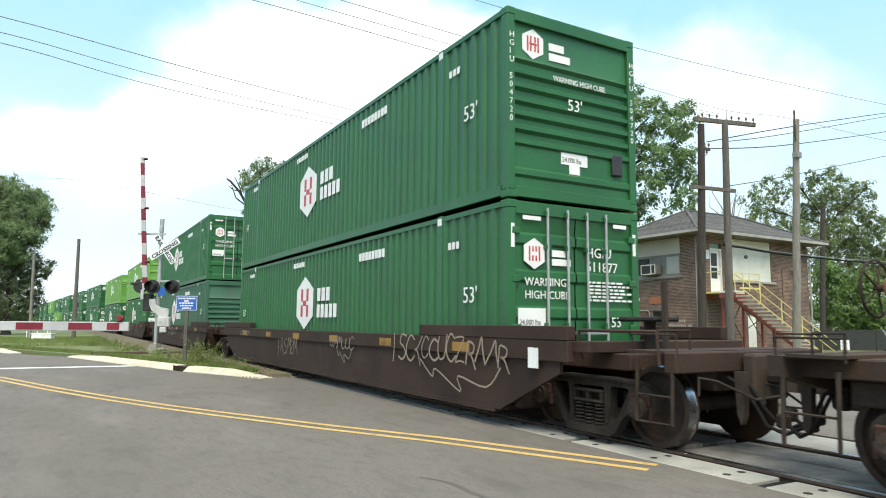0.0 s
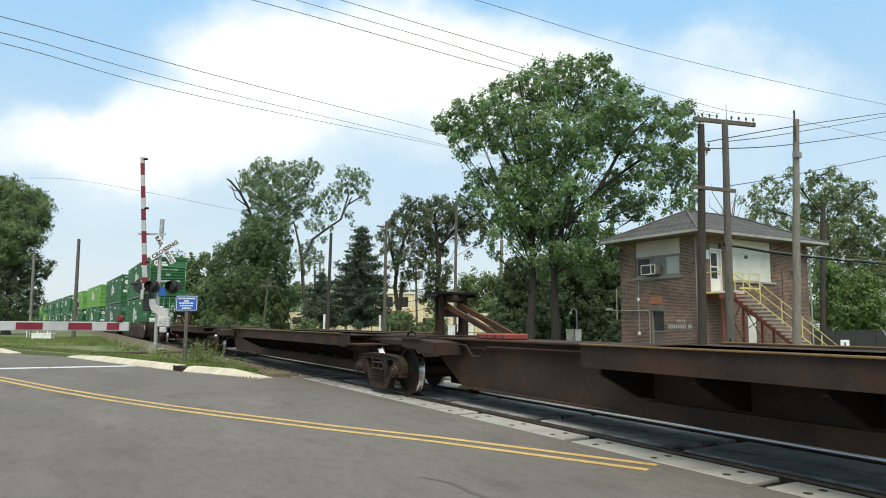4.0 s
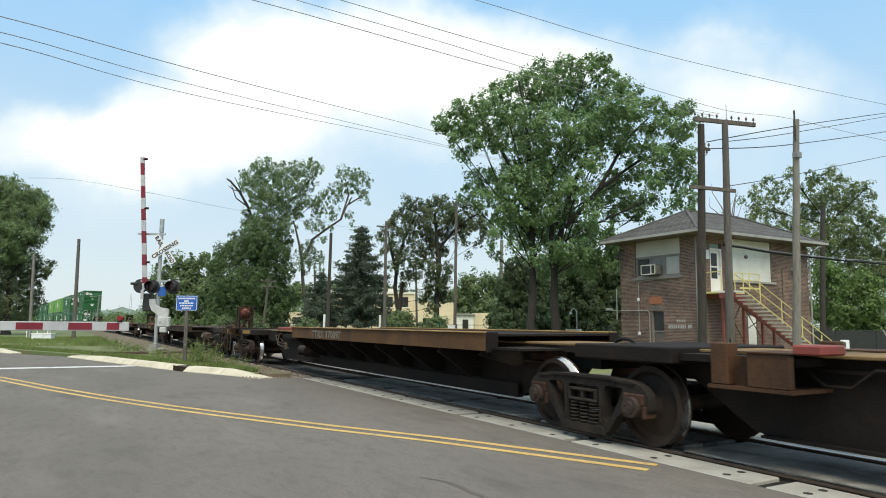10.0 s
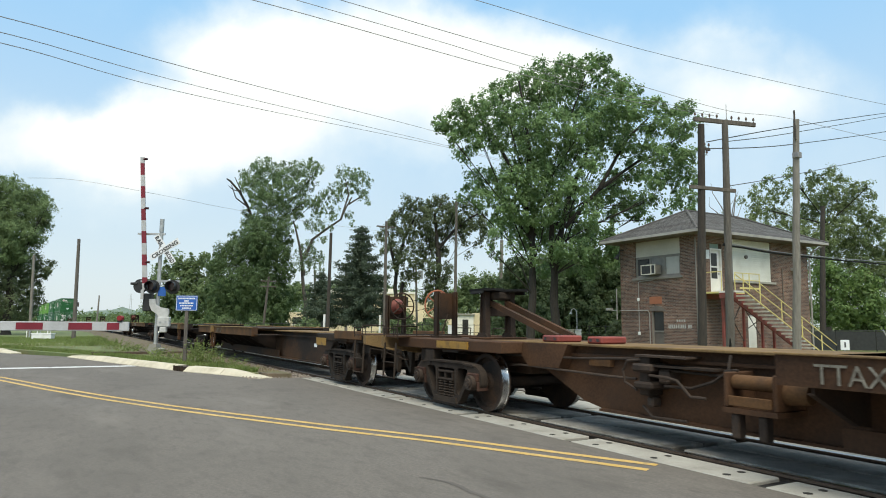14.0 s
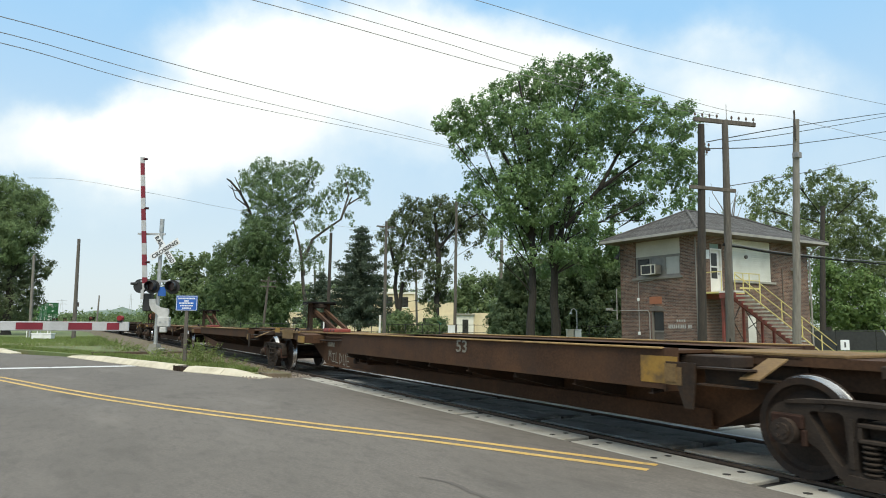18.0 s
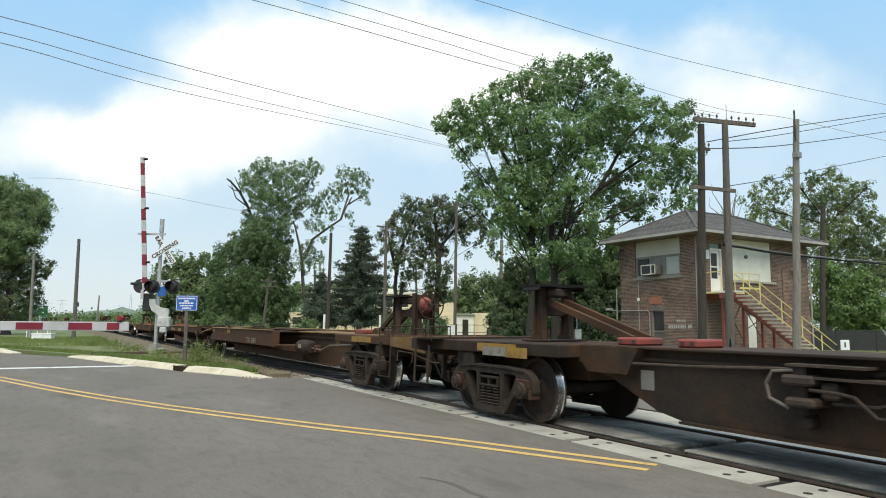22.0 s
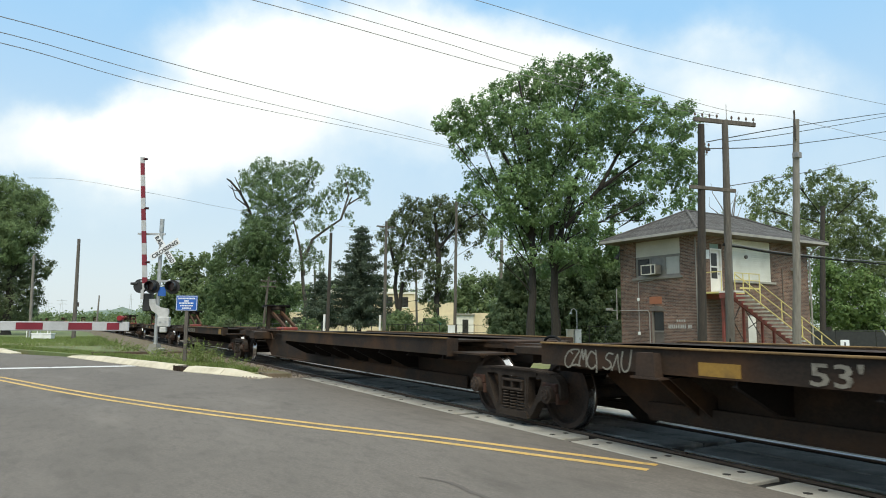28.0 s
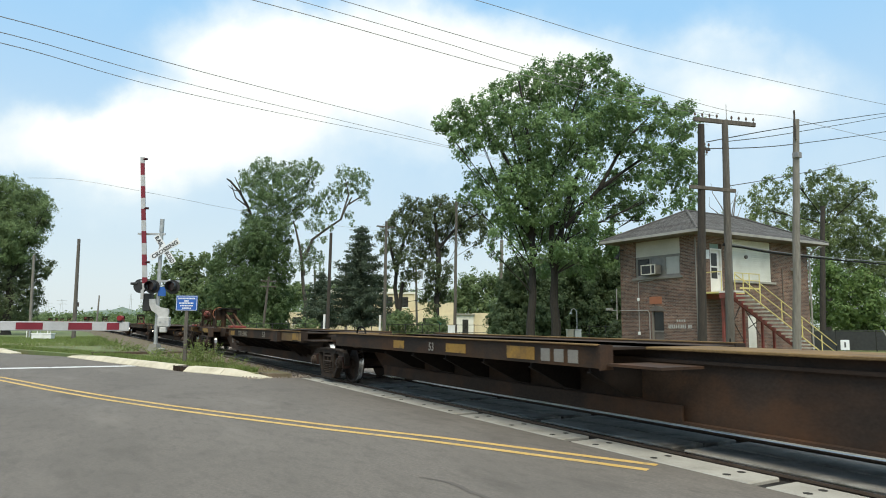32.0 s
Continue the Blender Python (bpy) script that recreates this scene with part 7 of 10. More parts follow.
    if piping and u0 > 100:
        brake_gear(car, a, ms, u0 < 200)
    elif piping:
        bm = bmesh.new()
        tube(bm, [(a + 1.6, -0.5, 1.06), (a + 2.6, -0.52, 1.02), (a + 3.2, -0.75, 1.0), (a + 3.3, -0.8, 0.8), (a + 4.3, -0.8, 0.74)], 0.02, 7)
        tube(bm, [(a + 3.4, -0.7, 1.08), (a + 3.4, -0.9, 1.0), (a + 3.7, -0.9, 0.72), (a + 4.6, -0.85, 0.66)], 0.022, 7)
        tube(bm, [(a + 2.5, -0.5, 0.9), (a + 3.0, -0.62, 0.9), (a + 3.3, -0.62, 0.78)], 0.016, 7)
        part("brake_pipe", bm, M["bearing"], car)
        bc = part("brake_cylinder", cyl(cyl(bmesh.new(), (a + 5.5, -0.76, 0.66), (a + 6.1, -0.76, 0.66), 0.11, 16), (a + 5.3, -0.76, 0.66), (a + 5.5, -0.76, 0.66), 0.05, 10), M["red_part" if us0 else "bearing"], car, "brake cylinder on a steel bracket")
        for x in (a + 5.52, a + 6.06):
            part("bracket_leg", box(bmesh.new(), x, x + 0.03, -0.85, -0.43, 0.5, 0.62), ms, bc)
        part("bracket_shelf", box(bmesh.new(), a + 5.45, a + 6.15, -0.87, -0.43, 0.47, 0.5), ms, bc)
        part("steel_patch", box(bmesh.new(), a + 6.1, a + 6.8, -0.475, -0.421, 0.66, 0.84), M["sill_tan"], car)
        part("valve_plate", box(bmesh.new(), a + 3.3, a + 4.6, -0.66, -0.43, 0.92, 1.04, 0.01), ms, car)
    else:
        for s in (-1, 1):
            bm = bmesh.new()
            tube(bm, [(a + 1.6, s * 0.52, 1.06), (a + 2.5, s * 0.52, 1.04), (a + 2.75, s * 0.54, 0.86), (a + 3.0, s * 0.54, 0.86), (a + 3.2, s * 0.52, 1.03), (p0 + 0.5, s * 0.52, 1.05)], 0.018, 7)
            part("brake_pipe", bm, ms, car)
    if tank:
        bm = bmesh.new()
        r, c = 0.2, (b - 5.75 if u0 > 300 else b - 4.8, -0.68, 0.72)
        cyl(bm, (c[0] - 0.42, c[1], c[2]), (c[0] + 0.42, c[1], c[2]), r, 18)
        cyl(bm, (c[0] - 0.5, c[1], c[2]), (c[0] - 0.42, c[1], c[2]), r * 0.7, 18, r)
        cyl(bm, (c[0] + 0.42, c[1], c[2]), (c[0] + 0.5, c[1], c[2]), r, 18, r * 0.7)
        tk = part("air_reservoir", bm, M["bearing"], car, "rusty cylindrical air reservoir")
        for x in (-0.25, 0.25):
            part("strap", cyl(bmesh.new(), (c[0] + x - 0.025, c[1], c[2]), (c[0] + x + 0.025, c[1], c[2]), r + 0.008, 18), ms, tk)
        part("tank_label", box(bmesh.new(), c[0] - 0.1, c[0] + 0.16, c[1] - r - 0.012, c[1] - r - 0.001, c[2] - 0.02, c[2] + 0.1), M["car_ochre" if u0 > 300 else "marking"], tk)
        part("reservoir_pipe", tube(bmesh.new(), [(c[0] + 0.45, c[1], c[2]), (c[0] + 1.2, c[1], c[2] - 0.03), (c[0] + 1.6, c[1] + 0.1, c[2] + 0.1), (b - 1.2, -0.5, 0.9)], 0.018, 7), M["pipe"], car)
        part("valve_block", box(bmesh.new(), c[0] + 0.7, c[0] + 0.86, c[1] - 0.02, c[1] + 0.15, c[2] - 0.12, c[2] + 0.08, 0.02), ms, car)
    if "front" in hitch_at:
        hitch(car, a + ((0.0 if 140 < u0 < 150 else 0.37 if us0 else 0.25) if ends[0] else 1.12), 1, ms, M["car_rust"], not ends[0], 1.62 if us0 else 1.85)
    if "rear" in hitch_at:
        back, reach, span, paint = ((-0.35, 1.0, (0.98, 1.75), "car_brown") if u0 < 80 else (0.15, 1.11, (1.4, 2.08), "red_part") if u0 < 230 else (-0.2, 1.36, (1.73, 2.43), "red_part"))
        hitch(car, b + back, -1, ms, M["car_rust"], False, reach, span, paint)
    if brake:
        x = b + over[1] - 0.45 if brake == "rear" else (a + 0.24 if u0 > 300 else a - 1.59 if us0 else a - 1.2)
        lively = brake == "front" and (u0 > 300 or u0 < 200)
        brake_stand(car, x, 1 if brake == "rear" else -1, M["orange_part" if lively and not us0 else "car_dark"], M["orange_part" if lively else "stair_red" if brake == "rear" else "car_dark"], *((0.85, 1.83, 0.31) if us0 else ()))
    truck(car, a, uc, "truck_dark" if u0 < 10 or 100 < u0 < 145 else "truck")
    if ends[1]:
        truck(car, b, uc, "truck_dark" if u0 < 140 else "truck", rim="wheel")
    return car


# ---- well cars and containers ----
EMB = -0.97
CL, CW, CH = 16.154, 2.59, 2.9


def corrugated(bm, x0, x1, z0, z1, y, s, step, depth):
    """A pressed steel side wall between two posts; s is the outward side."""
    n = max(1, int(round((x1 - x0) / step)))
    st = (x1 - x0) / n
    cols = []
    for i in range(n):
        x = x0 + i * st
        for f, o in ((0.0, 0.0), (0.3, 0.0), (0.42, depth), (0.88, depth)):
            cols.append((x + f * st, o))
    cols.append((x1, 0.0))
    prev = None
    for x, o in cols:
        cur = (bm.verts.new((x, y - s * o, z0)), bm.verts.new((x, y - s * o, z1)))
        if prev:
            bm.faces.new((prev[0], cur[0], cur[1], prev[1]))
        prev = cur
    bmesh.ops.recalc_face_normals(bm, faces=bm.faces)
    return bm


def hexagon(bm, cx, cz, w, h, y0, y1, axis="y"):
    pts = [(cx, cz + h), (cx + w, cz + h * 0.5), (cx + w, cz - h * 0.5), (cx, cz - h), (cx - w, cz - h * 0.5), (cx - w, cz + h * 0.5)]
    return prism(bm, pts, y0, y1, axis)


def end_text(parent, text, size, y, z, mat_="logo_white", out=0.0, squeeze=1.0):
    ob = part("marking", lettering(text, size, M[mat_], squeeze), None, parent)
    ob.matrix_basis = pose(CL / 2 + out, y, z, 0, 0, 90)
    return ob


def container(paint, doors_at_rear, letters=True, label=""):
    """A 53-foot box. Local origin at the middle of its base; +x is the end that faces the crossing."""
    c = thing("container", label, "container", "green containers on the train")
    m = M[paint]
    for sx in (-1, 1):
        for sy in (-1, 1):
            x0, x1 = sorted((sx * CL / 2, sx * (CL / 2 - 0.16)))
            y0, y1 = sorted((sy * CW / 2, sy * (CW / 2 - 0.14)))
            part("corner_post", box(bmesh.new(), x0, x1, y0, y1, 0.12, CH - 0.12, 0.008), m, c)
            for z in (0.0, CH - 0.12):
                part("corner_casting", box(bmesh.new(), *sorted((sx * (CL / 2 + 0.004), sx * (CL / 2 - 0.18))), *sorted((sy * (CW / 2 + 0.004), sy * (CW / 2 - 0.16))), z, z + 0.12, 0.012), m, c)
    ix = (-CL / 2 + 0.16, -CL / 2 + 1.98, CL / 2 - 1.98, CL / 2 - 0.16)
    for sy in (-1, 1):
        bm = bmesh.new()
        for x0, x1 in ((ix[0], ix[1] - 0.09), (ix[1] + 0.09, ix[2] - 0.09), (ix[2] + 0.09, ix[3])):
            corrugated(bm, x0, x1, 0.2, CH - 0.1, sy * (CW / 2 - 0.012), sy, 0.275, 0.036)
        sw = part("side_wall", bm, m, c)
        for x in (ix[1], ix[2]):
            part("stacking_post", box(bmesh.new(), x - 0.09, x + 0.09, *sorted((sy * CW / 2, sy * (CW / 2 - 0.08))), 0.05, CH, 0.006), m, c)
            part("post_cap", box(bmesh.new(), x - 0.07, x + 0.07, *sorted((sy * (CW / 2 + 0.003), sy * (CW / 2 - 0.04))), CH - 0.16, CH - 0.04), M["logo_white"], c)
        part("bottom_rail", box(bmesh.new(), -CL / 2 + 0.182, CL / 2 - 0.182, *sorted((sy * (CW / 2 - 0.002), sy * (CW / 2 - 0.06))), 0.04, 0.2), m, c)
        part("top_rail", box(bmesh.new(), -CL / 2 + 0.182, CL / 2 - 0.182, *sorted((sy * (CW / 2 - 0.002), sy * (CW / 2 - 0.06))), CH - 0.1, CH - 0.02), m, c)
    part("roof", box(bmesh.new(), -CL / 2 + 0.182, CL / 2 - 0.182, -CW / 2 + 0.062, CW / 2 - 0.062, CH - 0.05, CH - 0.022), m, c)
    part("floor", box(bmesh.new(), -CL / 2 + 0.182, CL / 2 - 0.182, -CW / 2 + 0.062, CW / 2 - 0.062, 0.1, 0.16), M["car_dark"], c)
    for sx, doors in ((1, doors_at_rear), (-1, not doors_at_rear)):
        X = sx * CL / 2
        yl = CW / 2 - 0.142
        part("end_header", box(bmesh.new(), *sorted((X, X - sx * 0.12)), -yl, yl, CH - 0.2, CH - 0.01, 0.006), m, c)
        part("end_sill", box(bmesh.new(), *sorted((X, X - sx * 0.12)), -yl, yl, 0.02, 0.18, 0.006), m, c)
        if not doors:
            bm = bmesh.new()
            prof = [(0.05, 0.18), (0.05, 0.32), (0.015, 0.36), (0.015, 0.44), (0.06, 0.48), (0.06, 0.8)]
            k = 0.8
            for i in range(6):
                prof += [(0.02, k + 0.03), (0.02, k + 0.09), (0.075, k + 0.12), (0.075, k + 0.2)]
                k += 0.215
            prof += [(0.03, k + 0.04), (0.06, k + 0.09), (0.06, CH - 0.2)]
            prev = None
            for o, z in prof:
                cur = (bm.verts.new((X - sx * o, -yl, z)), bm.verts.new((X - sx * o, yl, z)))
                if prev:
                    bm.faces.new((prev[0], cur[0], cur[1], prev[1]))
                prev = cur
            bmesh.ops.recalc_face_normals(bm, faces=bm.faces)
            ew = part("end_wall", bm, m, c)
            if sx == 1 and letters:
                part("logo", hexagon(bmesh.new(), -0.78, 2.42, 0.2, 0.24, X - 0.055, X - 0.05, "x"), M["logo_white"], ew, "white hexagon emblem")
                lr = bmesh.new()
                for y, z0, z1 in ((-0.88, 2.3, 2.54), (-0.82, 2.3, 2.4), (-0.82, 2.44, 2.54), (-0.74, 2.3, 2.4), (-0.74, 2.44, 2.54), (-0.68, 2.3, 2.54)):
                    box(lr, X - 0.05, X - 0.047, y - 0.015, y + 0.015, z0, z1)
                box(lr, X - 0.05, X - 0.047, -0.85, -0.71, 2.405, 2.435)
                part("logo_bars", lr, M["logo_red"], ew)
                tb = bmesh.new()
                for j, (z, w) in enumerate(((2.45, 0.3), (2.29, 0.42))):
                    box(tb, X - 0.055, X - 0.05, -0.47, -0.47 + w, z - 0.06, z + 0.06)
                part("name_bars", tb, M["logo_white"], ew, "white bars of lettering")
                end_text(c, "WARNING HIGH CUBE", 0.13, -0.42, 1.9, out=-0.016, squeeze=0.8)
                end_text(c, "53'", 0.26, -0.14, 1.48, out=-0.016)
                part("notice", box(bmesh.new(), X - 0.055, X - 0.05, -0.25, 0.28, 0.62, 0.86), M["logo_white"], ew)
                end_text(c, "24,000 lbs", 0.11, -0.23, 0.66, "ink", -0.048, 0.85)
                part("notice", box(bmesh.new(), X - 0.055, X - 0.05, -0.09, 0.12, 0.48, 0.62), M["logo_white"], ew)
                part("data_box", box(bmesh.new(), X - 0.05, X + 0.005, 0.78, 1.0, 0.55, 0.9, 0.02), M["signal_black"], c)
                for y in (-1.26, 1.18):
                    for j, ch in enumerate("HGIU 504720"):
                        if ch != " ":
                            end_text(c, ch, 0.13, y, 2.42 - 0.128 * j, out=0.004)
        else:
            for s, yy in ((-1, (-yl, -0.012)), (1, (0.012, yl))):
                bm = bmesh.new()
                prof = []
                z = 0.18
                for zz in (0.18, 0.72, 1.26, 1.8, 2.34):
                    prof += [(0.03, zz), (0.03, zz + 0.06), (0.065, zz + 0.1), (0.065, zz + 0.44), (0.03, zz + 0.48)]
                prof = [q for q in prof if q[1] < CH - 0.22] + [(0.03, CH - 0.2)]
                prev = None
                for o, z in prof:
                    cur = (bm.verts.new((X - sx * o, yy[0], z)), bm.verts.new((X - sx * o, yy[1], z)))
                    if prev:
                        bm.faces.new((prev[0], cur[0], cur[1], prev[1]))
                    prev = cur
                bmesh.ops.recalc_face_normals(bm, faces=bm.faces)
                dr = part("door", bm, m, c)
                for f in (0.5, 0.84):
                    y = yy[0] + (yy[1] - yy[0]) * f if s < 0 else yy[1] - (yy[1] - yy[0]) * f
                    part("lock_rod", cyl(bmesh.new(), (X + sx * 0.02, y, 0.08), (X + sx * 0.02, y, CH - 0.08), 0.02, 8), M["galvanized"], dr)
                    for z in (0.1, 1.05, 2.2, 2.7):
                        part("rod_keeper", box(bmesh.new(), *sorted((X - sx * 0.03, X + sx * 0.035)), y - 0.05, y + 0.05, z, z + 0.07), m, dr)
                    part("lock_handle", box(bmesh.new(), *sorted((X, X + sx * 0.03)), min(y, y - s * 0.35), max(y, y - s * 0.35), 0.95, 1.0), M["galvanized"], dr)
                for z in (0.35, 1.0, 1.7, 2.4):
                    yo = yy[0] if s < 0 else yy[1]
                    part("hinge", box(bmesh.new(), *sorted((X - sx * 0.03, X + sx * 0.015)), yo - 0.07, yo + 0.07, z, z + 0.1, 0.01), m, dr)
            if sx == 1 and letters:
                lg = part("logo", hexagon(bmesh.new(), -0.8, 2.13, 0.19, 0.23, X - 0.03, X - 0.024, "x"), M["logo_white"], c, "white hexagon emblem")
                lr = bmesh.new()
                for y, z0, z1 in ((-0.89, 2.02, 2.24), (-0.83, 2.02, 2.1), (-0.83, 2.16, 2.24), (-0.77, 2.02, 2.1), (-0.77, 2.16, 2.24), (-0.71, 2.02, 2.24)):
                    box(lr, X - 0.024, X - 0.02, y - 0.013, y + 0.013, z0, z1)
                part("logo_bars", lr, M["logo_red"], lg)
                tb = bmesh.new()
                for z, w in ((2.15, 0.26), (2.02, 0.36)):
                    box(tb, X - 0.03, X - 0.024, -0.47, -0.47 + w, z - 0.05, z + 0.05)
                part("name_bars", tb, M["logo_white"], c, "white bars of lettering")
                end_text(c, "WARNING", 0.17, -0.98, 1.66, out=-0.028, squeeze=0.95)
                end_text(c, "HIGH CUBE", 0.17, -0.98, 1.47, out=-0.028, squeeze=0.95)
                end_text(c, "HGIU", 0.22, 0.2, 2.13, out=-0.028)
                end_text(c, "511877", 0.22, 0.2, 1.91, out=-0.028)
                part("notice", box(bmesh.new(), X - 0.03, X - 0.024, -1.1, -0.6, 1.06, 1.33), M["logo_white"], c)
                end_text(c, "24,000 lbs", 0.11, -1.08, 1.09, "ink", -0.022, 0.85)
                bl = bmesh.new()
                rr = random.Random(4)
                for j in range(6):
                    y = 0.22
                    while y < 0.95 + 0.2 * (j % 2):
                        w = rr.uniform(0.05, 0.14); box(bl, X - 0.03, X - 0.024, y, y + w, 1.73 - j * 0.055, 1.76 - j * 0.055); y += w + 0.03
                part("data_bars", bl, M["logo_white"], c)
                end_text(c, "53'", 0.22, 0.7, 1.06, out=-0.028)
                rf = bmesh.new()
                for y0, y1, z0, z1 in ((-1.03, -0.7, 2.62, 2.68), (0.75, 1.03, 2.62, 2.68), (-1.24, -1.18, 2.2, 2.55), (1.17, 1.23, 2.2, 2.55)):
                    box(rf, X + 0.001, X + 0.006, y0, y1, z0, z1)
                part("reflector", rf, M["logo_white"], c)
    # emblem and lettering on both long sides
    for sy in (-1, 1):
        y0, y1 = sorted((sy * (CW / 2 - 0.009), sy * (CW / 2 - 0.004)))
        h = part("side_emblem", hexagon(bmesh.new(), EMB, 1.6, 0.66, 0.68, y0, y1), M["logo_white"], c, "large white hexagon emblem")
        cx = EMB
        lr = bmesh.new()
        yb = sorted((sy * (CW / 2 - 0.004), sy * (CW / 2 - 0.001)))
        for dx in (-0.22, 0.22):
            box(lr, cx + dx - 0.08, cx + dx + 0.08, *yb, 1.24, 1.54); box(lr, cx + dx - 0.08, cx + dx + 0.08, *yb, 1.64, 1.96)
        box(lr, cx - 0.13, cx + 0.13, *yb, 1.52, 1.66)
        part("emblem_bars", lr, M["logo_red"], h)
        tb = bmesh.new()
        for z, w, nn in ((1.78, 0.95, 3), (1.38, 1.42, 5)):
            for i in range(nn):
                x = cx + 0.95 + i * w / nn
                box(tb, x, x + w / nn * 0.72, y0, y1, z - 0.16, z + 0.16)
        part("name_bars", tb, M["logo_white"], c, "tall white bars of lettering")
    sd = part("marking", lettering("53'", 0.36, M["logo_white"], 1.0), None, c); sd.matrix_basis = pose(CL / 2 - 1.24, -CW / 2 + 0.008, 1.42)
    sd = part("marking", lettering("53'", 0.3, M["logo_white"], 1.0), None, c); sd.matrix_basis = pose(-CL / 2 + 0.5, -CW / 2 + 0.008, 1.3)
    sb = bmesh.new()
    for x, z, n, w in ((CL / 2 - 1.7, 2.3, 3, 0.09), (-2.0, 2.55, 7, 0.1), (2.6, 2.4, 8, 0.13), (-CL / 2 + 1.3, 2.55, 5, 0.09)):
        for i in range(n):
            box(sb, x + i * (w + 0.035), x + i * (w + 0.035) + w, -CW / 2 + 0.004, -CW / 2 + 0.008, z, z + w * 1.3)
    part("code_bars", sb, M["logo_white"], c)
    return c


def well_car(uc, last=False):
    """A double-stack well car: a deep open well between two end platforms."""
    car = thing("well_car", "dark brown double-stack well car with graffiti along its side", "freight car", "well cars of the train")
    CARS.append((car, uc))
    m = M["well_brown"]
    wl0 = 8.35
    for s in (-1, 1):
        y = s * 1.43
        bm = bmesh.new()
        prism(bm, [(-wl0 - 1.0, 0.82), (-wl0 + 0.3, 0.24), (wl0 - 0.3, 0.24), (wl0 + 1.0, 0.82), (wl0 + 1.0, 0.98), (-wl0 - 1.0, 0.98)], *sorted((y, y - s * 0.05)))
        side = part("side_plate", bm, m, car)
        part("top_chord", box(bmesh.new(), -wl0 - 1.2, wl0 + 1.2, *sorted((y + s * 0.05, y - s * 0.08)), 0.96, 1.22, 0.01), m, side)
        for e in (-1, 1):
            part("chord_cap", box(bmesh.new(), *sorted((e * (wl0 - 2.6), e * (wl0 + 1.2))), *sorted((y + s * 0.055, y - s * 0.085)), 1.222, 1.4, 0.01), m, side)
        part("bottom_chord", box(bmesh.new(), -wl0 + 0.4, wl0 - 0.4, *sorted((y + s * 0.03, y - s * 0.2)), 0.2, 0.26), m, side)
        for x in (-6.4, -3.6, -1.0, 1.7, 4.4, 7.1):
            part("yellow_patch", box(bmesh.new(), x - 0.25, x + 0.25, *sorted((y + s * 0.05, y + s * 0.056)), 1.0, 1.14), M["car_ochre"], side, "small yellow reflective patch")
        rnd = random.Random(int(-uc * 7) + s)
        bm = bmesh.new()
        for j in range(6):
            x = rnd.uniform(-wl0 + 0.6, wl0 - 2.6)
            tag(bm, x, x + rnd.uniform(0.9, 2.0), rnd.uniform(0.6, 0.8), rnd.uniform(0.98, 1.1), 6, 0.028, y + s * 0.058, rnd)
        if last and s < 0:
            bm.free()
            bm = bmesh.new()
            for x0, x1, z0, z1, n, tail in ((4.7, 8.35, 0.82, 1.2, 13, 0.42), (1.5, 2.85, 0.88, 1.12, 6, 0.3), (-2.6, -0.9, 0.6, 1.02, 6, 0.0), (-7.0, -5.8, 0.99, 1.14, 6, 0.0)):
                tag(bm, x0, x1, z0, z1, n, 0.034 if n == 13 else 0.022, y + s * 0.058, rnd, tail)
        part("graffiti", bm, M["graffiti"], side, "tan sprayed graffiti scrawl")
    part("well_floor", box(bmesh.new(), -wl0 + 0.2, wl0 - 0.2, -1.37, 1.37, 0.24, 0.3), m, car)
    for e in (-1, 1):
        xo = 9.9 if (last and e == 1) else 11.2
        part("end_platform", box(bmesh.new(), *sorted((e * wl0, e * (xo + 0.2))), -1.0, 1.0, 0.88, 1.08, 0.015), m, car)
        part("bulkhead", box(bmesh.new(), *sorted((e * (wl0 - 0.05), e * (wl0 + 0.08))), -1.34, 1.34, 0.3, 1.1), m, car)
        part("centre_sill", box(bmesh.new(), *sorted((e * wl0, e * (xo + 0.4))), -0.33, 0.33, 0.66, 0.879), m, car)
        part("cross_beam", box(bmesh.new(), *sorted((e * (wl0 + 1.2), e * (wl0 + 1.5))), -1.4, 1.4, 1.085, 1.22, 0.01), m, car)
    for x in (-wl0 - 2.1, wl0 + 1.9):
        bm = bmesh.new()
        tube(bm, [(x - 0.6, -1.35, 1.0), (x - 0.6, -1.38, 1.35), (x + 0.6, -1.38, 1.35), (x + 0.6, -1.35, 1.0)], 0.022, 6)
        part("platform_rail", bm, m, car)
    if last:
        part("end_sill", box(bmesh.new(), 10.86, 11.02, -1.3, 1.3, 0.92, 1.14, 0.015), m, car)
        part("end_beam", box(bmesh.new(), 9.6, 10.859, -0.5, 0.5, 0.7, 1.1, 0.015), m, car)
        part("walkway", box(bmesh.new(), 10.3, 10.855, -1.28, 1.28, 1.115, 1.145), m, car)
        steps(car, 10.72)
        coupler(car, 10.75, 1)
        part("marker_post", box(bmesh.new(), 10.24, 10.3, -0.62, -0.57, 1.08, 1.93), M["truck"], car)
        part("hose_plate", box(bmesh.new(), 9.6, 10.2, -0.7, -0.25, 1.46, 1.52, 0.02), M["rubber"], car)
        part("plate_stand", box(bmesh.new(), 9.85, 9.95, -0.5, -0.4, 1.09, 1.459), M["truck"], car)
        part("placard", box(bmesh.new(), 8.8, 9.0, -1.5, -1.487, 0.86, 1.12), M["logo_white"], car, "white square placard")
        truck(car, 9.45, uc, "truck_dark")
    truck(car, -11.3, uc, "truck_dark")
    return car


def riding(ob, uc, z):
    CARS.append((ob, uc, z))
    return ob


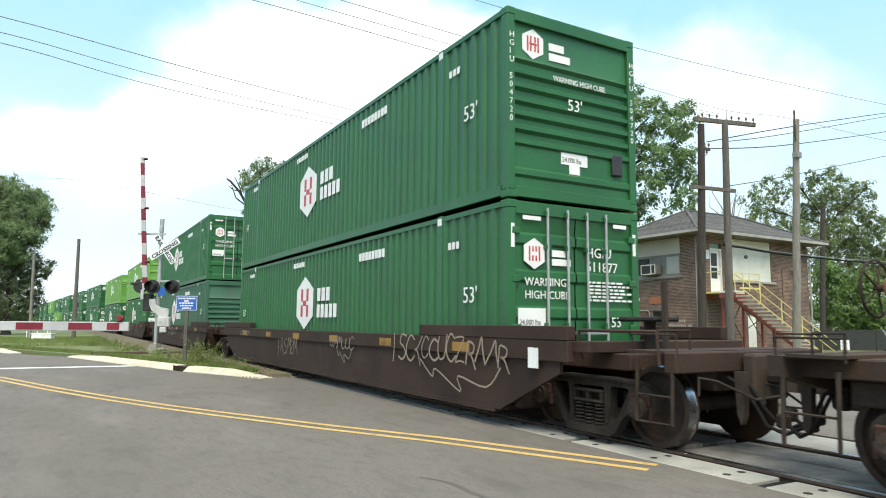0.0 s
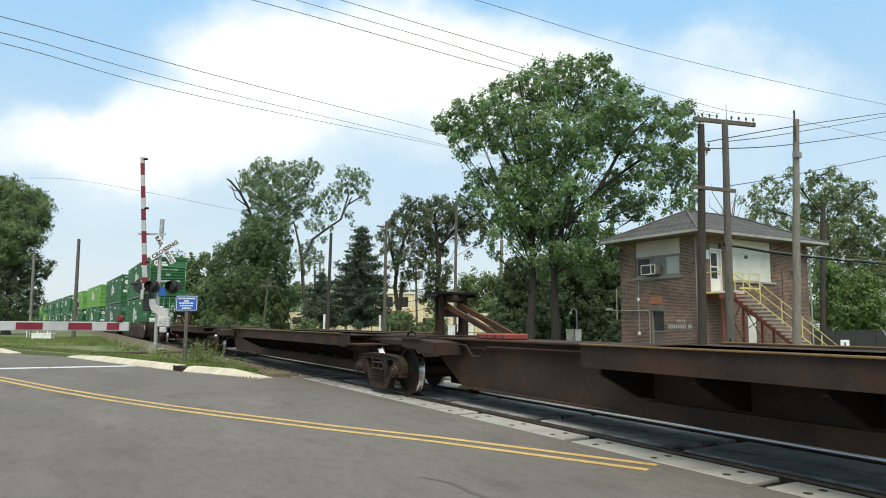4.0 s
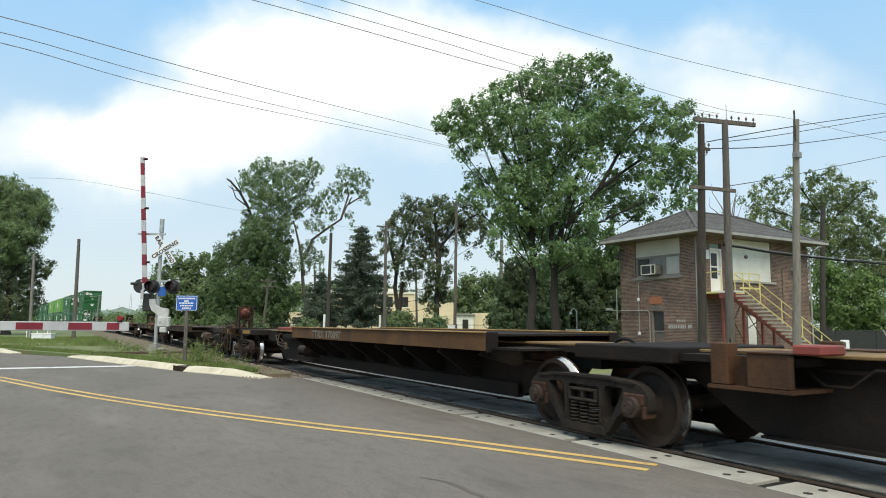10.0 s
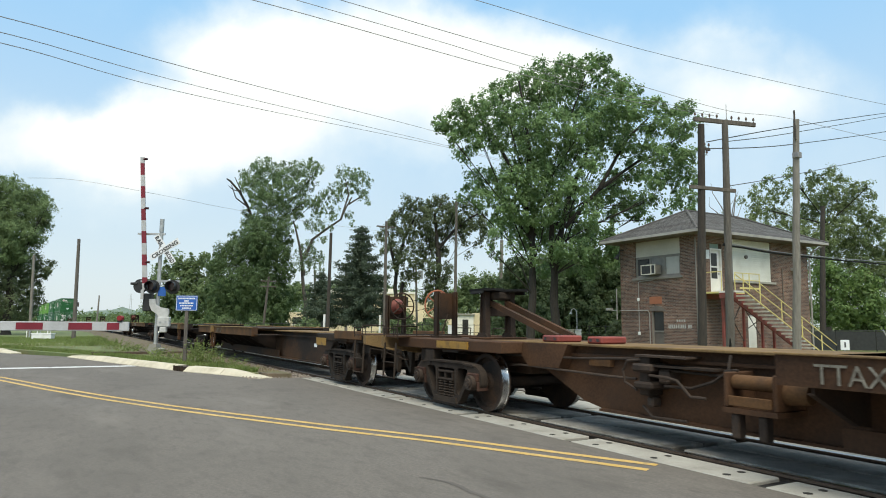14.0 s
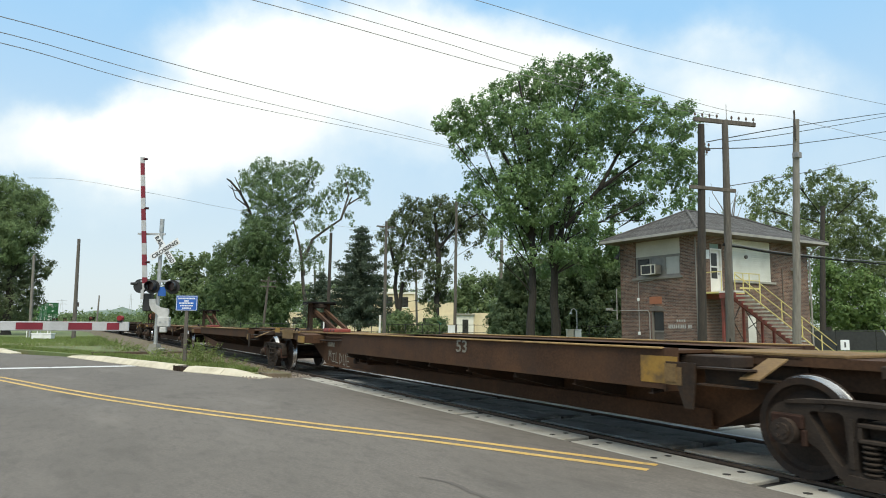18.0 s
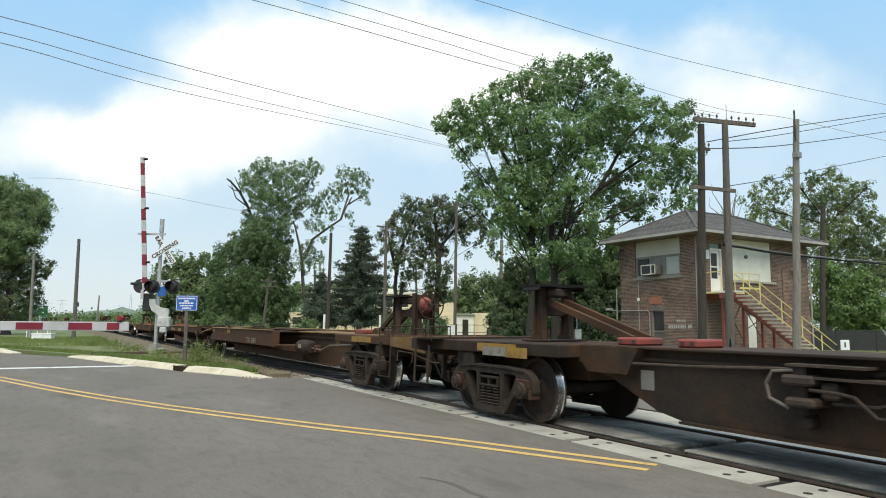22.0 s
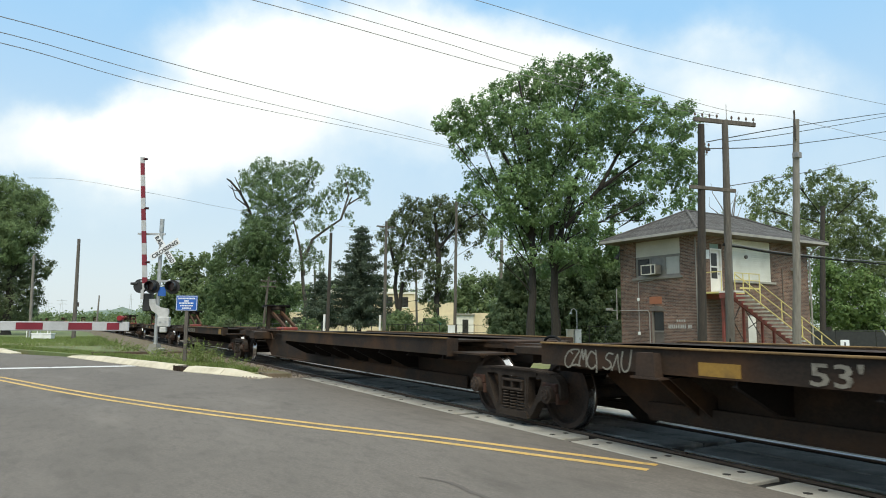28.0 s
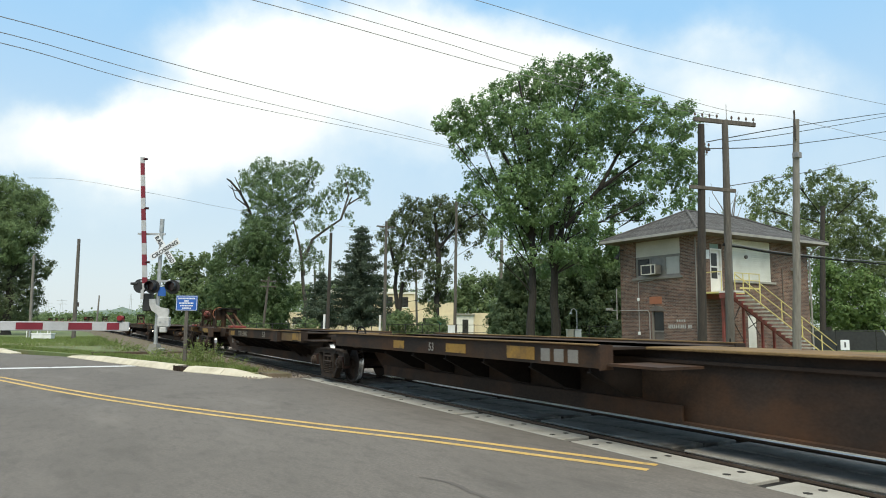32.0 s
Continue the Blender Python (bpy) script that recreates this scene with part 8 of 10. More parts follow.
c_end = container("green", False, label="dark green ribbed container with a white hexagon emblem, stacked on top")
c_door = container("green", True, label="dark green container with closed doors, in the well of a railcar")
l_end = container("green_light", False, False, label="light green container with a white hexagon emblem")
l_door = container("green_light", True, False, label="light green container with closed doors")
u_end = container("green_dull", False, False, label="dull green container stained with dirt, in a well car")
STACK_U, PITCH = -15.79, 22.6
FLOOR = 0.32
well_car(STACK_U, True)
second = None
plan = [(c_door, c_end), (u_end, c_door), (c_door, l_door), (c_end, l_end), (c_door, c_end), (c_end, c_door), (c_door, c_end), (l_end, c_door), (c_door, l_door), (c_end, c_end), (c_door, c_end), (c_door, c_door)]
used = set()
for k, (lo, hi) in enumerate(plan):
    uc = STACK_U - k * PITCH
    if k == 1:
        second = well_car(uc)
    elif k > 1:
        cp = copy_thing(second, Matrix())
        CARS.append((cp, uc))
    for ob, z in ((lo, FLOOR), (hi, FLOOR + CH + 0.03)):
        if ob.name in used:
            ob = copy_thing(ob, Matrix())
        else:
            used.add(ob.name)
        riding(ob, uc, z)

# ---- the empty spine cars, in train order ----
A_ = (-1.98, 14.69, 32.02, 49.6, 66.75, 83.36)
B_ = (87.45, 105.06, 123.67, 141.28)
C_ = (146.26, 163.4, 180.29, 197.83, 215.38, 231.75)
D_ = (236.77, 252.99, 270.12, 287.2, 304.27, 320.65)
E_ = (325.07, 341.28, 358.3, 375.5)


OVER = {id(A_): (1.7, 1.6), id(B_): (1.6, 2.04), id(C_): (2.04, 2.06), id(D_): (2.06, 1.76), id(E_): (1.76, 1.6)}


def rake(us, tone, deck, hitches, words, **more):
    n = len(us) - 1
    for k in range(n):
        opts = dict(platform=(1.0, 10.4) if (k == n - 1 and us is not E_) else (1.15, 9.65) if us is E_ and k else (6.4, -1.8) if us is B_ else (6.4, -2.04) if us is C_ else (6.4, -1.45))
        opts["over"] = OVER[id(us)]
        opts.update(more.get("each", {}))
        opts.update(more.get("u%d" % k, {}))
        h = ("front " if k in hitches else "") + ("rear" if (n in hitches and k == n - 1) else "")
        spine_unit(us[k], us[k + 1], more.get("tones", {}).get(k, tone), deck, ends=(k == 0, k == n - 1 and us is not E_), hitch_at=h, words=words.get(k, ("", 0))[0], word_x=words.get(k, ("", 0))[1],
                   piping=(k == 0), tank=(k == n - 1 and us is not B_), brake="rear" if (k == n - 1 and us is not E_) else ("front" if (k == 0 and us in (A_, C_, E_)) else ""), **opts, label=more.get("label", ""))


rake(A_, "car_brown", "car_brown", {0, 2, 3, 5}, {0: ("53", 5.0)}, label="empty dark brown spine car unit with rust along its deck", each=dict(edge_tone="car_tan"))
RISE = dict(rise=0.11, sill_tone="sill_tan", edge_tone="deck_yellow")
# beams blackened under these raised decks, shade included in the tone
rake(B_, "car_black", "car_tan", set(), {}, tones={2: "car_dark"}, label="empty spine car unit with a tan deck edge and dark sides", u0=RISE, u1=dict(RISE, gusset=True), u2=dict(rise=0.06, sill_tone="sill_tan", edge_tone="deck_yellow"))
rake(C_, "car_rust", "car_tan", {0, 1, 2, 3, 5}, {0: ("TTAX 550691", 0.35), 4: ("TTAX 550691", 5.6)}, label="empty rusty orange-brown spine car unit", each=dict(edge_tone="deck_yellow"), u0=dict(platform=(6.18, -2.04), edge_tone="car_tan"), u2=dict(drop=0.15), u4=dict(drop=0.2, platform=(1.68, 10.4)))
rake(D_, "car_dark", "car_brown", {0, 1, 2, 3, 5}, {0: ("TTAX 554323", 1.15), 2: ("ALL PURPOSE SPINE CAR", 0.9)}, label="empty dark brown spine car unit", each=dict(edge_tone="car_tan"), u0=dict(platform=(6.3, -1.4)))
rake(E_, "car_brown", "car_tan", {0}, {0: ("TTAX 554062", 1.5)}, label="empty spine car unit with ochre deck edges", each=dict(sill_tone="car_dark", edge_tone="car_tan"))

# ---- paint, patches and pedestals along the near side, by train coordinate ----
SILL, BEAM, ENDS = -1.345, -0.495, -1.06


def unit_at(u):
    return next((r for r in UNITS if r[1] - 1.2 <= u < r[2] - 1.2), min(UNITS, key=lambda r: abs(r[3] - u)))


def patch(u0, u1, z0, z1, side, material, name="painted_patch", label=""):
    """A painted or riveted plate on the near side."""
    car, _, _, uc = unit_at((u0 + u1) / 2)
    q = {SILL: -1.3225, BEAM: -0.4205, ENDS: -1.051}.get(side, side)
    return part(name, box(bmesh.new(), u0 - uc, u1 - uc, q - 0.006, q, z0, z1), M[material], car, label)


def word(text, u0, u1, z0, z1, paint="marking"):
    """Stencilled letters that fill a stretch of the sill."""
    car, _, _, uc = unit_at((u0 + u1) / 2)
    me = lettering(text, (z1 - z0) / 0.72, M[paint], 1.0, 0.004)
    w = max(v.co.x for v in me.vertices)
    ob = part("marking", me, None, car, "worn white stencilled marking")
    ob.matrix_basis = pose(u0 - uc, -1.331, z0) @ Matrix.Diagonal(((u1 - u0) / w, 1, 1, 1))


def bars(u0, u1, z0, z1, side, material, n=3):
    """Unreadable lettering: upright bars."""
    if n == 9:
        for z in (z0 + 0.01, z0 + (z1 - z0) * 0.55):
            for k in range(11):
                a = u0 + (u1 - u0) * k / 11
                patch(a, a + (u1 - u0) / 11 * 0.7, z, z + (z1 - z0) * 0.3, side, "sill_tan", "letter_bar")
        return
    for k in range(n):
        a = u0 + (u1 - u0) * k / n
        patch(a, a + (u1 - u0) / n * 0.68, z0, z1, side, material, "letter_bar")


def scrawl(u0, u1, z0, z1, side, material, seed=1):
    """Sprayed loops and zigzags."""
    car, _, _, uc = unit_at((u0 + u1) / 2)
    rnd = random.Random(seed)
    q = {SILL: -1.3245, BEAM: -0.4245}[side]
    n = max(3, int((u1 - u0) / (0.6 * (z1 - z0))))
    bm = tag(bmesh.new(), u0 - uc, u1 - uc, z0, z1, n, 0.02, q, rnd)
    part("graffiti", bm, M[material], car, "pale sprayed graffiti scrawl")


def pedestal(u0, u1, z0, z1, material="car_brown"):
    """A corner-casting pedestal hung on the sill, with its bracket below."""
    car, _, _, uc = unit_at((u0 + u1) / 2)
    a, b = u0 - uc, u1 - uc
    bm = bmesh.new()
    prism(bm, [(a, z0), (b, z0), (b - 0.02, z1 + 0.06), (a + 0.02, z1 + 0.06)], -1.44, -1.323)
    pd = part("corner_pedestal", bm, M[material], car)
    part("foot_plate", box(bmesh.new(), a - 0.06, b + 0.06, -1.46, -1.25, z0 - 0.022, z0 - 0.001), M[material], pd)
    for x, d in ((a + 0.05, 1), (b - 0.05, -1)):
        part("bracket", prism(bmesh.new(), [(-1.3, z0 - 0.023), (-1.18, z0 - 0.023), (-0.43, 0.34), (-0.43, 0.62), (-0.9, z0 - 0.023)], x - 0.012, x + 0.012, "x"), M["car_dark"], pd)


def strap(u, z1):
    """A container hanger below the sill: a bent ochre strap, two legs, a rusty foot and a dark back plate."""
    car, _, _, uc = unit_at(u)
    x = u - uc
    st = part("tie_strap", tube(bmesh.new(), [(x + 0.1, -1.36, z1 - 0.12), (x, -1.37, z1 - 0.22), (x - 0.04, -1.37, z1 - 0.36), (x - 0.02, -1.36, z1 - 0.47), (x + 0.07, -1.35, z1 - 0.54)], 0.024, 6), M["car_ochre"], car, "bent ochre tie strap")
    for q0, q1 in ((0.07, 0.1), (0.27, 0.3)):
        part("hanger_leg", prism(bmesh.new(), [(x + q0, z1 - 0.14), (x + q1, z1 - 0.14), (x + q1 + 0.02, z1 - 0.58), (x + q0 + 0.02, z1 - 0.58)], -1.4, -1.34), M["car_rust"], st)
    for z in (0.2, 0.38):
        part("cross_bar", box(bmesh.new(), x + 0.101, x + 0.27, -1.385, -1.355, z1 - z - 0.04, z1 - z, 0.006), M["car_brown"], st)
    part("hanger_foot", box(bmesh.new(), x + 0.06, x + 0.36, -1.42, -1.28, z1 - 0.76, z1 - 0.582, 0.015), M["car_rust"], st)
    part("back_plate", prism(bmesh.new(), [(x + 0.32, z1 - 0.25), (x + 0.52, z1 - 0.25), (x + 0.5, z1 - 0.5), (x + 0.43, z1 - 0.76), (x + 0.37, z1 - 0.76)], -1.33, -1.29), M["car_dark"], st)


def rust_spot(u0, u1, z0, z1, seed):
    """An uneven patch of bare red primer on the beam."""
    car, _, _, uc = unit_at((u0 + u1) / 2)
    rnd = random.Random(seed)
    pts = []
    for k in range(18):
        a = 2 * math.pi * k / 18
        f = rnd.uniform(0.75, 1.05)
        pts.append(((u0 + u1) / 2 - uc + math.cos(a) * f * (u1 - u0) / 2, (z0 + z1) / 2 + math.sin(a) * f * (z1 - z0) / 2))
    part("primer_spot", prism(bmesh.new(), pts, -0.4235, -0.4205), M["red_part"], car, "patch of bare red primer")


scrawl(58.48, 60.18, 0.91, 1.15, SILL, "graffiti_pale", 0)
patch(60.98, 61.51, 0.92, 1.12, SILL, "car_tan")
patch(61.52, 62.04, 0.95, 1.09, SILL, "car_ochre")
pedestal(63.14, 63.53, 0.84, 1.06)
rust_spot(70.31, 71.32, 0.35, 0.64, 4)
rust_spot(71.9, 72.7, 0.36, 0.68, 5)
pedestal(69.33, 69.91, 0.87, 1.08)
word('TTRX 370097', 95.49, 97.45, 1.055, 1.23)
bars(91.08, 92.89, 0.91, 1.07, BEAM, "car_tan", 9)
patch(90.23, 90.45, 0.56, 0.78, BEAM, "car_tan")
# plain black rectangle behind the stencilled words
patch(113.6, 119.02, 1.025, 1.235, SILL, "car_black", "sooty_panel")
word('TWIN 28 - ALL PURPOSE SPINE CAR', 115.66, 118.85, 1.06, 1.2, "marking_worn")
pedestal(119.22, 119.41, 1.05, 1.24, "car_tan")
strap(119.10, 1.25)
patch(119.49, 119.77, 1.05, 1.21, SILL, "car_tan")
word('28/157', 128.54, 129.54, 1.03, 1.17, "marking_worn")
pedestal(127.89, 128.04, 1.03, 1.17, "car_tan")
strap(127.77, 1.18)
patch(139.64, 140.36, 0.86, 1.04, ENDS, "car_ochre")
patch(139.51, 139.71, 0.79, 0.88, ENDS, "sign_white")
patch(182.77, 183.26, 0.87, 1.04, ENDS, "car_ochre")
patch(183.39, 183.9, 0.78, 0.89, BEAM, "marking")
patch(181.27, 182.29, 0.95, 1.21, ENDS, "car_tan")
patch(180.49, 180.96, 1.11, 1.24, ENDS, "car_ochre")

def raised_beam(u0, u1, z0, z1, near, far_y, material, name, label):
    """A steel beam on an end platform, along the train."""
    car, _, _, uc = unit_at(u0)
    for s in (-1, 1):
        part(name, box(bmesh.new(), u0 - uc, u1 - uc, *sorted((s * near, s * far_y)), z0, z1, 0.015), M[material], car, label)


raised_beam(140.95, 142.55, 1.04, 1.235, 1.075, 1.032, "sill_tan", "end_beam", "worn tan end beam")
raised_beam(215.2, 216.4, 1.181, 1.28, 0.95, 0.72, "car_brown", "joint_cover", "brown steel cover over the joint")
raised_beam(216.36, 216.82, 0.67, 0.92, 1.24, 1.06, "car_rust", "corner_block", "rusty corner block")
brake_gear(UNITS[10][0], C_[2] - UNITS[10][3] + 0.7, M["car_rust"], False)


def sprayed_tag(u0, u1, z0, z1):
    """Crowded sharp-cornered sprayed figures that overlap, with no word to read."""
    car, _, _, uc = unit_at(u0)
    figures = ([(0.1, 0.0), (0.3, 1.1), (1.0, 0.8), (0.5, 0.55), (1.05, 0.35), (0.05, 0.1)], [(0.3, 0.9), (0.0, 0.4), (0.5, 0.1), (1.0, 0.6), (0.5, 1.0), (0.3, 0.8)],
               [(0.1, 0.0), (0.15, 1.0), (0.9, 0.9), (0.3, 0.5), (1.1, -0.1)], [(0.1, -0.1), (0.2, 0.95), (0.95, 0.7), (0.25, 0.45), (0.4, 0.4)], [(0.8, 1.0), (0.0, 0.4), (1.0, 0.45), (0.6, 0.8), (0.75, -0.1)], [(0.0, 0.1), (0.9, -0.15), (0.7, 0.1)])
    bm = bmesh.new()
    w = (u1 - u0) / 6
    for k, g in enumerate(figures):
        zigzag(bm, [(u0 - uc + w * (k + 1.15 * x), z0 + (z1 - z0) * (0.12 + 0.8 * z) - 0.012 * k) for x, z in g], 0.026, -0.4245)
    part("graffiti", bm, M["graffiti_lime"], car, "yellow-green sprayed graffiti figures")


sprayed_tag(273.9, 274.98, 0.31, 0.68)


def sprayed_word(u0, u1, z0, z1):
    """Six sprayed capitals on the beam, sinking towards their end."""
    car, _, _, uc = unit_at(u0)
    glyphs = ([(0, 0), (0.1, 1), (0.45, 0.4), (0.75, 1), (0.9, 0)], [(0.1, 1), (0.9, 1), (0.5, 1), (0.5, 0), (0.1, 0), (0.9, 0)], [(0.15, 1), (0.1, 0), (0.85, 0)], [(0.15, 0), (0.15, 1), (0.8, 0.7), (0.75, 0.25), (0.15, 0)], [(0.1, 1), (0.15, 0.1), (0.7, 0), (0.85, 1)], [(0.85, 1), (0.1, 1), (0.1, 0.5), (0.7, 0.5), (0.1, 0.5), (0.15, 0), (0.9, 0)])
    bm = bmesh.new()
    w = (u1 - u0) / 6
    for k, g in enumerate(glyphs):
        zb = z0 + 0.1 - 0.02 * k
        h = 0.2 if k == 1 else 0.26
        zigzag(bm, [(u0 - uc + w * (k + 0.85 * x), zb + h * z) for x, z in g], 0.03, -0.4245)
    part("graffiti", bm, M["graffiti_pale"], car, "tan sprayed graffiti letters")


sprayed_word(183.48, 185.02, 0.32, 0.71)
word('53', 191.62, 191.95, 0.98, 1.17)
patch(195.48, 195.97, 0.82, 1.1, SILL, "car_ochre")
patch(195.85, 196.05, 0.82, 1.0, -1.36, "car_tan")
bars(205.45, 206.29, 0.94, 1.11, SILL, "marking", 3)
patch(206.41, 206.88, 0.94, 1.07, SILL, "car_ochre")
scrawl(201.15, 204.18, 0.52, 0.72, BEAM, "sill_tan", 27)
patch(208.03, 208.9, 0.92, 1.07, SILL, "car_ochre")
patch(217.11, 217.43, 1.02, 1.13, SILL, "car_ochre")
bars(218.98, 219.61, 0.93, 1.09, SILL, "car_tan", 9)
patch(219.7, 220.16, 1.01, 1.13, SILL, "car_ochre")
patch(228.63, 228.83, 0.86, 1.06, BEAM, "car_tan")
patch(230.31, 230.64, 0.96, 1.1, BEAM, "car_tan")
patch(239.22, 239.43, 0.62, 0.86, BEAM, "frame_grey")
patch(236.57, 237.18, 0.94, 1.07, ENDS, "marking")
patch(237.19, 237.7, 0.93, 1.08, ENDS, "car_ochre")
patch(248.73, 249.23, 0.97, 1.11, SILL, "car_ochre")
patch(250.88, 251.36, 0.94, 1.13, SILL, "car_ochre")
word('53', 247.8, 248.16, 0.96, 1.13)
pedestal(249.27, 249.85, 0.9, 1.10)
patch(247.28, 247.52, 0.96, 1.07, SILL, "car_ochre")
bars(260.37, 261.29, 0.95, 1.13, SILL, "marking", 3)
patch(262.17, 262.64, 0.97, 1.1, SILL, "car_ochre")
word("53'", 263.87, 264.26, 0.93, 1.11)
scrawl(264.4, 264.85, 0.93, 1.13, SILL, "graffiti_pale", 45)
scrawl(305.71, 306.81, 0.91, 1.12, SILL, "graffiti_pale", 46)
pedestal(307.01, 307.28, 0.88, 1.07)
patch(307.73, 308.2, 0.93, 1.06, SILL, "car_ochre")
word("53'", 308.84, 309.29, 0.93, 1.12)
patch(325.11, 326.04, 0.94, 1.08, ENDS, "car_ochre")
patch(326.06, 327.27, 0.77, 1.11, ENDS, "car_rust")
patch(328.08, 328.28, 0.56, 0.76, BEAM, "frame_grey")
patch(331.5, 331.81, 0.93, 1.11, SILL, "sill_tan")
patch(331.82, 332.4, 0.95, 1.1, SILL, "car_ochre")
patch(328.3, 328.74, 0.96, 1.06, BEAM, "car_tan")
patch(337.23, 337.59, 0.96, 1.1, SILL, "car_ochre")
patch(338.22, 339.2, 0.92, 1.13, SILL, "car_tan")
patch(339.21, 339.7, 0.95, 1.13, SILL, "car_ochre")
patch(339.7, 339.93, 0.93, 1.13, SILL, "car_tan")
word('53', 336.14, 336.49, 0.96, 1.13)
pedestal(337.56, 338.15, 0.9, 1.08)
patch(319.04, 319.54, 0.95, 1.08, ENDS, "car_ochre")
patch(319.63, 319.81, 0.97, 1.04, ENDS, "marking")
patch(320.13, 320.43, 0.94, 1.05, ENDS, "car_tan")
word('TTAX 554323', 310.32, 312.7, 0.97, 1.12)
patch(312.93, 313.59, 0.78, 0.94, SILL, "car_ochre")
patch(345.45, 345.88, 0.96, 1.1, SILL, "car_ochre")
patch(347.4, 348.0, 0.96, 1.1, SILL, "car_ochre")
patch(349.1, 349.72, 0.95, 1.12, SILL, "car_ochre")
bars(349.86, 350.66, 0.95, 1.11, SILL, "frame_grey")


def small_number(text, u, z, size, material):
    car, _, _, uc = unit_at(u)
    ob = part("marking", lettering(text, size, M[material], 1.0, 0.004), None, car)
    ob.matrix_basis = pose(u - uc, -1.3315, z)


small_number("53", 346.82, 0.965, 0.19, "frame_grey")


def deck_block(u0, u1):
    """A low red block on the deck of a unit without hitches."""
    car, _, _, uc = unit_at(u0)
    part("deck_stop", box(bmesh.new(), u0 - uc, u1 - uc, -0.42, 0.42, 1.156, 1.26, 0.02), M["red_part"], car, "faded red low deck block")


for e in (14.69, 32.02, 49.6):
    patch(e - 2.14, e - 1.67, 0.93, 1.12, SILL, "car_ochre" if e > 40 else "car_rust")
for e in (270.12, 287.2):
    patch(e - 2.16, e - 1.67, 0.93, 1.14, SILL, "car_ochre")
patch(272.62, 273.06, 0.36, 0.54, BEAM, "car_ochre")
patch(274.64, 275.14, 0.65, 0.72, BEAM, "sill_tan")
deck_block(89.35, 90.35)
deck_block(90.83, 91.66)

# ---- trees and plants ----


def leaf_cloud(name, centres, radii, per, size, material, rng, droop=0.25, flat=0.75, ways=None):
    """Many small leaves on sprays that point along ways from their centres, as one mesh."""
    n = len(centres)
    c = np.repeat(np.asarray(centres), per, axis=0)
    r = np.repeat(np.asarray(radii), per)
    N = n * per
    if ways is None:
        ways = rng.normal(size=(n, 3))
    ways = np.asarray(ways) + rng.normal(0, 0.45, (n, 3))
    ways /= np.linalg.norm(ways, axis=1)[:, None] + 1e-9
    s = rng.uniform(-1.0, 1.0, N)
    p = c + np.repeat(ways, per, axis=0) * (s * r * 1.25)[:, None] + rng.normal(0, 1, (N, 3)) * (r * 0.36 * (1.15 - 0.55 * s))[:, None] * np.array([1, 1, flat])
    nrm = np.repeat(ways, per, axis=0) * 0.6 + np.array([0, 0, 0.25]) + rng.normal(0, 0.65, (N, 3))
    nrm /= np.linalg.norm(nrm, axis=1)[:, None] + 1e-9
    ax = rng.normal(size=(N, 3)); ax[:, 2] -= droop
    ax -= nrm * np.sum(ax * nrm, axis=1)[:, None]
    ax /= np.linalg.norm(ax, axis=1)[:, None] + 1e-9
    q = np.cross(ax, nrm)
    s = size * rng.uniform(0.6, 1.3, N)[:, None]
    v = np.stack([p - ax * s, p + q * s * 0.55, p + ax * s, p - q * s * 0.55], 1).reshape(-1, 3)
    me = bpy.data.meshes.new(name)
    me.vertices.add(4 * N); me.loops.add(4 * N); me.polygons.add(N)
    me.vertices.foreach_set("co", v.astype(np.float32).ravel())
    me.loops.foreach_set("vertex_index", np.arange(4 * N, dtype=np.int32))
    me.polygons.foreach_set("loop_start", np.arange(0, 4 * N, 4, dtype=np.int32))
    me.polygons.foreach_set("loop_total", np.full(N, 4, dtype=np.int32))
    me.update()
    me.materials.append(material)
    return me


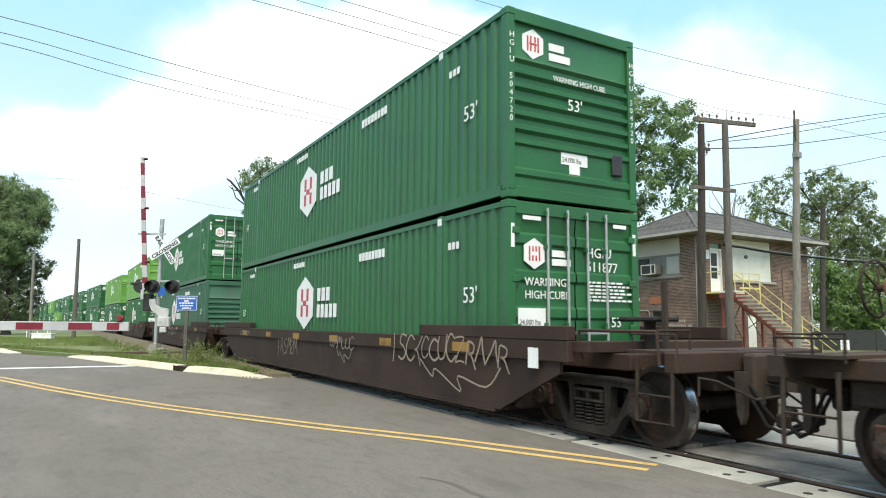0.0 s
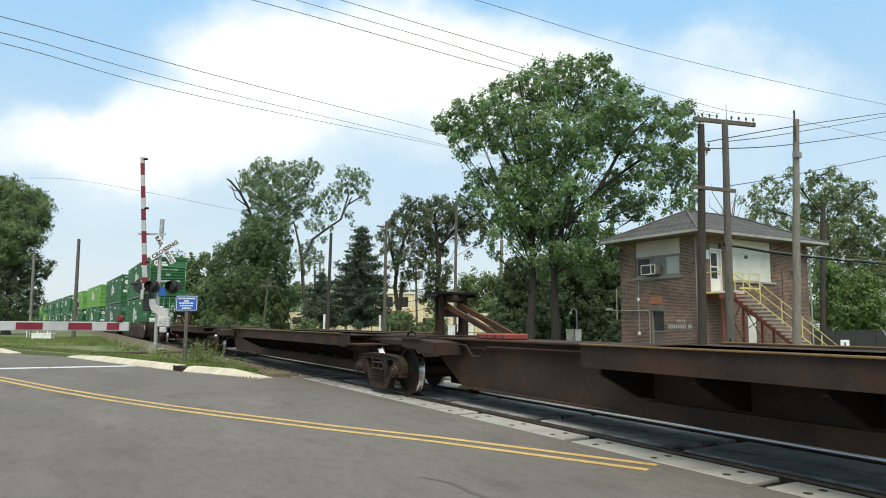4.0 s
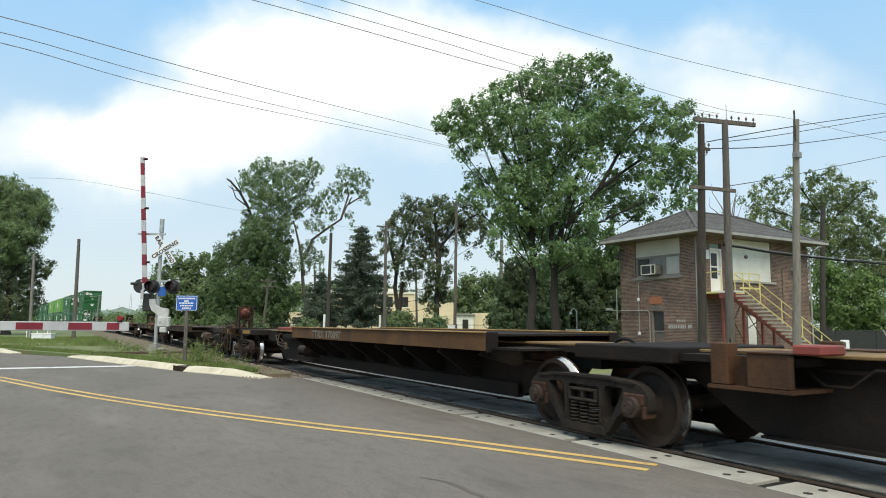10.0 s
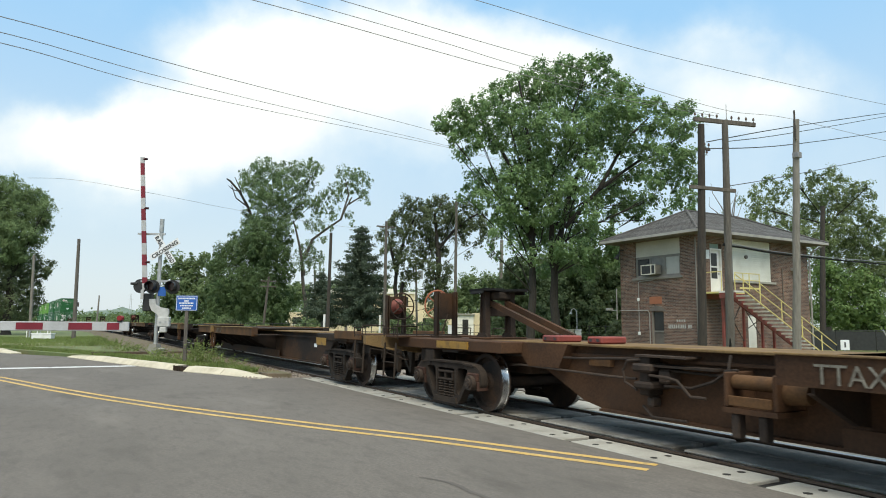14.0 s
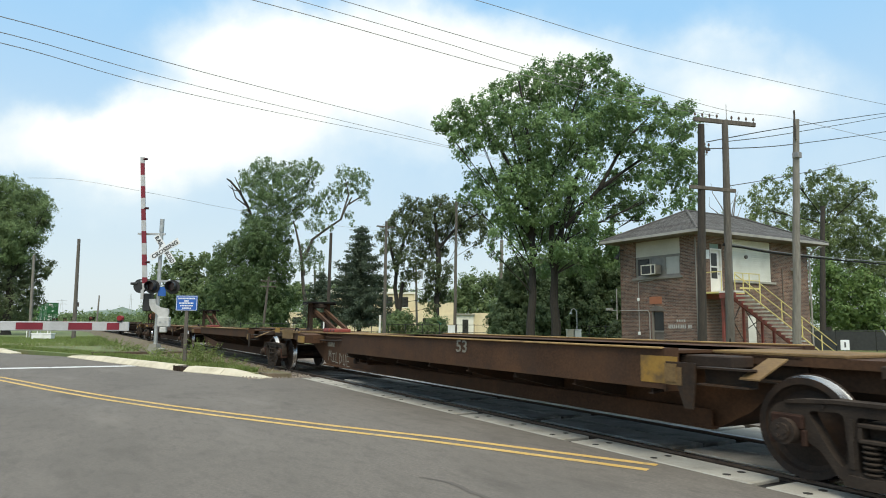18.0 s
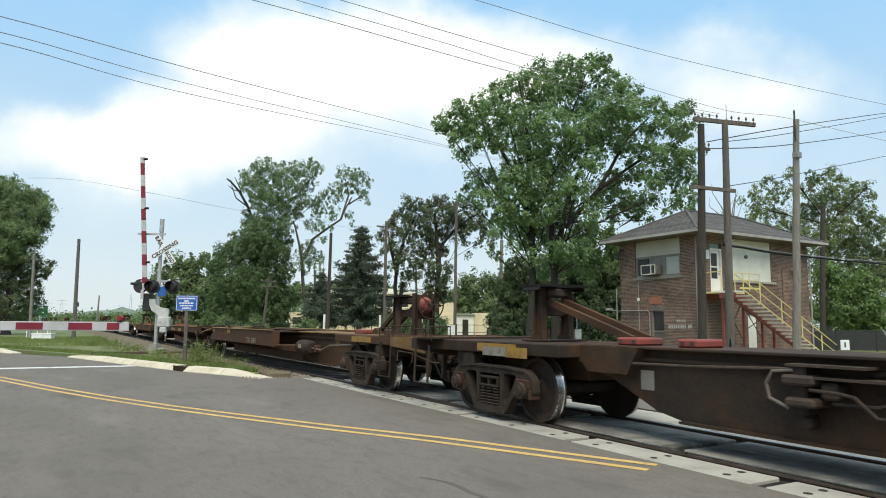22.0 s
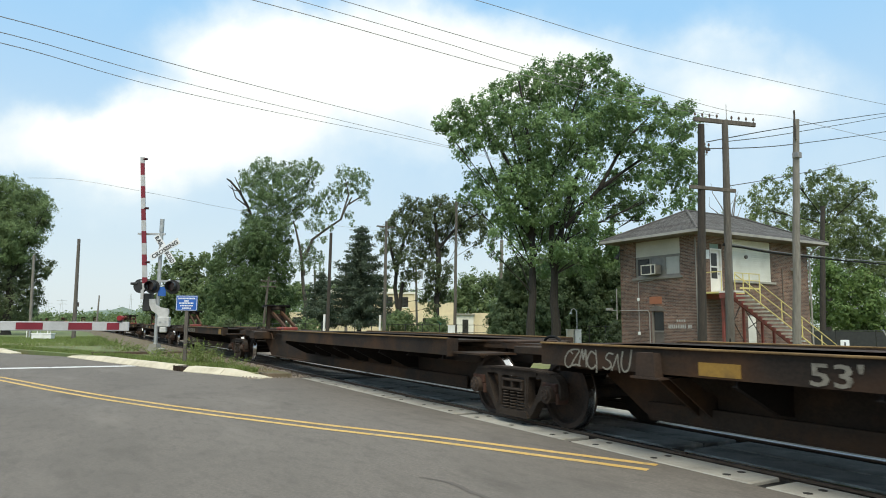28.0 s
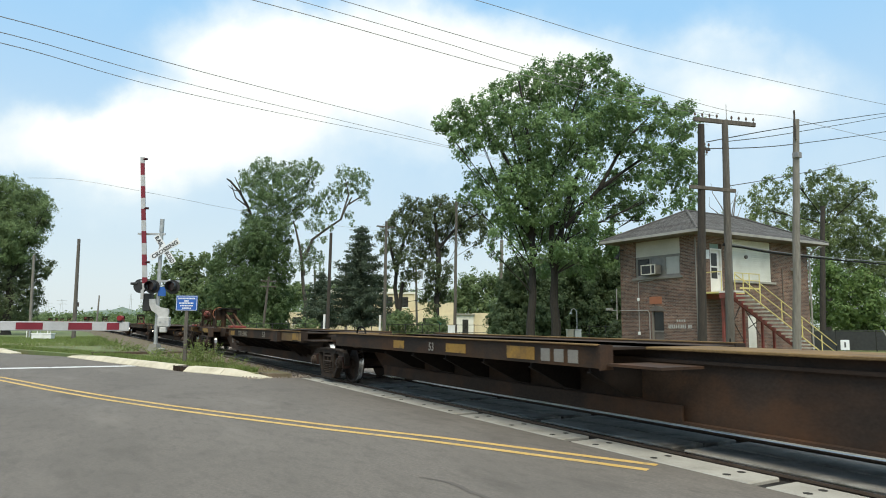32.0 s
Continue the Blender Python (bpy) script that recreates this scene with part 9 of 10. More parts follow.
def leaf_clumps(name, centres, radii, outs, per, size, material, rng, flat=0.75):
    """Leaves laid like shingles over many small domes, each dome turned outwards and up, as one mesh."""
    n = len(centres)
    N = n * per
    c = np.repeat(np.asarray(centres), per, axis=0)
    r = np.repeat(np.asarray(radii), per)
    o = np.asarray(outs) + np.array([0, 0, 0.55])
    o /= np.linalg.norm(o, axis=1)[:, None] + 1e-9
    o = np.repeat(o, per, axis=0)
    d = rng.normal(size=(N, 3))
    d /= np.linalg.norm(d, axis=1)[:, None]
    d += o * 0.6
    d /= np.linalg.norm(d, axis=1)[:, None] + 1e-9
    p = c + d * (r * (0.35 + 0.65 * rng.random(N) ** 0.6))[:, None] * np.array([1, 1, flat])
    free = rng.random(N) < 0.22      # single leaves between the domes, on hanging twigs
    p[free] = (c + rng.uniform(-1.0, 1.0, (N, 3)) * r[:, None] * np.array([1, 1, 1.25]))[free]
    nrm = d * 0.7 + o * 0.5 + np.array([0, 0, 0.25]) + rng.normal(0, 0.42, (N, 3))
    nrm /= np.linalg.norm(nrm, axis=1)[:, None] + 1e-9
    ax = d + rng.normal(0, 0.5, (N, 3)) - np.array([0, 0, 0.5])
    ax -= nrm * np.sum(ax * nrm, axis=1)[:, None]
    ax /= np.linalg.norm(ax, axis=1)[:, None] + 1e-9
    q = np.cross(ax, nrm)
    s = size * rng.uniform(0.6, 1.35, N)[:, None]
    v = np.stack([p - ax * s, p + q * s * 0.6 - ax * s * 0.1, p + ax * s - nrm * s * 0.25, p - q * s * 0.6 - ax * s * 0.1], 1).reshape(-1, 3)
    me = bpy.data.meshes.new(name)
    me.vertices.add(4 * N); me.loops.add(4 * N); me.polygons.add(N)
    me.vertices.foreach_set("co", v.astype(np.float32).ravel())
    me.loops.foreach_set("vertex_index", np.arange(4 * N, dtype=np.int32))
    me.polygons.foreach_set("loop_start", np.arange(0, 4 * N, 4, dtype=np.int32))
    me.polygons.foreach_set("loop_total", np.full(N, 4, dtype=np.int32))
    me.update()
    me.materials.append(material)
    return me


def tree(name, base, blobs, trunks, leaf, bark, label, seed, clump=0.6, density=1.0, per=60, size=0.12, category="tree", limb=0.09, turn=60.1, group="trees", loose=0.5, sub=0.5, boughs=(), stray=0.3, lift=0.25, flat=0.95, soft=0.2):
    """A tapered trunk with limbs to every mass of foliage. Blobs: across, height, radius, depth; trunks: across and radius at the foot; boughs: radius and points."""
    rng = np.random.default_rng(seed)
    rnd = random.Random(seed)
    t = thing(name, label, category, group, at=pose(base[0], base[1], -0.14, 0, 0, turn))
    cs, rs, ws, limbs = [], [], [], bmesh.new()
    heads = []
    for tx, tr, lean, top in trunks:
        pts = [(tx + lean * (i / 5) ** 1.3 + (rnd.uniform(-0.12, 0.12) * tr * 3 if 0 < i < 5 else 0), rnd.uniform(-0.1, 0.1) if i else 0, top * i / 5) for i in range(6)]
        bm = bmesh.new()
        tube(bm, pts, tr, 10, tr * 0.45)
        cyl(bm, (tx, 0, -0.1), (tx, 0, 0.5), tr * 1.5, 10, tr * 0.98)
        part("trunk", bm, M[bark], t)
        heads.append((Vector(pts[-1]), pts, tr))
    for br, pts in boughs:
        part("bough", tube(bmesh.new(), [(x, rnd.uniform(-0.15, 0.15), z) for x, z in pts], br, 8, br * 0.4), M[bark], t)
    for b in blobs:
        u, z, r = b[:3]
        w = b[3] if len(b) > 3 else rnd.uniform(-1, 1) * min(r, 2.2) * 0.9
        k = max(3, int(density * 3.4 * (r / clump) ** 2))
        d = rng.normal(size=(k, 3)); d /= np.linalg.norm(d, axis=1)[:, None]
        q = np.array([u, w, z]) + d * (r * (loose + (1 - loose) * rng.random(k) ** 0.7))[:, None] * np.array([1, 1, 0.9]) + rng.normal(0, soft * r, (k, 3))
        cs.append(q); rs.append(clump * rng.uniform(0.45, 1.45, k)); ws.append(d)
        ko = int(k * stray)
        if ko:
            d2 = rng.normal(size=(ko, 3)); d2[:, 2] += lift; d2 /= np.linalg.norm(d2, axis=1)[:, None]
            cs.append(np.array([u, w, z]) + d2 * (r * rng.uniform(1.0, 1.22, ko))[:, None]); rs.append(clump * rng.uniform(0.3, 0.6, ko)); ws.append(d2)
        if heads and limb and rnd.random() < 0.3:
            hd, pts, tr = min(heads, key=lambda h: (h[0] - Vector((u, w, z))).length)
            k0 = rnd.choice((3, 4, 5))
            a = Vector(pts[k0] if pts[k0][2] < z else pts[2])
            e = Vector((u, w, z))
            mid = a.lerp(e, 0.5) + Vector((rnd.uniform(-0.5, 0.5), rnd.uniform(-0.5, 0.5), rnd.uniform(0.1, 0.7))) * r * 0.3
            tube(limbs, [a, a.lerp(mid, 0.5) + Vector((0, 0, 0.1)), mid, e], min(tr * 0.5, limb), 6, limb * 0.4)
            for j in range(int(6 * sub) + 1):
                i2 = rnd.randrange(k)
                tube(limbs, [mid.lerp(e, rnd.random()), Vector(q[i2]).lerp(e, 0.4), Vector(q[i2])], limb * 0.4, 5, limb * 0.12)
    if limb:
        part("branchwork", limbs, M[bark], t)
    part("crown", leaf_clumps("crown", np.concatenate(cs), np.concatenate(rs), np.concatenate(ws), per, size, M[leaf], rng, flat), None, t)
    return t


def sketched(x, y, cx, scale):
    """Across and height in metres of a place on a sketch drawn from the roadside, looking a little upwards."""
    d, q = 1176.0 / scale, (441.0 - y) / 1176.0
    rise = (q + 0.112) / (1 - 0.112 * q)
    wide = 0.9938 + 0.1113 * rise
    return (x - 784) * wide / scale - (cx - 784) / scale, 1.56 + d * rise


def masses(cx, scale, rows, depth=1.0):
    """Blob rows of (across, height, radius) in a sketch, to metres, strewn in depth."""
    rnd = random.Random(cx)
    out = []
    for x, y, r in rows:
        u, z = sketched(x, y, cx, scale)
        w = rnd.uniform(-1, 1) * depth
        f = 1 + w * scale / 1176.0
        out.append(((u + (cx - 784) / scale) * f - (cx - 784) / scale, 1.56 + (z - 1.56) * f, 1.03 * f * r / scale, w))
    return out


def drawn(cx, scale, rows):
    """Bough rows of (radius, points) in a sketch, to metres."""
    return [(r / scale, [sketched(x, y, cx, scale) for x, y in pts]) for r, pts in rows]


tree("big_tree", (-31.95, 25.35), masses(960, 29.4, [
        (1000, 108, 18), (1062, 106, 16), (950, 112, 10), (1035, 125, 28), (985, 140, 28), (945, 125, 16), (920, 145, 24), (955, 165, 32), (1080, 150, 26), (1110, 155, 22), (1010, 175, 36), (1060, 185, 34),
        (880, 155, 18), (855, 180, 22), (830, 195, 20), (805, 190, 16), (785, 215, 18), (770, 212, 9), (815, 225, 20), (845, 225, 24), (880, 200, 26), (910, 195, 24), (800, 245, 12), (840, 255, 16),
        (815, 275, 12), (805, 268, 8), (870, 250, 20), (905, 240, 26), (940, 215, 30), (975, 220, 34), (1125, 190, 26), (1155, 180, 16), (1100, 210, 28), (1140, 235, 18), (1175, 195, 12), (1200, 190, 18),
        (1220, 185, 12), (1175, 220, 20), (1205, 225, 20), (1235, 215, 12), (1030, 225, 34), (1070, 235, 32), (940, 265, 32), (975, 280, 36), (905, 280, 20), (1010, 265, 24), (1050, 285, 24), (1110, 255, 26), (1160, 265, 24), (1190, 270, 24), (1215, 275, 22), (1225, 310, 16),
        (1195, 310, 22), (1165, 310, 20), (1130, 300, 22), (1090, 320, 24), (1215, 345, 16), (1190, 350, 12), (1225, 365, 10), (1150, 345, 14), (1180, 375, 8), (1120, 350, 22), (1095, 370, 20), (1130, 375, 12), (1150, 385, 8),
        (870, 305, 14), (840, 320, 20), (820, 345, 12), (850, 350, 18), (875, 335, 22), (905, 325, 26), (940, 320, 32), (980, 325, 34), (1020, 325, 26), (1060, 340, 24),
        (895, 365, 26), (925, 365, 30), (965, 370, 34), (1005, 365, 22), (1045, 375, 20), (885, 395, 18), (915, 405, 26), (950, 410, 30), (990, 405, 28), (1030, 410, 22), (1065, 400, 22), (930, 430, 14),
        (870, 405, 10), (865, 435, 9), (880, 450, 8), (1080, 425, 18), (1010, 440, 22), (1050, 440, 22), (980, 440, 18), (945, 455, 14), (1000, 470, 18), (1045, 472, 20), (1080, 455, 18), (905, 440, 10), (965, 475, 12)], 3.2),
     [(-0.75, 0.3, 0.3, 8.2), (0.75, 0.33, -0.1, 7.6)], "leaf_big", "bark", "tall broad shade tree with a dense light green crown", 11, clump=0.34, density=1.45, per=36, size=0.09, limb=0.05, loose=0.5, sub=0.8, stray=0.22, lift=0.0, soft=0.12,
     boughs=drawn(960, 29.4, [(5, [(945, 440), (930, 370), (905, 300), (880, 255), (850, 215)]), (4, [(930, 370), (935, 260), (925, 190), (915, 140)]), (5, [(985, 450), (1005, 350), (1040, 260), (1065, 190)]), (4, [(1000, 400), (1060, 330), (1130, 280), (1200, 255)]), (3.5, [(1060, 330), (1110, 240), (1150, 200)])]))
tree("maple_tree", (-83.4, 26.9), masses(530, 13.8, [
        (440, 312, 18), (465, 302, 18), (492, 310, 20), (520, 302, 14), (548, 290, 9), (560, 300, 7), (545, 308, 12), (450, 340, 22), (485, 345, 26), (520, 335, 18), (545, 330, 9), (430, 325, 9), (470, 378, 28), (508, 372, 22), (535, 360, 12), (555, 355, 7), (438, 400, 14), (430, 380, 7),
        (465, 412, 24), (500, 402, 16), (438, 425, 16), (420, 440, 14)], 2.6),
     [(-4.6, 0.42, 0.3, 14.0)], "leaf_mid", "bark", "tall leafy tree with a ragged green crown", 12, clump=0.44, density=1.3, per=38, size=0.105, limb=0.07, loose=0.4, stray=0.4, lift=0.5, soft=0.22, flat=1.25,
     boughs=drawn(530, 13.8, [(3, [(450, 420), (435, 370), (418, 340), (402, 322), (396, 318)]), (1.5, [(430, 365), (412, 352), (405, 330)]), (1.5, [(425, 355), (420, 335), (410, 315)]), (1.2, [(418, 340), (408, 338), (398, 330)])]))
# lower half of the maple, split off to carry its shaded leaf colour
tree("maple_lower", (-82.2, 26.2), masses(530, 14.0, [
        (430, 432, 22), (465, 432, 28), (500, 428, 16), (402, 452, 20), (440, 468, 30), (478, 462, 30), (385, 472, 16), (410, 500, 30), (455, 508, 34), (492, 500, 20), (390, 530, 26), (430, 545, 32), (475, 548, 32), (508, 532, 18), (392, 568, 22), (445, 575, 28), (490, 572, 26), (375, 550, 14), (380, 580, 16), (500, 450, 14), (505, 480, 14)], 2.2),
     [(-3.4, 0.3, 0.3, 6.0)], "leaf_lower", "bark", "dense lower crown of the tall leafy tree, in darker shaded green", 22, clump=0.44, density=1.9, per=42, size=0.1, limb=0, loose=0.35, stray=0.35, soft=0.2, flat=1.15)
tree("leaning_tree", (-83.0, 27.3), masses(530, 13.8, [(600, 312, 13), (622, 312, 12), (640, 325, 7), (615, 332, 12), (592, 335, 12), (582, 352, 10), (632, 345, 9), (560, 358, 10), (575, 378, 10), (550, 378, 10), (606, 380, 6), (555, 400, 9), (538, 402, 9), (540, 440, 11), (560, 425, 6), (525, 450, 11), (552, 458, 11), (535, 474, 11), (558, 480, 5), (520, 470, 8), (640, 360, 5), (612, 395, 5), (565, 340, 8), (575, 405, 5)], 1.0),
     [(0.35, 0.34, -0.9, 9.6)], "leaf_mid", "bark_mid", "thin leaning tree with a pale trunk and sparse foliage", 13, clump=0.32, density=1.05, per=30, size=0.09, limb=0, loose=0.25, stray=0.45, soft=0.4, flat=1.25,
     boughs=drawn(530, 13.8, [(2.6, [(528, 490), (520, 440), (512, 405), (508, 392)]), (2.6, [(530, 455), (542, 425), (565, 408), (592, 390), (602, 368), (612, 350)]), (2, [(592, 390), (606, 345), (600, 318)]), (1.6, [(606, 362), (625, 350), (636, 345)]), (1.5, [(535, 585), (528, 530), (524, 500)])]))
tree("pale_snag_tree", (-86.0, 22.3), masses(390, 13.4, [(378, 402, 6), (390, 398, 9), (402, 395, 7), (398, 410, 9), (372, 405, 5), (408, 415, 7), (395, 428, 7), (388, 445, 9)]),
     [(0.5, 0.16, -0.3, 12.0)], "leaf_mid", "bark_grey", "thin young tree with sparse grey-green leaves", 19, clump=0.42, density=0.45, per=30, size=0.12, limb=0.05, loose=0.3, stray=0.4)
tree("far_left_tree", (-71.9, -3.7), masses(20, 19.6, [(10, 345, 24), (35, 350, 22), (60, 358, 20), (-15, 350, 30), (75, 375, 12), (40, 385, 26), (10, 385, 26), (65, 400, 16), (-25, 400, 40), (20, 420, 28), (50, 425, 20), (75, 405, 10), (0, 445, 26), (35, 452, 16)], 2) ,
     [(-0.4, 0.4, 0.2, 8.0)], "leaf_shade", "bark", "round leafy tree with light green foliage", 14, clump=0.42, density=2.0, per=46, size=0.085, limb=0.08, stray=0.2, lift=0.0)
tree("spruce_like_tree", (-74.0, -5.0), masses(10, 18.5, [(78, 380, 9), (84, 400, 8), (70, 355, 8), (72, 440, 10), (60, 470, 16), (85, 478, 11), (100, 478, 6), (30, 478, 26), (70, 498, 16), (45, 505, 22), (0, 500, 36), (60, 528, 18), (75, 540, 8), (20, 540, 34), (50, 555, 22), (-10, 560, 30), (90, 490, 8), (10, 460, 30)], 1.5),
     [(-0.6, 0.35, 0, 6)], "leaf_dark", "bark", "dark dense tree with spreading boughs", 15, clump=0.38, density=1.4, per=44, size=0.085, limb=0.06, stray=0.4)
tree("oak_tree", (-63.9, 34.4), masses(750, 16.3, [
        (735, 362, 11), (720, 357, 9), (745, 378, 14), (700, 385, 10), (690, 405, 12), (715, 410, 14), (675, 415, 8), (705, 440, 12), (735, 440, 12), (700, 470, 12), (720, 490, 11), (745, 470, 9), (725, 390, 12), (690, 430, 9), (730, 465, 10),
        (765, 355, 10), (780, 358, 12), (752, 368, 9), (770, 380, 14), (792, 373, 11), (806, 365, 11), (830, 365, 12), (820, 390, 14), (850, 375, 9), (770, 410, 14), (750, 410, 12), (790, 410, 12), (810, 418, 10), (835, 402, 10), (860, 400, 10), (846, 428, 7), (870, 430, 7), (880, 415, 7),
        (770, 440, 14), (765, 470, 13), (790, 475, 10), (780, 500, 13), (758, 510, 11), (776, 530, 11), (792, 492, 8), (830, 450, 4), (868, 452, 4), (825, 430, 6), (760, 490, 11), (785, 445, 9), (790, 525, 8), (765, 545, 9), (720, 375, 13), (752, 392, 13), (680, 440, 8), (672, 425, 6), (712, 455, 12), (805, 395, 13), (845, 392, 11), (858, 415, 9), (822, 408, 10), (735, 490, 8), (715, 508, 8), (752, 450, 10), (800, 382, 11), (788, 392, 12), (780, 520, 11), (750, 530, 9), (755, 428, 11), (730, 420, 12)], 2.2),
     [(-2.9, 0.36, 0.6, 6.0), (1.4, 0.38, 0.2, 9.5)], "leaf_dark", "bark", "dark green oak with a gnarled open crown", 16, clump=0.32, density=1.35, per=36, size=0.09, limb=0.045, loose=0.4, sub=0.4, stray=0.3, soft=0.28, flat=1.1,
     boughs=drawn(750, 16.3, [(4, [(705, 560), (698, 510), (702, 470), (715, 420), (735, 380)]), (3, [(700, 480), (690, 440), (685, 410)]), (4, [(775, 480), (772, 420), (768, 380), (780, 360)]), (3, [(775, 440), (800, 410), (830, 385), (850, 375)])]))
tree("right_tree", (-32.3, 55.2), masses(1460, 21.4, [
        (1335, 335, 10), (1358, 318, 9), (1400, 302, 10), (1385, 335, 16), (1350, 362, 18), (1375, 385, 20), (1332, 388, 11), (1318, 350, 6), (1440, 308, 12), (1475, 303, 13), (1450, 335, 22), (1490, 332, 20), (1522, 328, 12), (1540, 322, 6), (1470, 368, 26), (1510, 362, 20), (1540, 372, 13), (1430, 378, 20), (1562, 388, 16), (1490, 410, 26), (1530, 410, 24), (1450, 420, 24), (1570, 430, 22), (1500, 450, 32), (1550, 465, 30), (1448, 465, 24), (1410, 400, 18), (1590, 480, 30), (1500, 500, 34), (1555, 520, 34), (1545, 345, 9)], 2.5),
     [(0.2, 0.4, 0.5, 10.0)], "leaf_right", "bark", "tall wind-swept green tree behind the tower", 17, clump=0.34, density=1.4, per=38, size=0.08, limb=0.06, loose=0.35, stray=0.5, lift=0.4, soft=0.35, flat=1.15)
tree("round_bush", (-26.0, 49.5), masses(1495, 23, [(1490, 530, 28), (1515, 560, 24), (1470, 560, 24), (1500, 505, 20), (1445, 505, 22), (1440, 545, 24), (1530, 580, 20), (1480, 590, 24), (1430, 480, 16)]),
     [(0, 0.15, 0, 2.0)], "leaf_bush", "bark", "bright green leafy bush behind the fence", 18, clump=0.5, density=1.5, per=50, size=0.12, limb=0.04, category="bush")
for k, (base, rows, cx, sc, leaf, lab) in enumerate([
        ((-43.0, 36.4), [(895, 560, 26), (935, 560, 34), (985, 545, 40), (1040, 555, 40), (1085, 490, 36), (905, 515, 22), (1110, 450, 26), (1030, 480, 36), (970, 490, 36), (920, 480, 22), (1090, 560, 36), (900, 590, 24), (960, 590, 30), (1030, 590, 30)], 1000, 21.4, "leaf_thicket", "dense dark green thicket under the big tree"),
        ((-50, 62), [(1560, 560, 60), (1600, 500, 60), (1500, 570, 50), (1440, 560, 44), (1560, 440, 50), (1630, 560, 60), (1420, 500, 36)], 1500, 17, "leaf_thicket", "dense dark green thicket behind the fence"),
        ((-116.4, 20.2), [(330, 475, 20), (352, 520, 26), (310, 530, 24), (382, 550, 22), (358, 465, 12), (280, 490, 16), (290, 540, 22), (340, 560, 26), (300, 470, 12), (372, 500, 16), (270, 560, 18), (320, 500, 20), (378, 470, 8)], 350, 10.7, "leaf_far", "light green trees along the far side of the track"),
        ((-109.9, 71.8), [(838, 508, 18), (868, 508, 18), (832, 535, 26), (880, 545, 26), (812, 530, 18), (905, 510, 20), (860, 560, 24), (890, 500, 14), (820, 500, 12), (915, 540, 22)], 850, 9, "leaf_far", "distant light green trees"),
        ((-138, 42), [(560, 522, 16), (600, 516, 16), (660, 522, 14), (700, 520, 14), (530, 535, 16), (750, 520, 16), (640, 530, 18), (720, 530, 16), (790, 525, 16)], 640, 7.8, "leaf_far", "distant green trees behind the cream building")]):
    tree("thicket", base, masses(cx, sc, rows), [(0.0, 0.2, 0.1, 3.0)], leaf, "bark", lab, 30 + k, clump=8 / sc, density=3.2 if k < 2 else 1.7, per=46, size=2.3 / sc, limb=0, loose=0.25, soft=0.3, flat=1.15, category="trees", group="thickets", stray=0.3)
for k, (base, r, h, leaf) in enumerate([((-66, 16.8), 1.4, 1.7, "leaf_far"), ((-62.5, 20.9), 1.2, 1.8, "leaf_far"), ((-58.5, 28.8), 2.0, 2.6, "leaf_far"), ((-56.2, 31.3), 1.8, 2.1, "leaf_far"), ((-52.5, 36.4), 1.2, 1.4, "leaf_dark"), ((-70, 15.2), 1.2, 1.5, "leaf_dark"), ((-78.0, 16.5), 1.5, 2.0, "leaf_far"), ((-36.5, 36.0), 1.3, 1.6, "leaf_dark"), ((-31, 33.5), 1.2, 1.4, "leaf_dark"), ((-46.5, 34.6), 1.5, 2.2, "leaf_dark")]):
    tree("bush", base, [(0, h * 0.5, h * 0.5), (r * 0.5, h * 0.4, h * 0.4), (-r * 0.5, h * 0.35, h * 0.36), (0.1, h * 0.75, h * 0.35)], [(0, 0.06, 0, h * 0.5)], leaf, "bark", "leafy green roadside bush", 50 + k, clump=0.34, density=1.4, per=36, size=0.09, limb=0.03, category="bush", group="bushes")

# conifers with drooping tiers


def conifer(x, y, h, spread, seed, label):
    rng = np.random.default_rng(seed)
    con = thing("conifer", label, "tree", "trees", at=pose(x, y, -0.14, 0, 0, 60.1))
    part("trunk", tube(bmesh.new(), [(0, 0, -0.1), (0.05, 0, h * 0.47), (0, 0, h)], 0.28, 10, 0.04), M["bark"], con)
    cs, bl = [], bmesh.new()
    z0 = 1.9
    while z0 < h:
        reach = 0.25 + (h + 0.2 - z0) * spread * (1.0 if z0 > 3.2 else 0.85) * rng.uniform(0.85, 1.1)
        z = z0 + rng.uniform(-0.1, 0.1)
        for i in range(9):
            a = 2 * math.pi * (i + rng.random()) / 9
            e = reach * rng.uniform(0.6, 1.15)
            dz = rng.uniform(-0.12, 0.12)
            sag = -0.12 * e
            tube(bl, [(0, 0, z + 0.25), (math.cos(a) * e * 0.5, math.sin(a) * e * 0.5, z + dz + sag * 0.6), (math.cos(a) * e, math.sin(a) * e, z + dz + sag + 0.16)], 0.035, 5, 0.01)
            for f in np.linspace(0.1, 1.0, max(2, int(e / 0.2))):
                side = rng.normal(0, 0.22) * (1.2 - f)
                cs.append((math.cos(a) * e * f - math.sin(a) * side, math.sin(a) * e * f + math.cos(a) * side, z + dz + 0.25 * (1 - f) ** 2 + sag * math.sin(f * 2.2) + 0.1 * f))
        z0 += 0.72
    part("bough_work", bl, M["bark"], con)
    part("crown", leaf_cloud("crown", cs, np.full(len(cs), 0.4), 44, 0.1, M["needle"], rng, 0.1, 0.26, np.tile((0.0, 0.0, 0.05), (len(cs), 1))), None, con)


conifer(-70.2, 29.5, 12.7, 0.5, 77, "dark blue-green pine with layered boughs")
conifer(-76.5, 27.2, 7.4, 0.62, 78, "low dark spreading pine beside a taller one")

# bare snag behind the tower roof
snag = thing("bare_tree", "bare grey dead branches behind the tower roof", "tree", "trees", at=pose(-33.5, 45.5, -0.14, 0, 0, 60.1))
bm = bmesh.new()
rnd = random.Random(21)
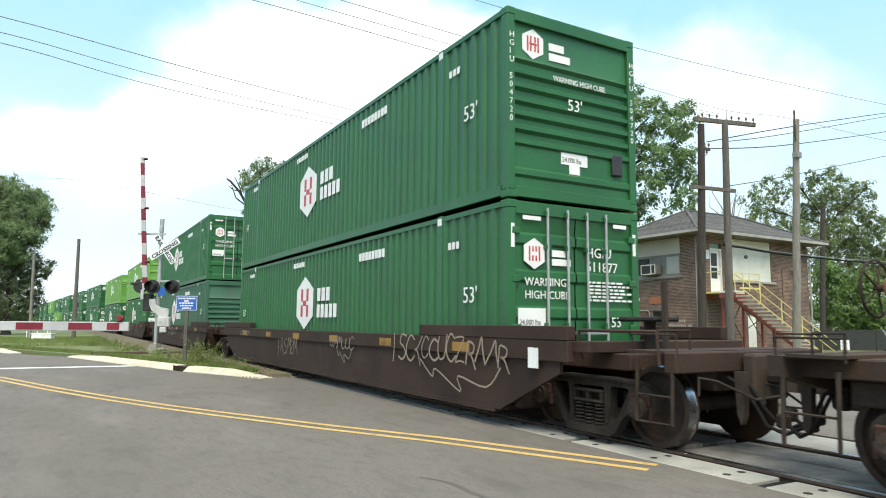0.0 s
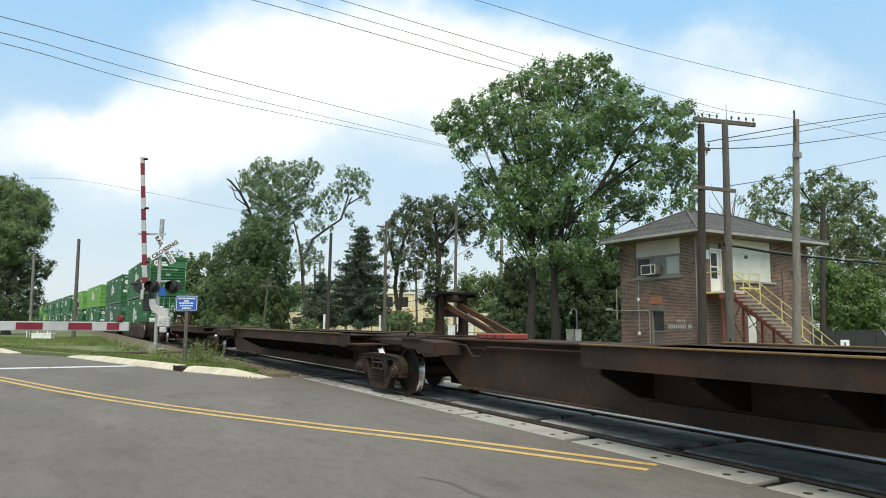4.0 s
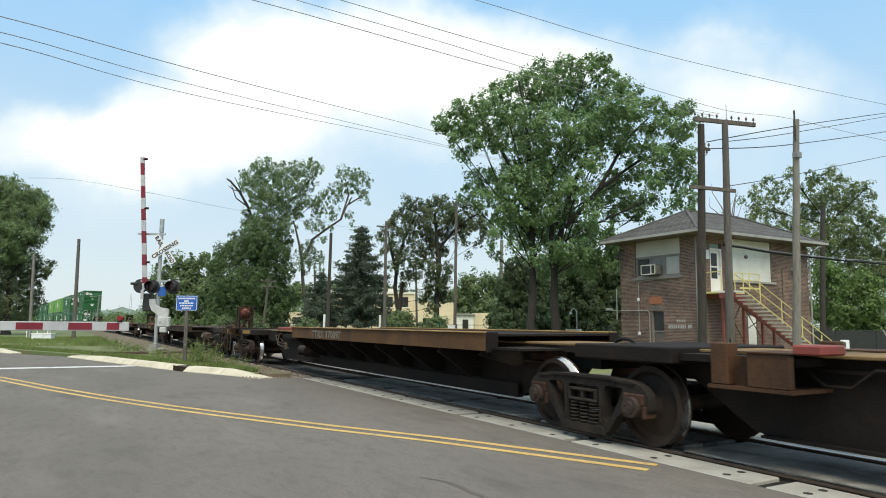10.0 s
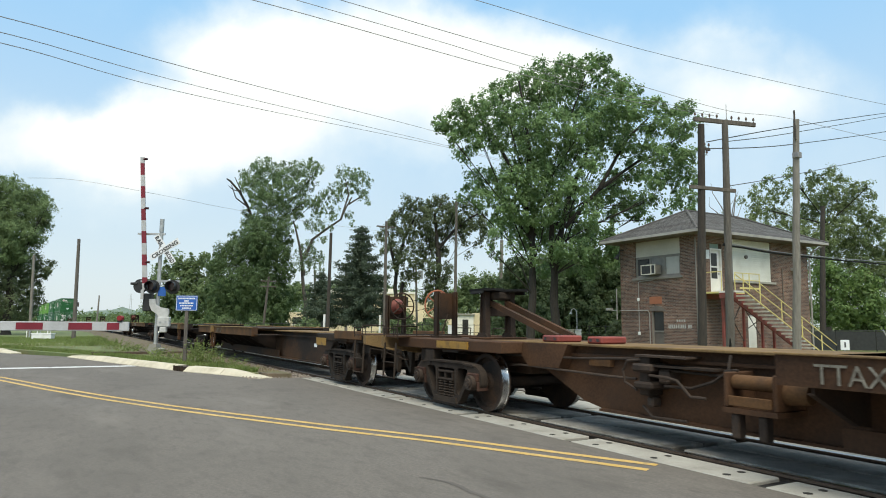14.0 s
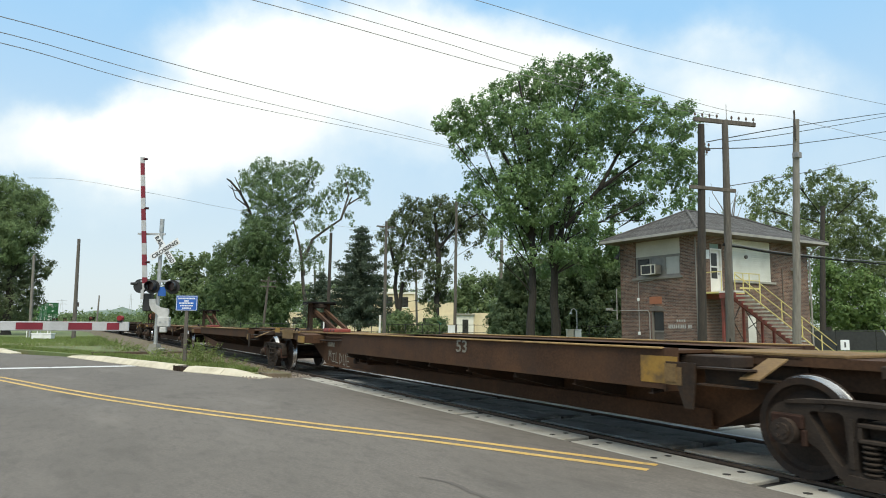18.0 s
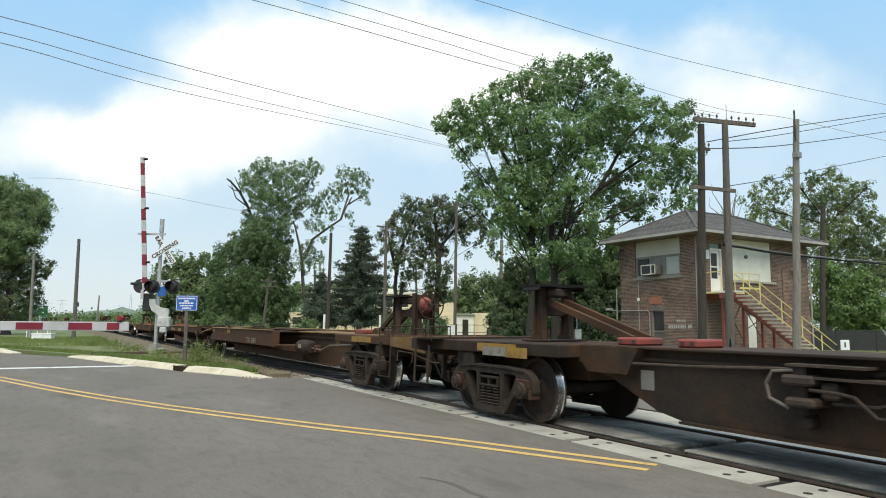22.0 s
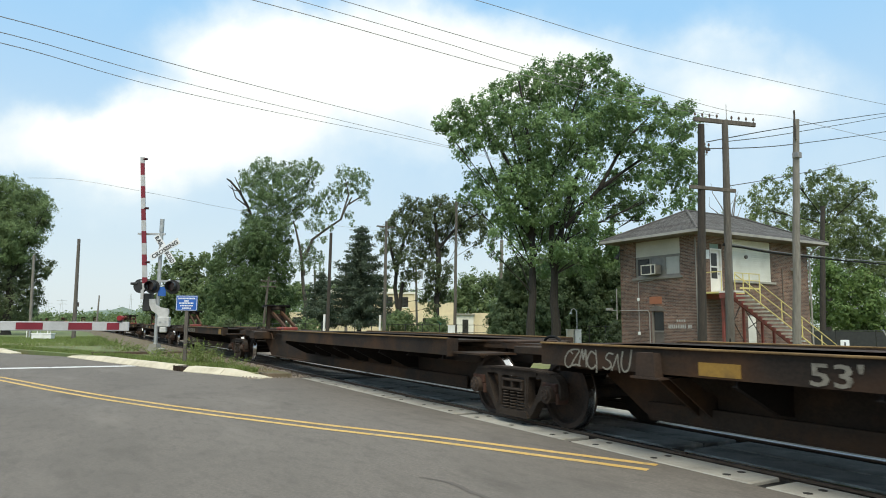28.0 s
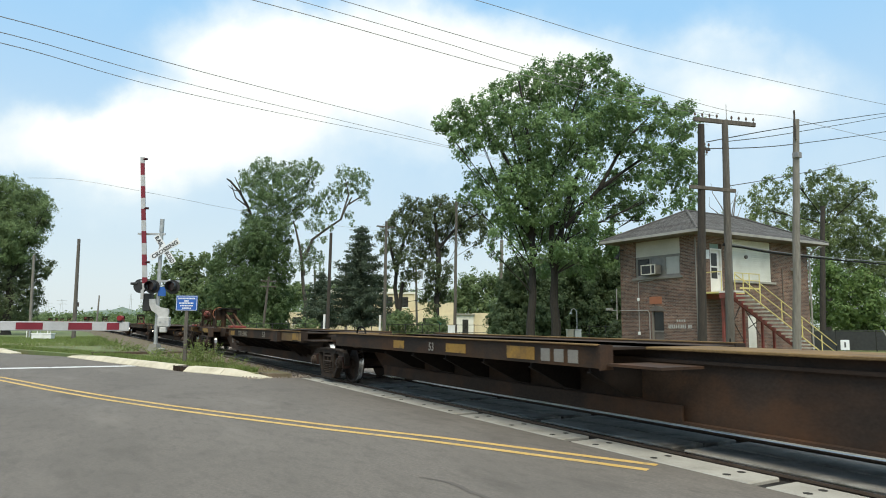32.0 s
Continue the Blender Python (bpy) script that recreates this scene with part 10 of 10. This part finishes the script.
tube(bm, [(0, 0, 0), (0.1, 0, 6), (-0.2, 0, 10.5)], 0.25, 8, 0.09)
for k in range(16):
    a = Vector((rnd.uniform(-0.2, 0.1), 0, rnd.uniform(5.5, 10)))
    b = a + Vector((rnd.uniform(-1.6, 1.2), rnd.uniform(-1, 1), rnd.uniform(0.8, 3.2)))
    c = b + Vector((rnd.uniform(-0.5, 0.5), 0, rnd.uniform(0.4, 1.4)))
    tube(bm, [a, a.lerp(b, 0.5) + Vector((0, 0, 0.2)), b, c], 0.055, 5, 0.01)
part("branches", bm, M["bark_grey"], snag)
twig = thing("bare_branch", "thin leafless branch tips of a roadside tree", "tree", "trees", at=pose(-27.0, -3.6, 0, 0, 0, 60.1))
bm = bmesh.new()
tube(bm, [(-2.2, 0, -0.14), (-2.3, 0, 4.0), (-1.6, 0, 7.4), (-0.6, 0, 9.0)], 0.12, 8, 0.03)
for k in range(9):
    a = Vector((-0.7 - 0.1 * k, 0, 8.6 - 0.1 * k))
    tube(bm, [a, a + Vector((rnd.uniform(0.4, 1.0), rnd.uniform(-0.2, 0.2), rnd.uniform(-0.25, 0.35))), a + Vector((rnd.uniform(0.9, 1.3), 0, rnd.uniform(-0.5, 0.3)))], 0.014, 5, 0.004)
part("branches", bm, M["bark"], twig)

# far woods all round and the wooded ridge
rng = np.random.default_rng(5)
cs, rs = [], []
for k in range(2200):
    a = math.radians(rng.uniform(150, 186)) if k % 3 else math.radians(rng.uniform(60, 150))
    d = rng.uniform(260, 420)
    h = rng.uniform(0.5, 3.5) if a > math.radians(168) else rng.uniform(1, 15)
    cs.append((math.cos(a) * d, math.sin(a) * d, h)); rs.append(rng.uniform(1.2, 2.2) if a > math.radians(168) else rng.uniform(2.2, 3.6))
ob = new("far_woods", leaf_cloud("far_woods", cs, np.array(rs), 40, 0.5, M["leaf_far"], rng))
tagged(ob, "low band of distant green woods", "woods", kind="stuff")
bm = bmesh.new()
prev = None
for i in range(41):
    y = -60 + i * 8.0
    h = 17 * math.exp(-((y - 75) / 75.0) ** 2) + 10 * math.exp(-((y - 190) / 60.0) ** 2) + 2 * math.sin(i * 1.7) + 1.2 * math.sin(i * 4.1)
    cur = [bm.verts.new((-1000 + 40 * j, y, -0.2 + max(1.0, h) * f)) for j, f in enumerate((0, 0.8, 1.0, 0.6, 0))]
    if prev:
        for j in range(4):
            bm.faces.new((prev[j], prev[j + 1], cur[j + 1], cur[j]))
    prev = cur
bmesh.ops.recalc_face_normals(bm, faces=bm.faces)
# distance haze is mixed into the ridge's own colour
M["ridge"] = surf("ridge", (0.1, 0.145, 0.11), (0.155, 0.2, 0.155), 0.95, scale=0.06, fine=0.4, bump=1.0)
tagged(new("backdrop", mesh_of("backdrop", bm, M["ridge"])), "distant wooded ridge in pale haze", "ridge", kind="structure")
# lattice masts on the horizon
for x, y, h in ((-577, 1.5, 17), (-590, -8, 15), (-565, -14, 15), (-880, 74, 34)):
    ms_ = thing("lattice_mast", "pale distant steel lattice power mast", "power mast", "power masts", at=pose(x, y, 0))
    bm = bmesh.new()
    for s in (-1, 1):
        for q in (-1, 1):
            cyl(bm, (s * 1.6, q * 1.6, -0.2), (s * 0.4, q * 0.4, h), 0.16, 4)
    for i in range(6):
        z0, z1 = h * i / 6, h * (i + 1) / 6
        w0, w1 = 1.6 - 1.2 * i / 6, 1.6 - 1.2 * (i + 1) / 6
        cyl(bm, (-w0, -w0, z0), (w1, -w1, z1), 0.1, 4); cyl(bm, (w0, -w0, z0), (-w1, -w1, z1), 0.1, 4)
    part("frame", bm, M["galvanized"], ms_)
    for z in (h * 0.8, h * 0.95):
        part("arm", box(bmesh.new(), -0.1, 0.1, -3.5, 3.5, z, z + 0.2), M["galvanized"], ms_)

# ---- background buildings, fences and small things ----
cream = thing("cream_building", "low cream stucco building with a stepped flat roof", "building", at=pose(-106.6, 36.2, -0.14, 0, 0, 60.1))
part("wall", box(bmesh.new(), -4, 24, 0, 9, 0, 3.2), M["stucco"], cream)
part("upper_wall", box(bmesh.new(), 0.5, 17, 1.0, 9, 3.2, 6.6), M["stucco"], cream)
part("wing", box(bmesh.new(), 17.05, 24, 0.4, 9, 3.2, 5.0), M["stucco"], cream)
part("parapet", box(bmesh.new(), 0.3, 17.2, 0.8, 1.0, 6.4, 6.75), M["siding"], cream)
for x0, x1, z0, z1 in ((1.5, 3.0, 4.2, 5.8), (8.5, 10.2, 4.2, 5.9), (11.5, 13.4, 4.2, 5.9), (14.5, 16.0, 4.2, 5.9), (5.0, 6.6, 4.2, 5.9), (-3, -1.6, 1.2, 2.4), (2.0, 3.6, 1.0, 2.4), (18.5, 19.6, 1.0, 2.4), (21, 22.2, 0.1, 2.3)):
    y = 0.97 if z0 > 3 else -0.03
    part("window", box(bmesh.new(), x0, x1, y, y + 0.04, z0, z1), M["glass"], cream)
    part("window_sill", box(bmesh.new(), x0 - 0.1, x1 + 0.1, y - 0.06, y, z0 - 0.12, z0), M["siding"], cream)
for x in (2, 5.5, 9, 12.5):
    part("roof_unit", box(bmesh.new(), x, x + 1.2, 2, 3.2, 6.6, 7.3, 0.05), M["siding"], cream)
shed = thing("white_shed", "small white building with a dark doorway", "shed", at=pose(-77.7, 46.9, -0.14, 0, 0, 60.1))
part("wall", box(bmesh.new(), 0, 2.3, 0, 4, 0, 2.75), M["siding"], shed)
part("annex", box(bmesh.new(), 2.31, 4.4, 0.4, 4, 0, 3.0), M["stucco"], shed)
part("roof", box(bmesh.new(), -0.2, 2.5, -0.3, 4.2, 2.76, 2.9), M["fascia"], shed)
part("doorway", box(bmesh.new(), 0.8, 1.6, -0.03, 0.0, 0.0, 2.1), M["glass"], shed)
truck_w = thing("white_van", "white box van parked behind the bushes", "van", at=pose(-88.5, 20.4, -0.14, 0, 0, 40))
part("body", box(bmesh.new(), 0, 3.4, 0, 2.0, 0.6, 3.0, 0.08), M["white_paint"], truck_w)
part("cab", prism(bmesh.new(), [(3.42, 0.5), (5.0, 0.5), (5.0, 1.3), (4.5, 2.1), (3.42, 2.1)], 0.05, 1.95), M["white_paint"], truck_w)
part("windscreen", prism(bmesh.new(), [(4.55, 2.02), (4.98, 1.36), (5.02, 1.38), (4.6, 2.06)], 0.15, 1.85), M["glass"], truck_w)
for x in (0.8, 4.2):
    for y in (0.1, 1.9):
        part("wheel", cyl(bmesh.new(), (x, y - 0.12, 0.42), (x, y + 0.12, 0.42), 0.42, 14), M["rubber"], truck_w)


def fence(a, b, h, step, material, label, rails=(0.15, 0.95), mesh_panel=None):
    f = thing("fence", label, "fence", "fences", at=pose(a[0], a[1], -0.14, 0, 0, math.degrees(math.atan2(b[1] - a[1], b[0] - a[0]))))
    ln = math.hypot(b[0] - a[0], b[1] - a[1])
    nn = int(ln / step)
    post = kept("fence_post_%.1f" % h, lambda bm: cyl(bm, (0, 0, 0), (0, 0, h), 0.035, 6), M[material])
    for i in range(nn + 1):
        ob = part("post", post, None, f)
        ob.matrix_basis = pose(i * ln / nn, 0, 0)
    for r in rails:
        part("rail", cyl(bmesh.new(), (0, 0, h * r), (ln, 0, h * r), 0.022, 6), M[material], f)
    if mesh_panel:
        for i in range(nn):
            part("screen", box(bmesh.new(), i * ln / nn + 0.04, (i + 1) * ln / nn - 0.04, -0.01, 0.01, 0.08, h * 0.93), M[mesh_panel], f)
    return f


fence((-64.5, 15.0), (-50.2, 34.0), 1.5, 1.5, "fence_black", "low black metal railing fence", (0.12, 0.5, 0.95))
fence((-50.2, 34.1), (-36.95, 36.9), 1.5, 1.5, "fence_black", "low black metal railing fence", (0.12, 0.5, 0.95))
fence((-25.6, 40.6), (-14.0, 60.0), 1.35, 2.4, "fence_black", "chain-link fence with a black privacy screen", (0.06, 0.97), "fence_black")
part_ = thing("fence_brace", "pale steel brace at the end of the screened fence", "brace", at=pose(-22.8, 45.3, 0))
part("bar", cyl(bmesh.new(), (0, 0, 1.22), (0.35, 0.6, -0.14), 0.05, 8), M["galvanized"], part_)


def cabinet(x, y, w, d, h, material, label, name="trackside_cabinet", turn=60.1):
    c = thing(name, label, "cabinet", at=pose(x, y, -0.14, 0, 0, turn))
    part("case", box(bmesh.new(), 0, w, 0, d, 0.1, h, 0.015), M[material], c)
    part("lid", box(bmesh.new(), -0.03, w + 0.03, -0.03, d + 0.03, h, h + 0.05, 0.01), M[material], c)
    part("plinth", box(bmesh.new(), 0.03, w - 0.03, 0.03, d - 0.03, 0, 0.1), M["concrete"], c)
    part("door_latch", box(bmesh.new(), w * 0.7, w * 0.76, -0.02, 0.0, h * 0.45, h * 0.6), M["signal_black"], c)
    return c


cabinet(-50.5, 29.6, 0.62, 0.5, 1.35, "sign_white", "white trackside cabinet beside a pole")
cabinet(-35.15, 30.0, 0.45, 0.4, 1.18, "cream_siding", "tan trackside relay cabinet")
cabinet(-34.88, 30.47, 0.42, 0.4, 1.16, "sign_white", "white trackside relay cabinet")
lp = thing("hooked_lamp", "pale hooked lamp post beside the cabinets", "lamp", at=pose(-36.9, 32.4, -0.14, 0, 0, 60.1))
part("post", tube(bmesh.new(), [(0, 0, 0), (0, 0, 2.3), (-0.04, 0, 2.55), (-0.2, 0, 2.7), (-0.36, 0, 2.62), (-0.42, 0, 2.45)], 0.035, 8), M["galvanized"], lp)
part("head", cyl(bmesh.new(), (-0.42, 0, 2.45), (-0.45, 0, 2.3), 0.05, 8, 0.09), M["galvanized"], lp)
bb = thing("blue_board", "blue and white information board behind the trees", "sign", at=pose(-43.1, 35.98, -0.14, 0, 0, 60.1))
part("panel", box(bmesh.new(), 0, 1.45, -0.03, 0.03, 0.75, 1.65, 0.01), M["sign_blue"], bb)
for z in (1.0, 1.25):
    part("text_bar", box(bmesh.new(), 0.15, 1.3, -0.036, -0.03, z, z + 0.13), M["sign_white"], bb)
for x in (0.1, 1.3):
    part("post", box(bmesh.new(), x, x + 0.07, 0.03, 0.1, 0, 1.7), M["pole_wood"], bb)
ws_ = thing("white_marker", "small white marker sign on a short post", "sign", at=pose(-17.18, 30.86, -0.14, 0, 0, 60.1))
part("post", box(bmesh.new(), -0.03, 0.03, 0, 0.05, 0, 0.6), M["galvanized"], ws_)
part("plate", box(bmesh.new(), -0.2, 0.2, -0.03, 0.0, 0.5, 0.95, 0.008), M["sign_white"], ws_)
part("mark", box(bmesh.new(), -0.04, 0.03, -0.036, -0.031, 0.62, 0.85), M["ink"], ws_)
teal = thing("teal_bin", "small teal plastic bin among the bushes", "bin", at=pose(-61.5, 34.6, -0.14, 0, 0, 60.1))
part("tub", prism(bmesh.new(), [(0.04, 0), (0.56, 0), (0.62, 1.9), (-0.02, 1.9)], 0, 0.6), surf("teal", (0.03, 0.2, 0.15), (0.05, 0.28, 0.22), 0.5), teal)
part("lid", box(bmesh.new(), -0.05, 0.66, -0.04, 0.64, 1.9, 1.98, 0.01), M["frame_grey"], teal)

# left lawn: white table frame, planter box and concrete strips
bench = thing("white_bench", "white metal picnic bench on the lawn", "bench", at=pose(-59.3, -2.1, 0.09, 0, 0, 60.1))
part("seat", box(bmesh.new(), 0, 1.75, 0, 0.45, 0.62, 0.68, 0.01), M["white_paint"], bench)
for x in (0.05, 0.85, 1.62):
    for y in (0.03, 0.38):
        part("leg", box(bmesh.new(), x, x + 0.07, y, y + 0.05, 0.0, 0.62), M["white_paint"], bench)
pb = thing("white_box", "low white utility box on the lawn", "box", at=pose(-55.6, -1.6, 0.09, 0, 0, 60.1))
part("case", box(bmesh.new(), 0, 1.4, 0, 0.5, 0, 0.36, 0.02), M["white_paint"], pb)
part("lid", box(bmesh.new(), -0.03, 1.43, -0.03, 0.53, 0.36, 0.42, 0.01), M["white_paint"], pb)
sheet("drive_edge", [(-45.0, -3.4), (-42.5, -2.9), (-43.2, 0.7), (-45.7, 0.4)], 0.097, M["kerb"], "pale concrete strip across the lawn", 0.1)
solid("old_rail", box(bmesh.new(), -0.04, 0.04, 0, 4.6, 0, 0.14, 0.01), M["rail"], "old rusty rail lying at the edge of the verge", "rail", at=pose(-29.75, 1.2, 0.06, 0, 0, -8))
sw_ = thing("switch_stand", "low trackside switch stand with a dark target", "switch stand", at=pose(-120.5, 2.4, 0))
part("post", cyl(bmesh.new(), (0, 0, 0), (0, 0, 4.6), 0.09, 8), M["pole_dark"], sw_)
part("target", box(bmesh.new(), -0.05, 0.05, -0.3, 0.3, 3.6, 4.3), M["pole_dark"], sw_)

# ---- grass and weeds ----


def blades(name, areas, n, h0, h1, material, label, seed, width=0.012):
    rng = np.random.default_rng(seed)
    P, H = [], []
    tot = sum(a[4] for a in areas)
    for x0, x1, f0, f1, share in areas:
        k = int(n * share / tot)
        x = rng.uniform(x0, x1, k)
        t = rng.random(k)
        y = f0(x) + (f1(x) - f0(x)) * t
        P.append(np.stack([x, y], 1)); H.append(rng.uniform(h0, h1, k))
    P, H = np.concatenate(P), np.concatenate(H)
    N = len(P)
    a = rng.uniform(0, 2 * np.pi, N)
    w = width * rng.uniform(0.7, 1.5, N)
    lean = rng.normal(0, 0.35, (N, 2)) * H[:, None]
    z0 = np.full(N, 0.085)
    v = np.zeros((N, 4, 3))
    dx, dy = np.cos(a) * w, np.sin(a) * w
    v[:, 0] = np.stack([P[:, 0] - dx, P[:, 1] - dy, z0], 1)
    v[:, 1] = np.stack([P[:, 0] + dx, P[:, 1] + dy, z0], 1)
    v[:, 2] = np.stack([P[:, 0] + dx * 0.5 + lean[:, 0] * 0.5, P[:, 1] + dy * 0.5 + lean[:, 1] * 0.5, z0 + H * 0.6], 1)
    v[:, 3] = np.stack([P[:, 0] + lean[:, 0], P[:, 1] + lean[:, 1], z0 + H], 1)
    me = bpy.data.meshes.new(name)
    me.vertices.add(4 * N); me.loops.add(4 * N); me.polygons.add(N)
    me.vertices.foreach_set("co", v.astype(np.float32).ravel())
    me.loops.foreach_set("vertex_index", np.arange(4 * N, dtype=np.int32))
    me.polygons.foreach_set("loop_start", np.arange(0, 4 * N, 4, dtype=np.int32))
    me.polygons.foreach_set("loop_total", np.full(N, 4, dtype=np.int32))
    me.update()
    me.materials.append(M[material])
    return tagged(new(name, me), label, "grass", kind="stuff")


def kerb_y(x):
    return np.interp(x, [-39.4, -30.0, -24.4, -20.5, -18.7, -17.6], [-2.7, 1.1, 2.5, 3.7, 4.4, 4.75])


blades("grass", [(-40, -18.0, kerb_y, lambda x: np.minimum(kerb_y(x) + 0.9, 4.7), 1.0), (-62, -40, lambda x: x * 0 - 4.5, lambda x: x * 0 + 3.0, 1.2)], 26000, 0.04, 0.15, "grass_blade", "short rough green grass on the verge", 1, 0.014)
blades("dry_grass", [(-45, -17.6, kerb_y, lambda x: kerb_y(x) * 0 + 5.2, 1.0)], 4000, 0.03, 0.12, "dry_blade", "dry straw-coloured grass stalks", 2, 0.007)
rnd = random.Random(8)
for k, (x, y, h, n) in enumerate([(-22.3, 3.95, 0.8, 34), (-22.9, 4.2, 0.6, 26), (-21.6, 4.2, 0.5, 24), (-21.0, 4.4, 0.35, 20), (-24.6, 3.7, 0.3, 20), (-27.4, 3.3, 0.3, 20), (-33.5, 3.2, 0.3, 24), (-42, 2.9, 0.4, 26), (-30.4, 2.4, 0.4, 26), (-32.0, 2.9, 0.35, 24), (-35.5, 2.2, 0.45, 28), (-37.5, 2.8, 0.4, 26), (-40.0, 1.6, 0.5, 28), (-44.5, 2.2, 0.5, 28), (-29.0, 3.5, 0.28, 22), (-25.8, 3.5, 0.3, 20), (-48, 2.6, 0.5, 28), (-20.2, 4.5, 0.3, 18), (-23.5, 3.85, 0.45, 22), (-21.9, 3.85, 0.75, 26)]):
    wd = thing("weed_clump", "tall green roadside weeds", "weeds", "weeds", at=pose(x, y, 0.08))
    bm = bmesh.new()
    for j in range(n):
        a, d = rnd.uniform(0, 6.28), rnd.uniform(0, 0.32)
        hh = h * rnd.uniform(0.5, 1.1)
        bx, by = d * math.cos(a), d * math.sin(a)
        tip = (bx * 1.8 + rnd.uniform(-0.1, 0.1), by * 1.8 + rnd.uniform(-0.1, 0.1), hh)
        tube(bm, [(bx, by, 0), (bx * 1.2, by * 1.2, hh * 0.55), tip], 0.006, 3, 0.002)
        for i in range(7):
            f = rnd.uniform(0.25, 1.0)
            c = Vector((bx + (tip[0] - bx) * f, by + (tip[1] - by) * f, hh * f))
            q = Vector((rnd.uniform(-1, 1), rnd.uniform(-1, 1), rnd.uniform(-0.2, 0.8))).normalized() * rnd.uniform(0.05, 0.11)
            s = q.cross(Vector((rnd.uniform(-1, 1), rnd.uniform(-1, 1), 1))).normalized() * 0.014
            bm.faces.new([bm.verts.new(p) for p in (c, c + q * 0.5 + s, c + q, c + q * 0.5 - s)])
    part("stalk_tuft", bm, M["grass_blade"], wd)


# ---- what moves ----


def motions():
    """All cars and their loads roll along the track at one speed."""
    for row in CARS:
        ob, uc = row[0], row[1]
        z = row[2] if len(row) > 2 else 0.0
        rows = []
        for k in range(17):
            t = 2.0 * k
            x, y, a = track_at(uc - SPEED * t)
            rows.append((t, pose(x, y, z, 0, 0, a)))
        walk(ob, rows)
    # the wheels turn while they pass the crossing
    for ws, x, u in WHEELSETS:
        t0, t1 = max(0.0, (u - 3.0) / SPEED), min(32.0, (u + 30.0) / SPEED)
        if t1 <= t0:
            continue
        t0, t1 = math.ceil(t0 * 30) / 30, math.floor(t1 * 30) / 30
        n = max(1, round((t1 - t0) * 30))
        rows = [(0.0, pose(x, 0, AXLE))] if t0 > 0.06 else []
        for k in range(n + 1):
            t = t0 + (t1 - t0) * k / n
            rows.append((t, pose(x, 0, AXLE, 0, -math.degrees(SPEED * (t - t0) / 0.458), 0)))
        if t1 < 31.95:
            rows.append((32.0, rows[-1][1]))
        walk(ws, rows)


motions()
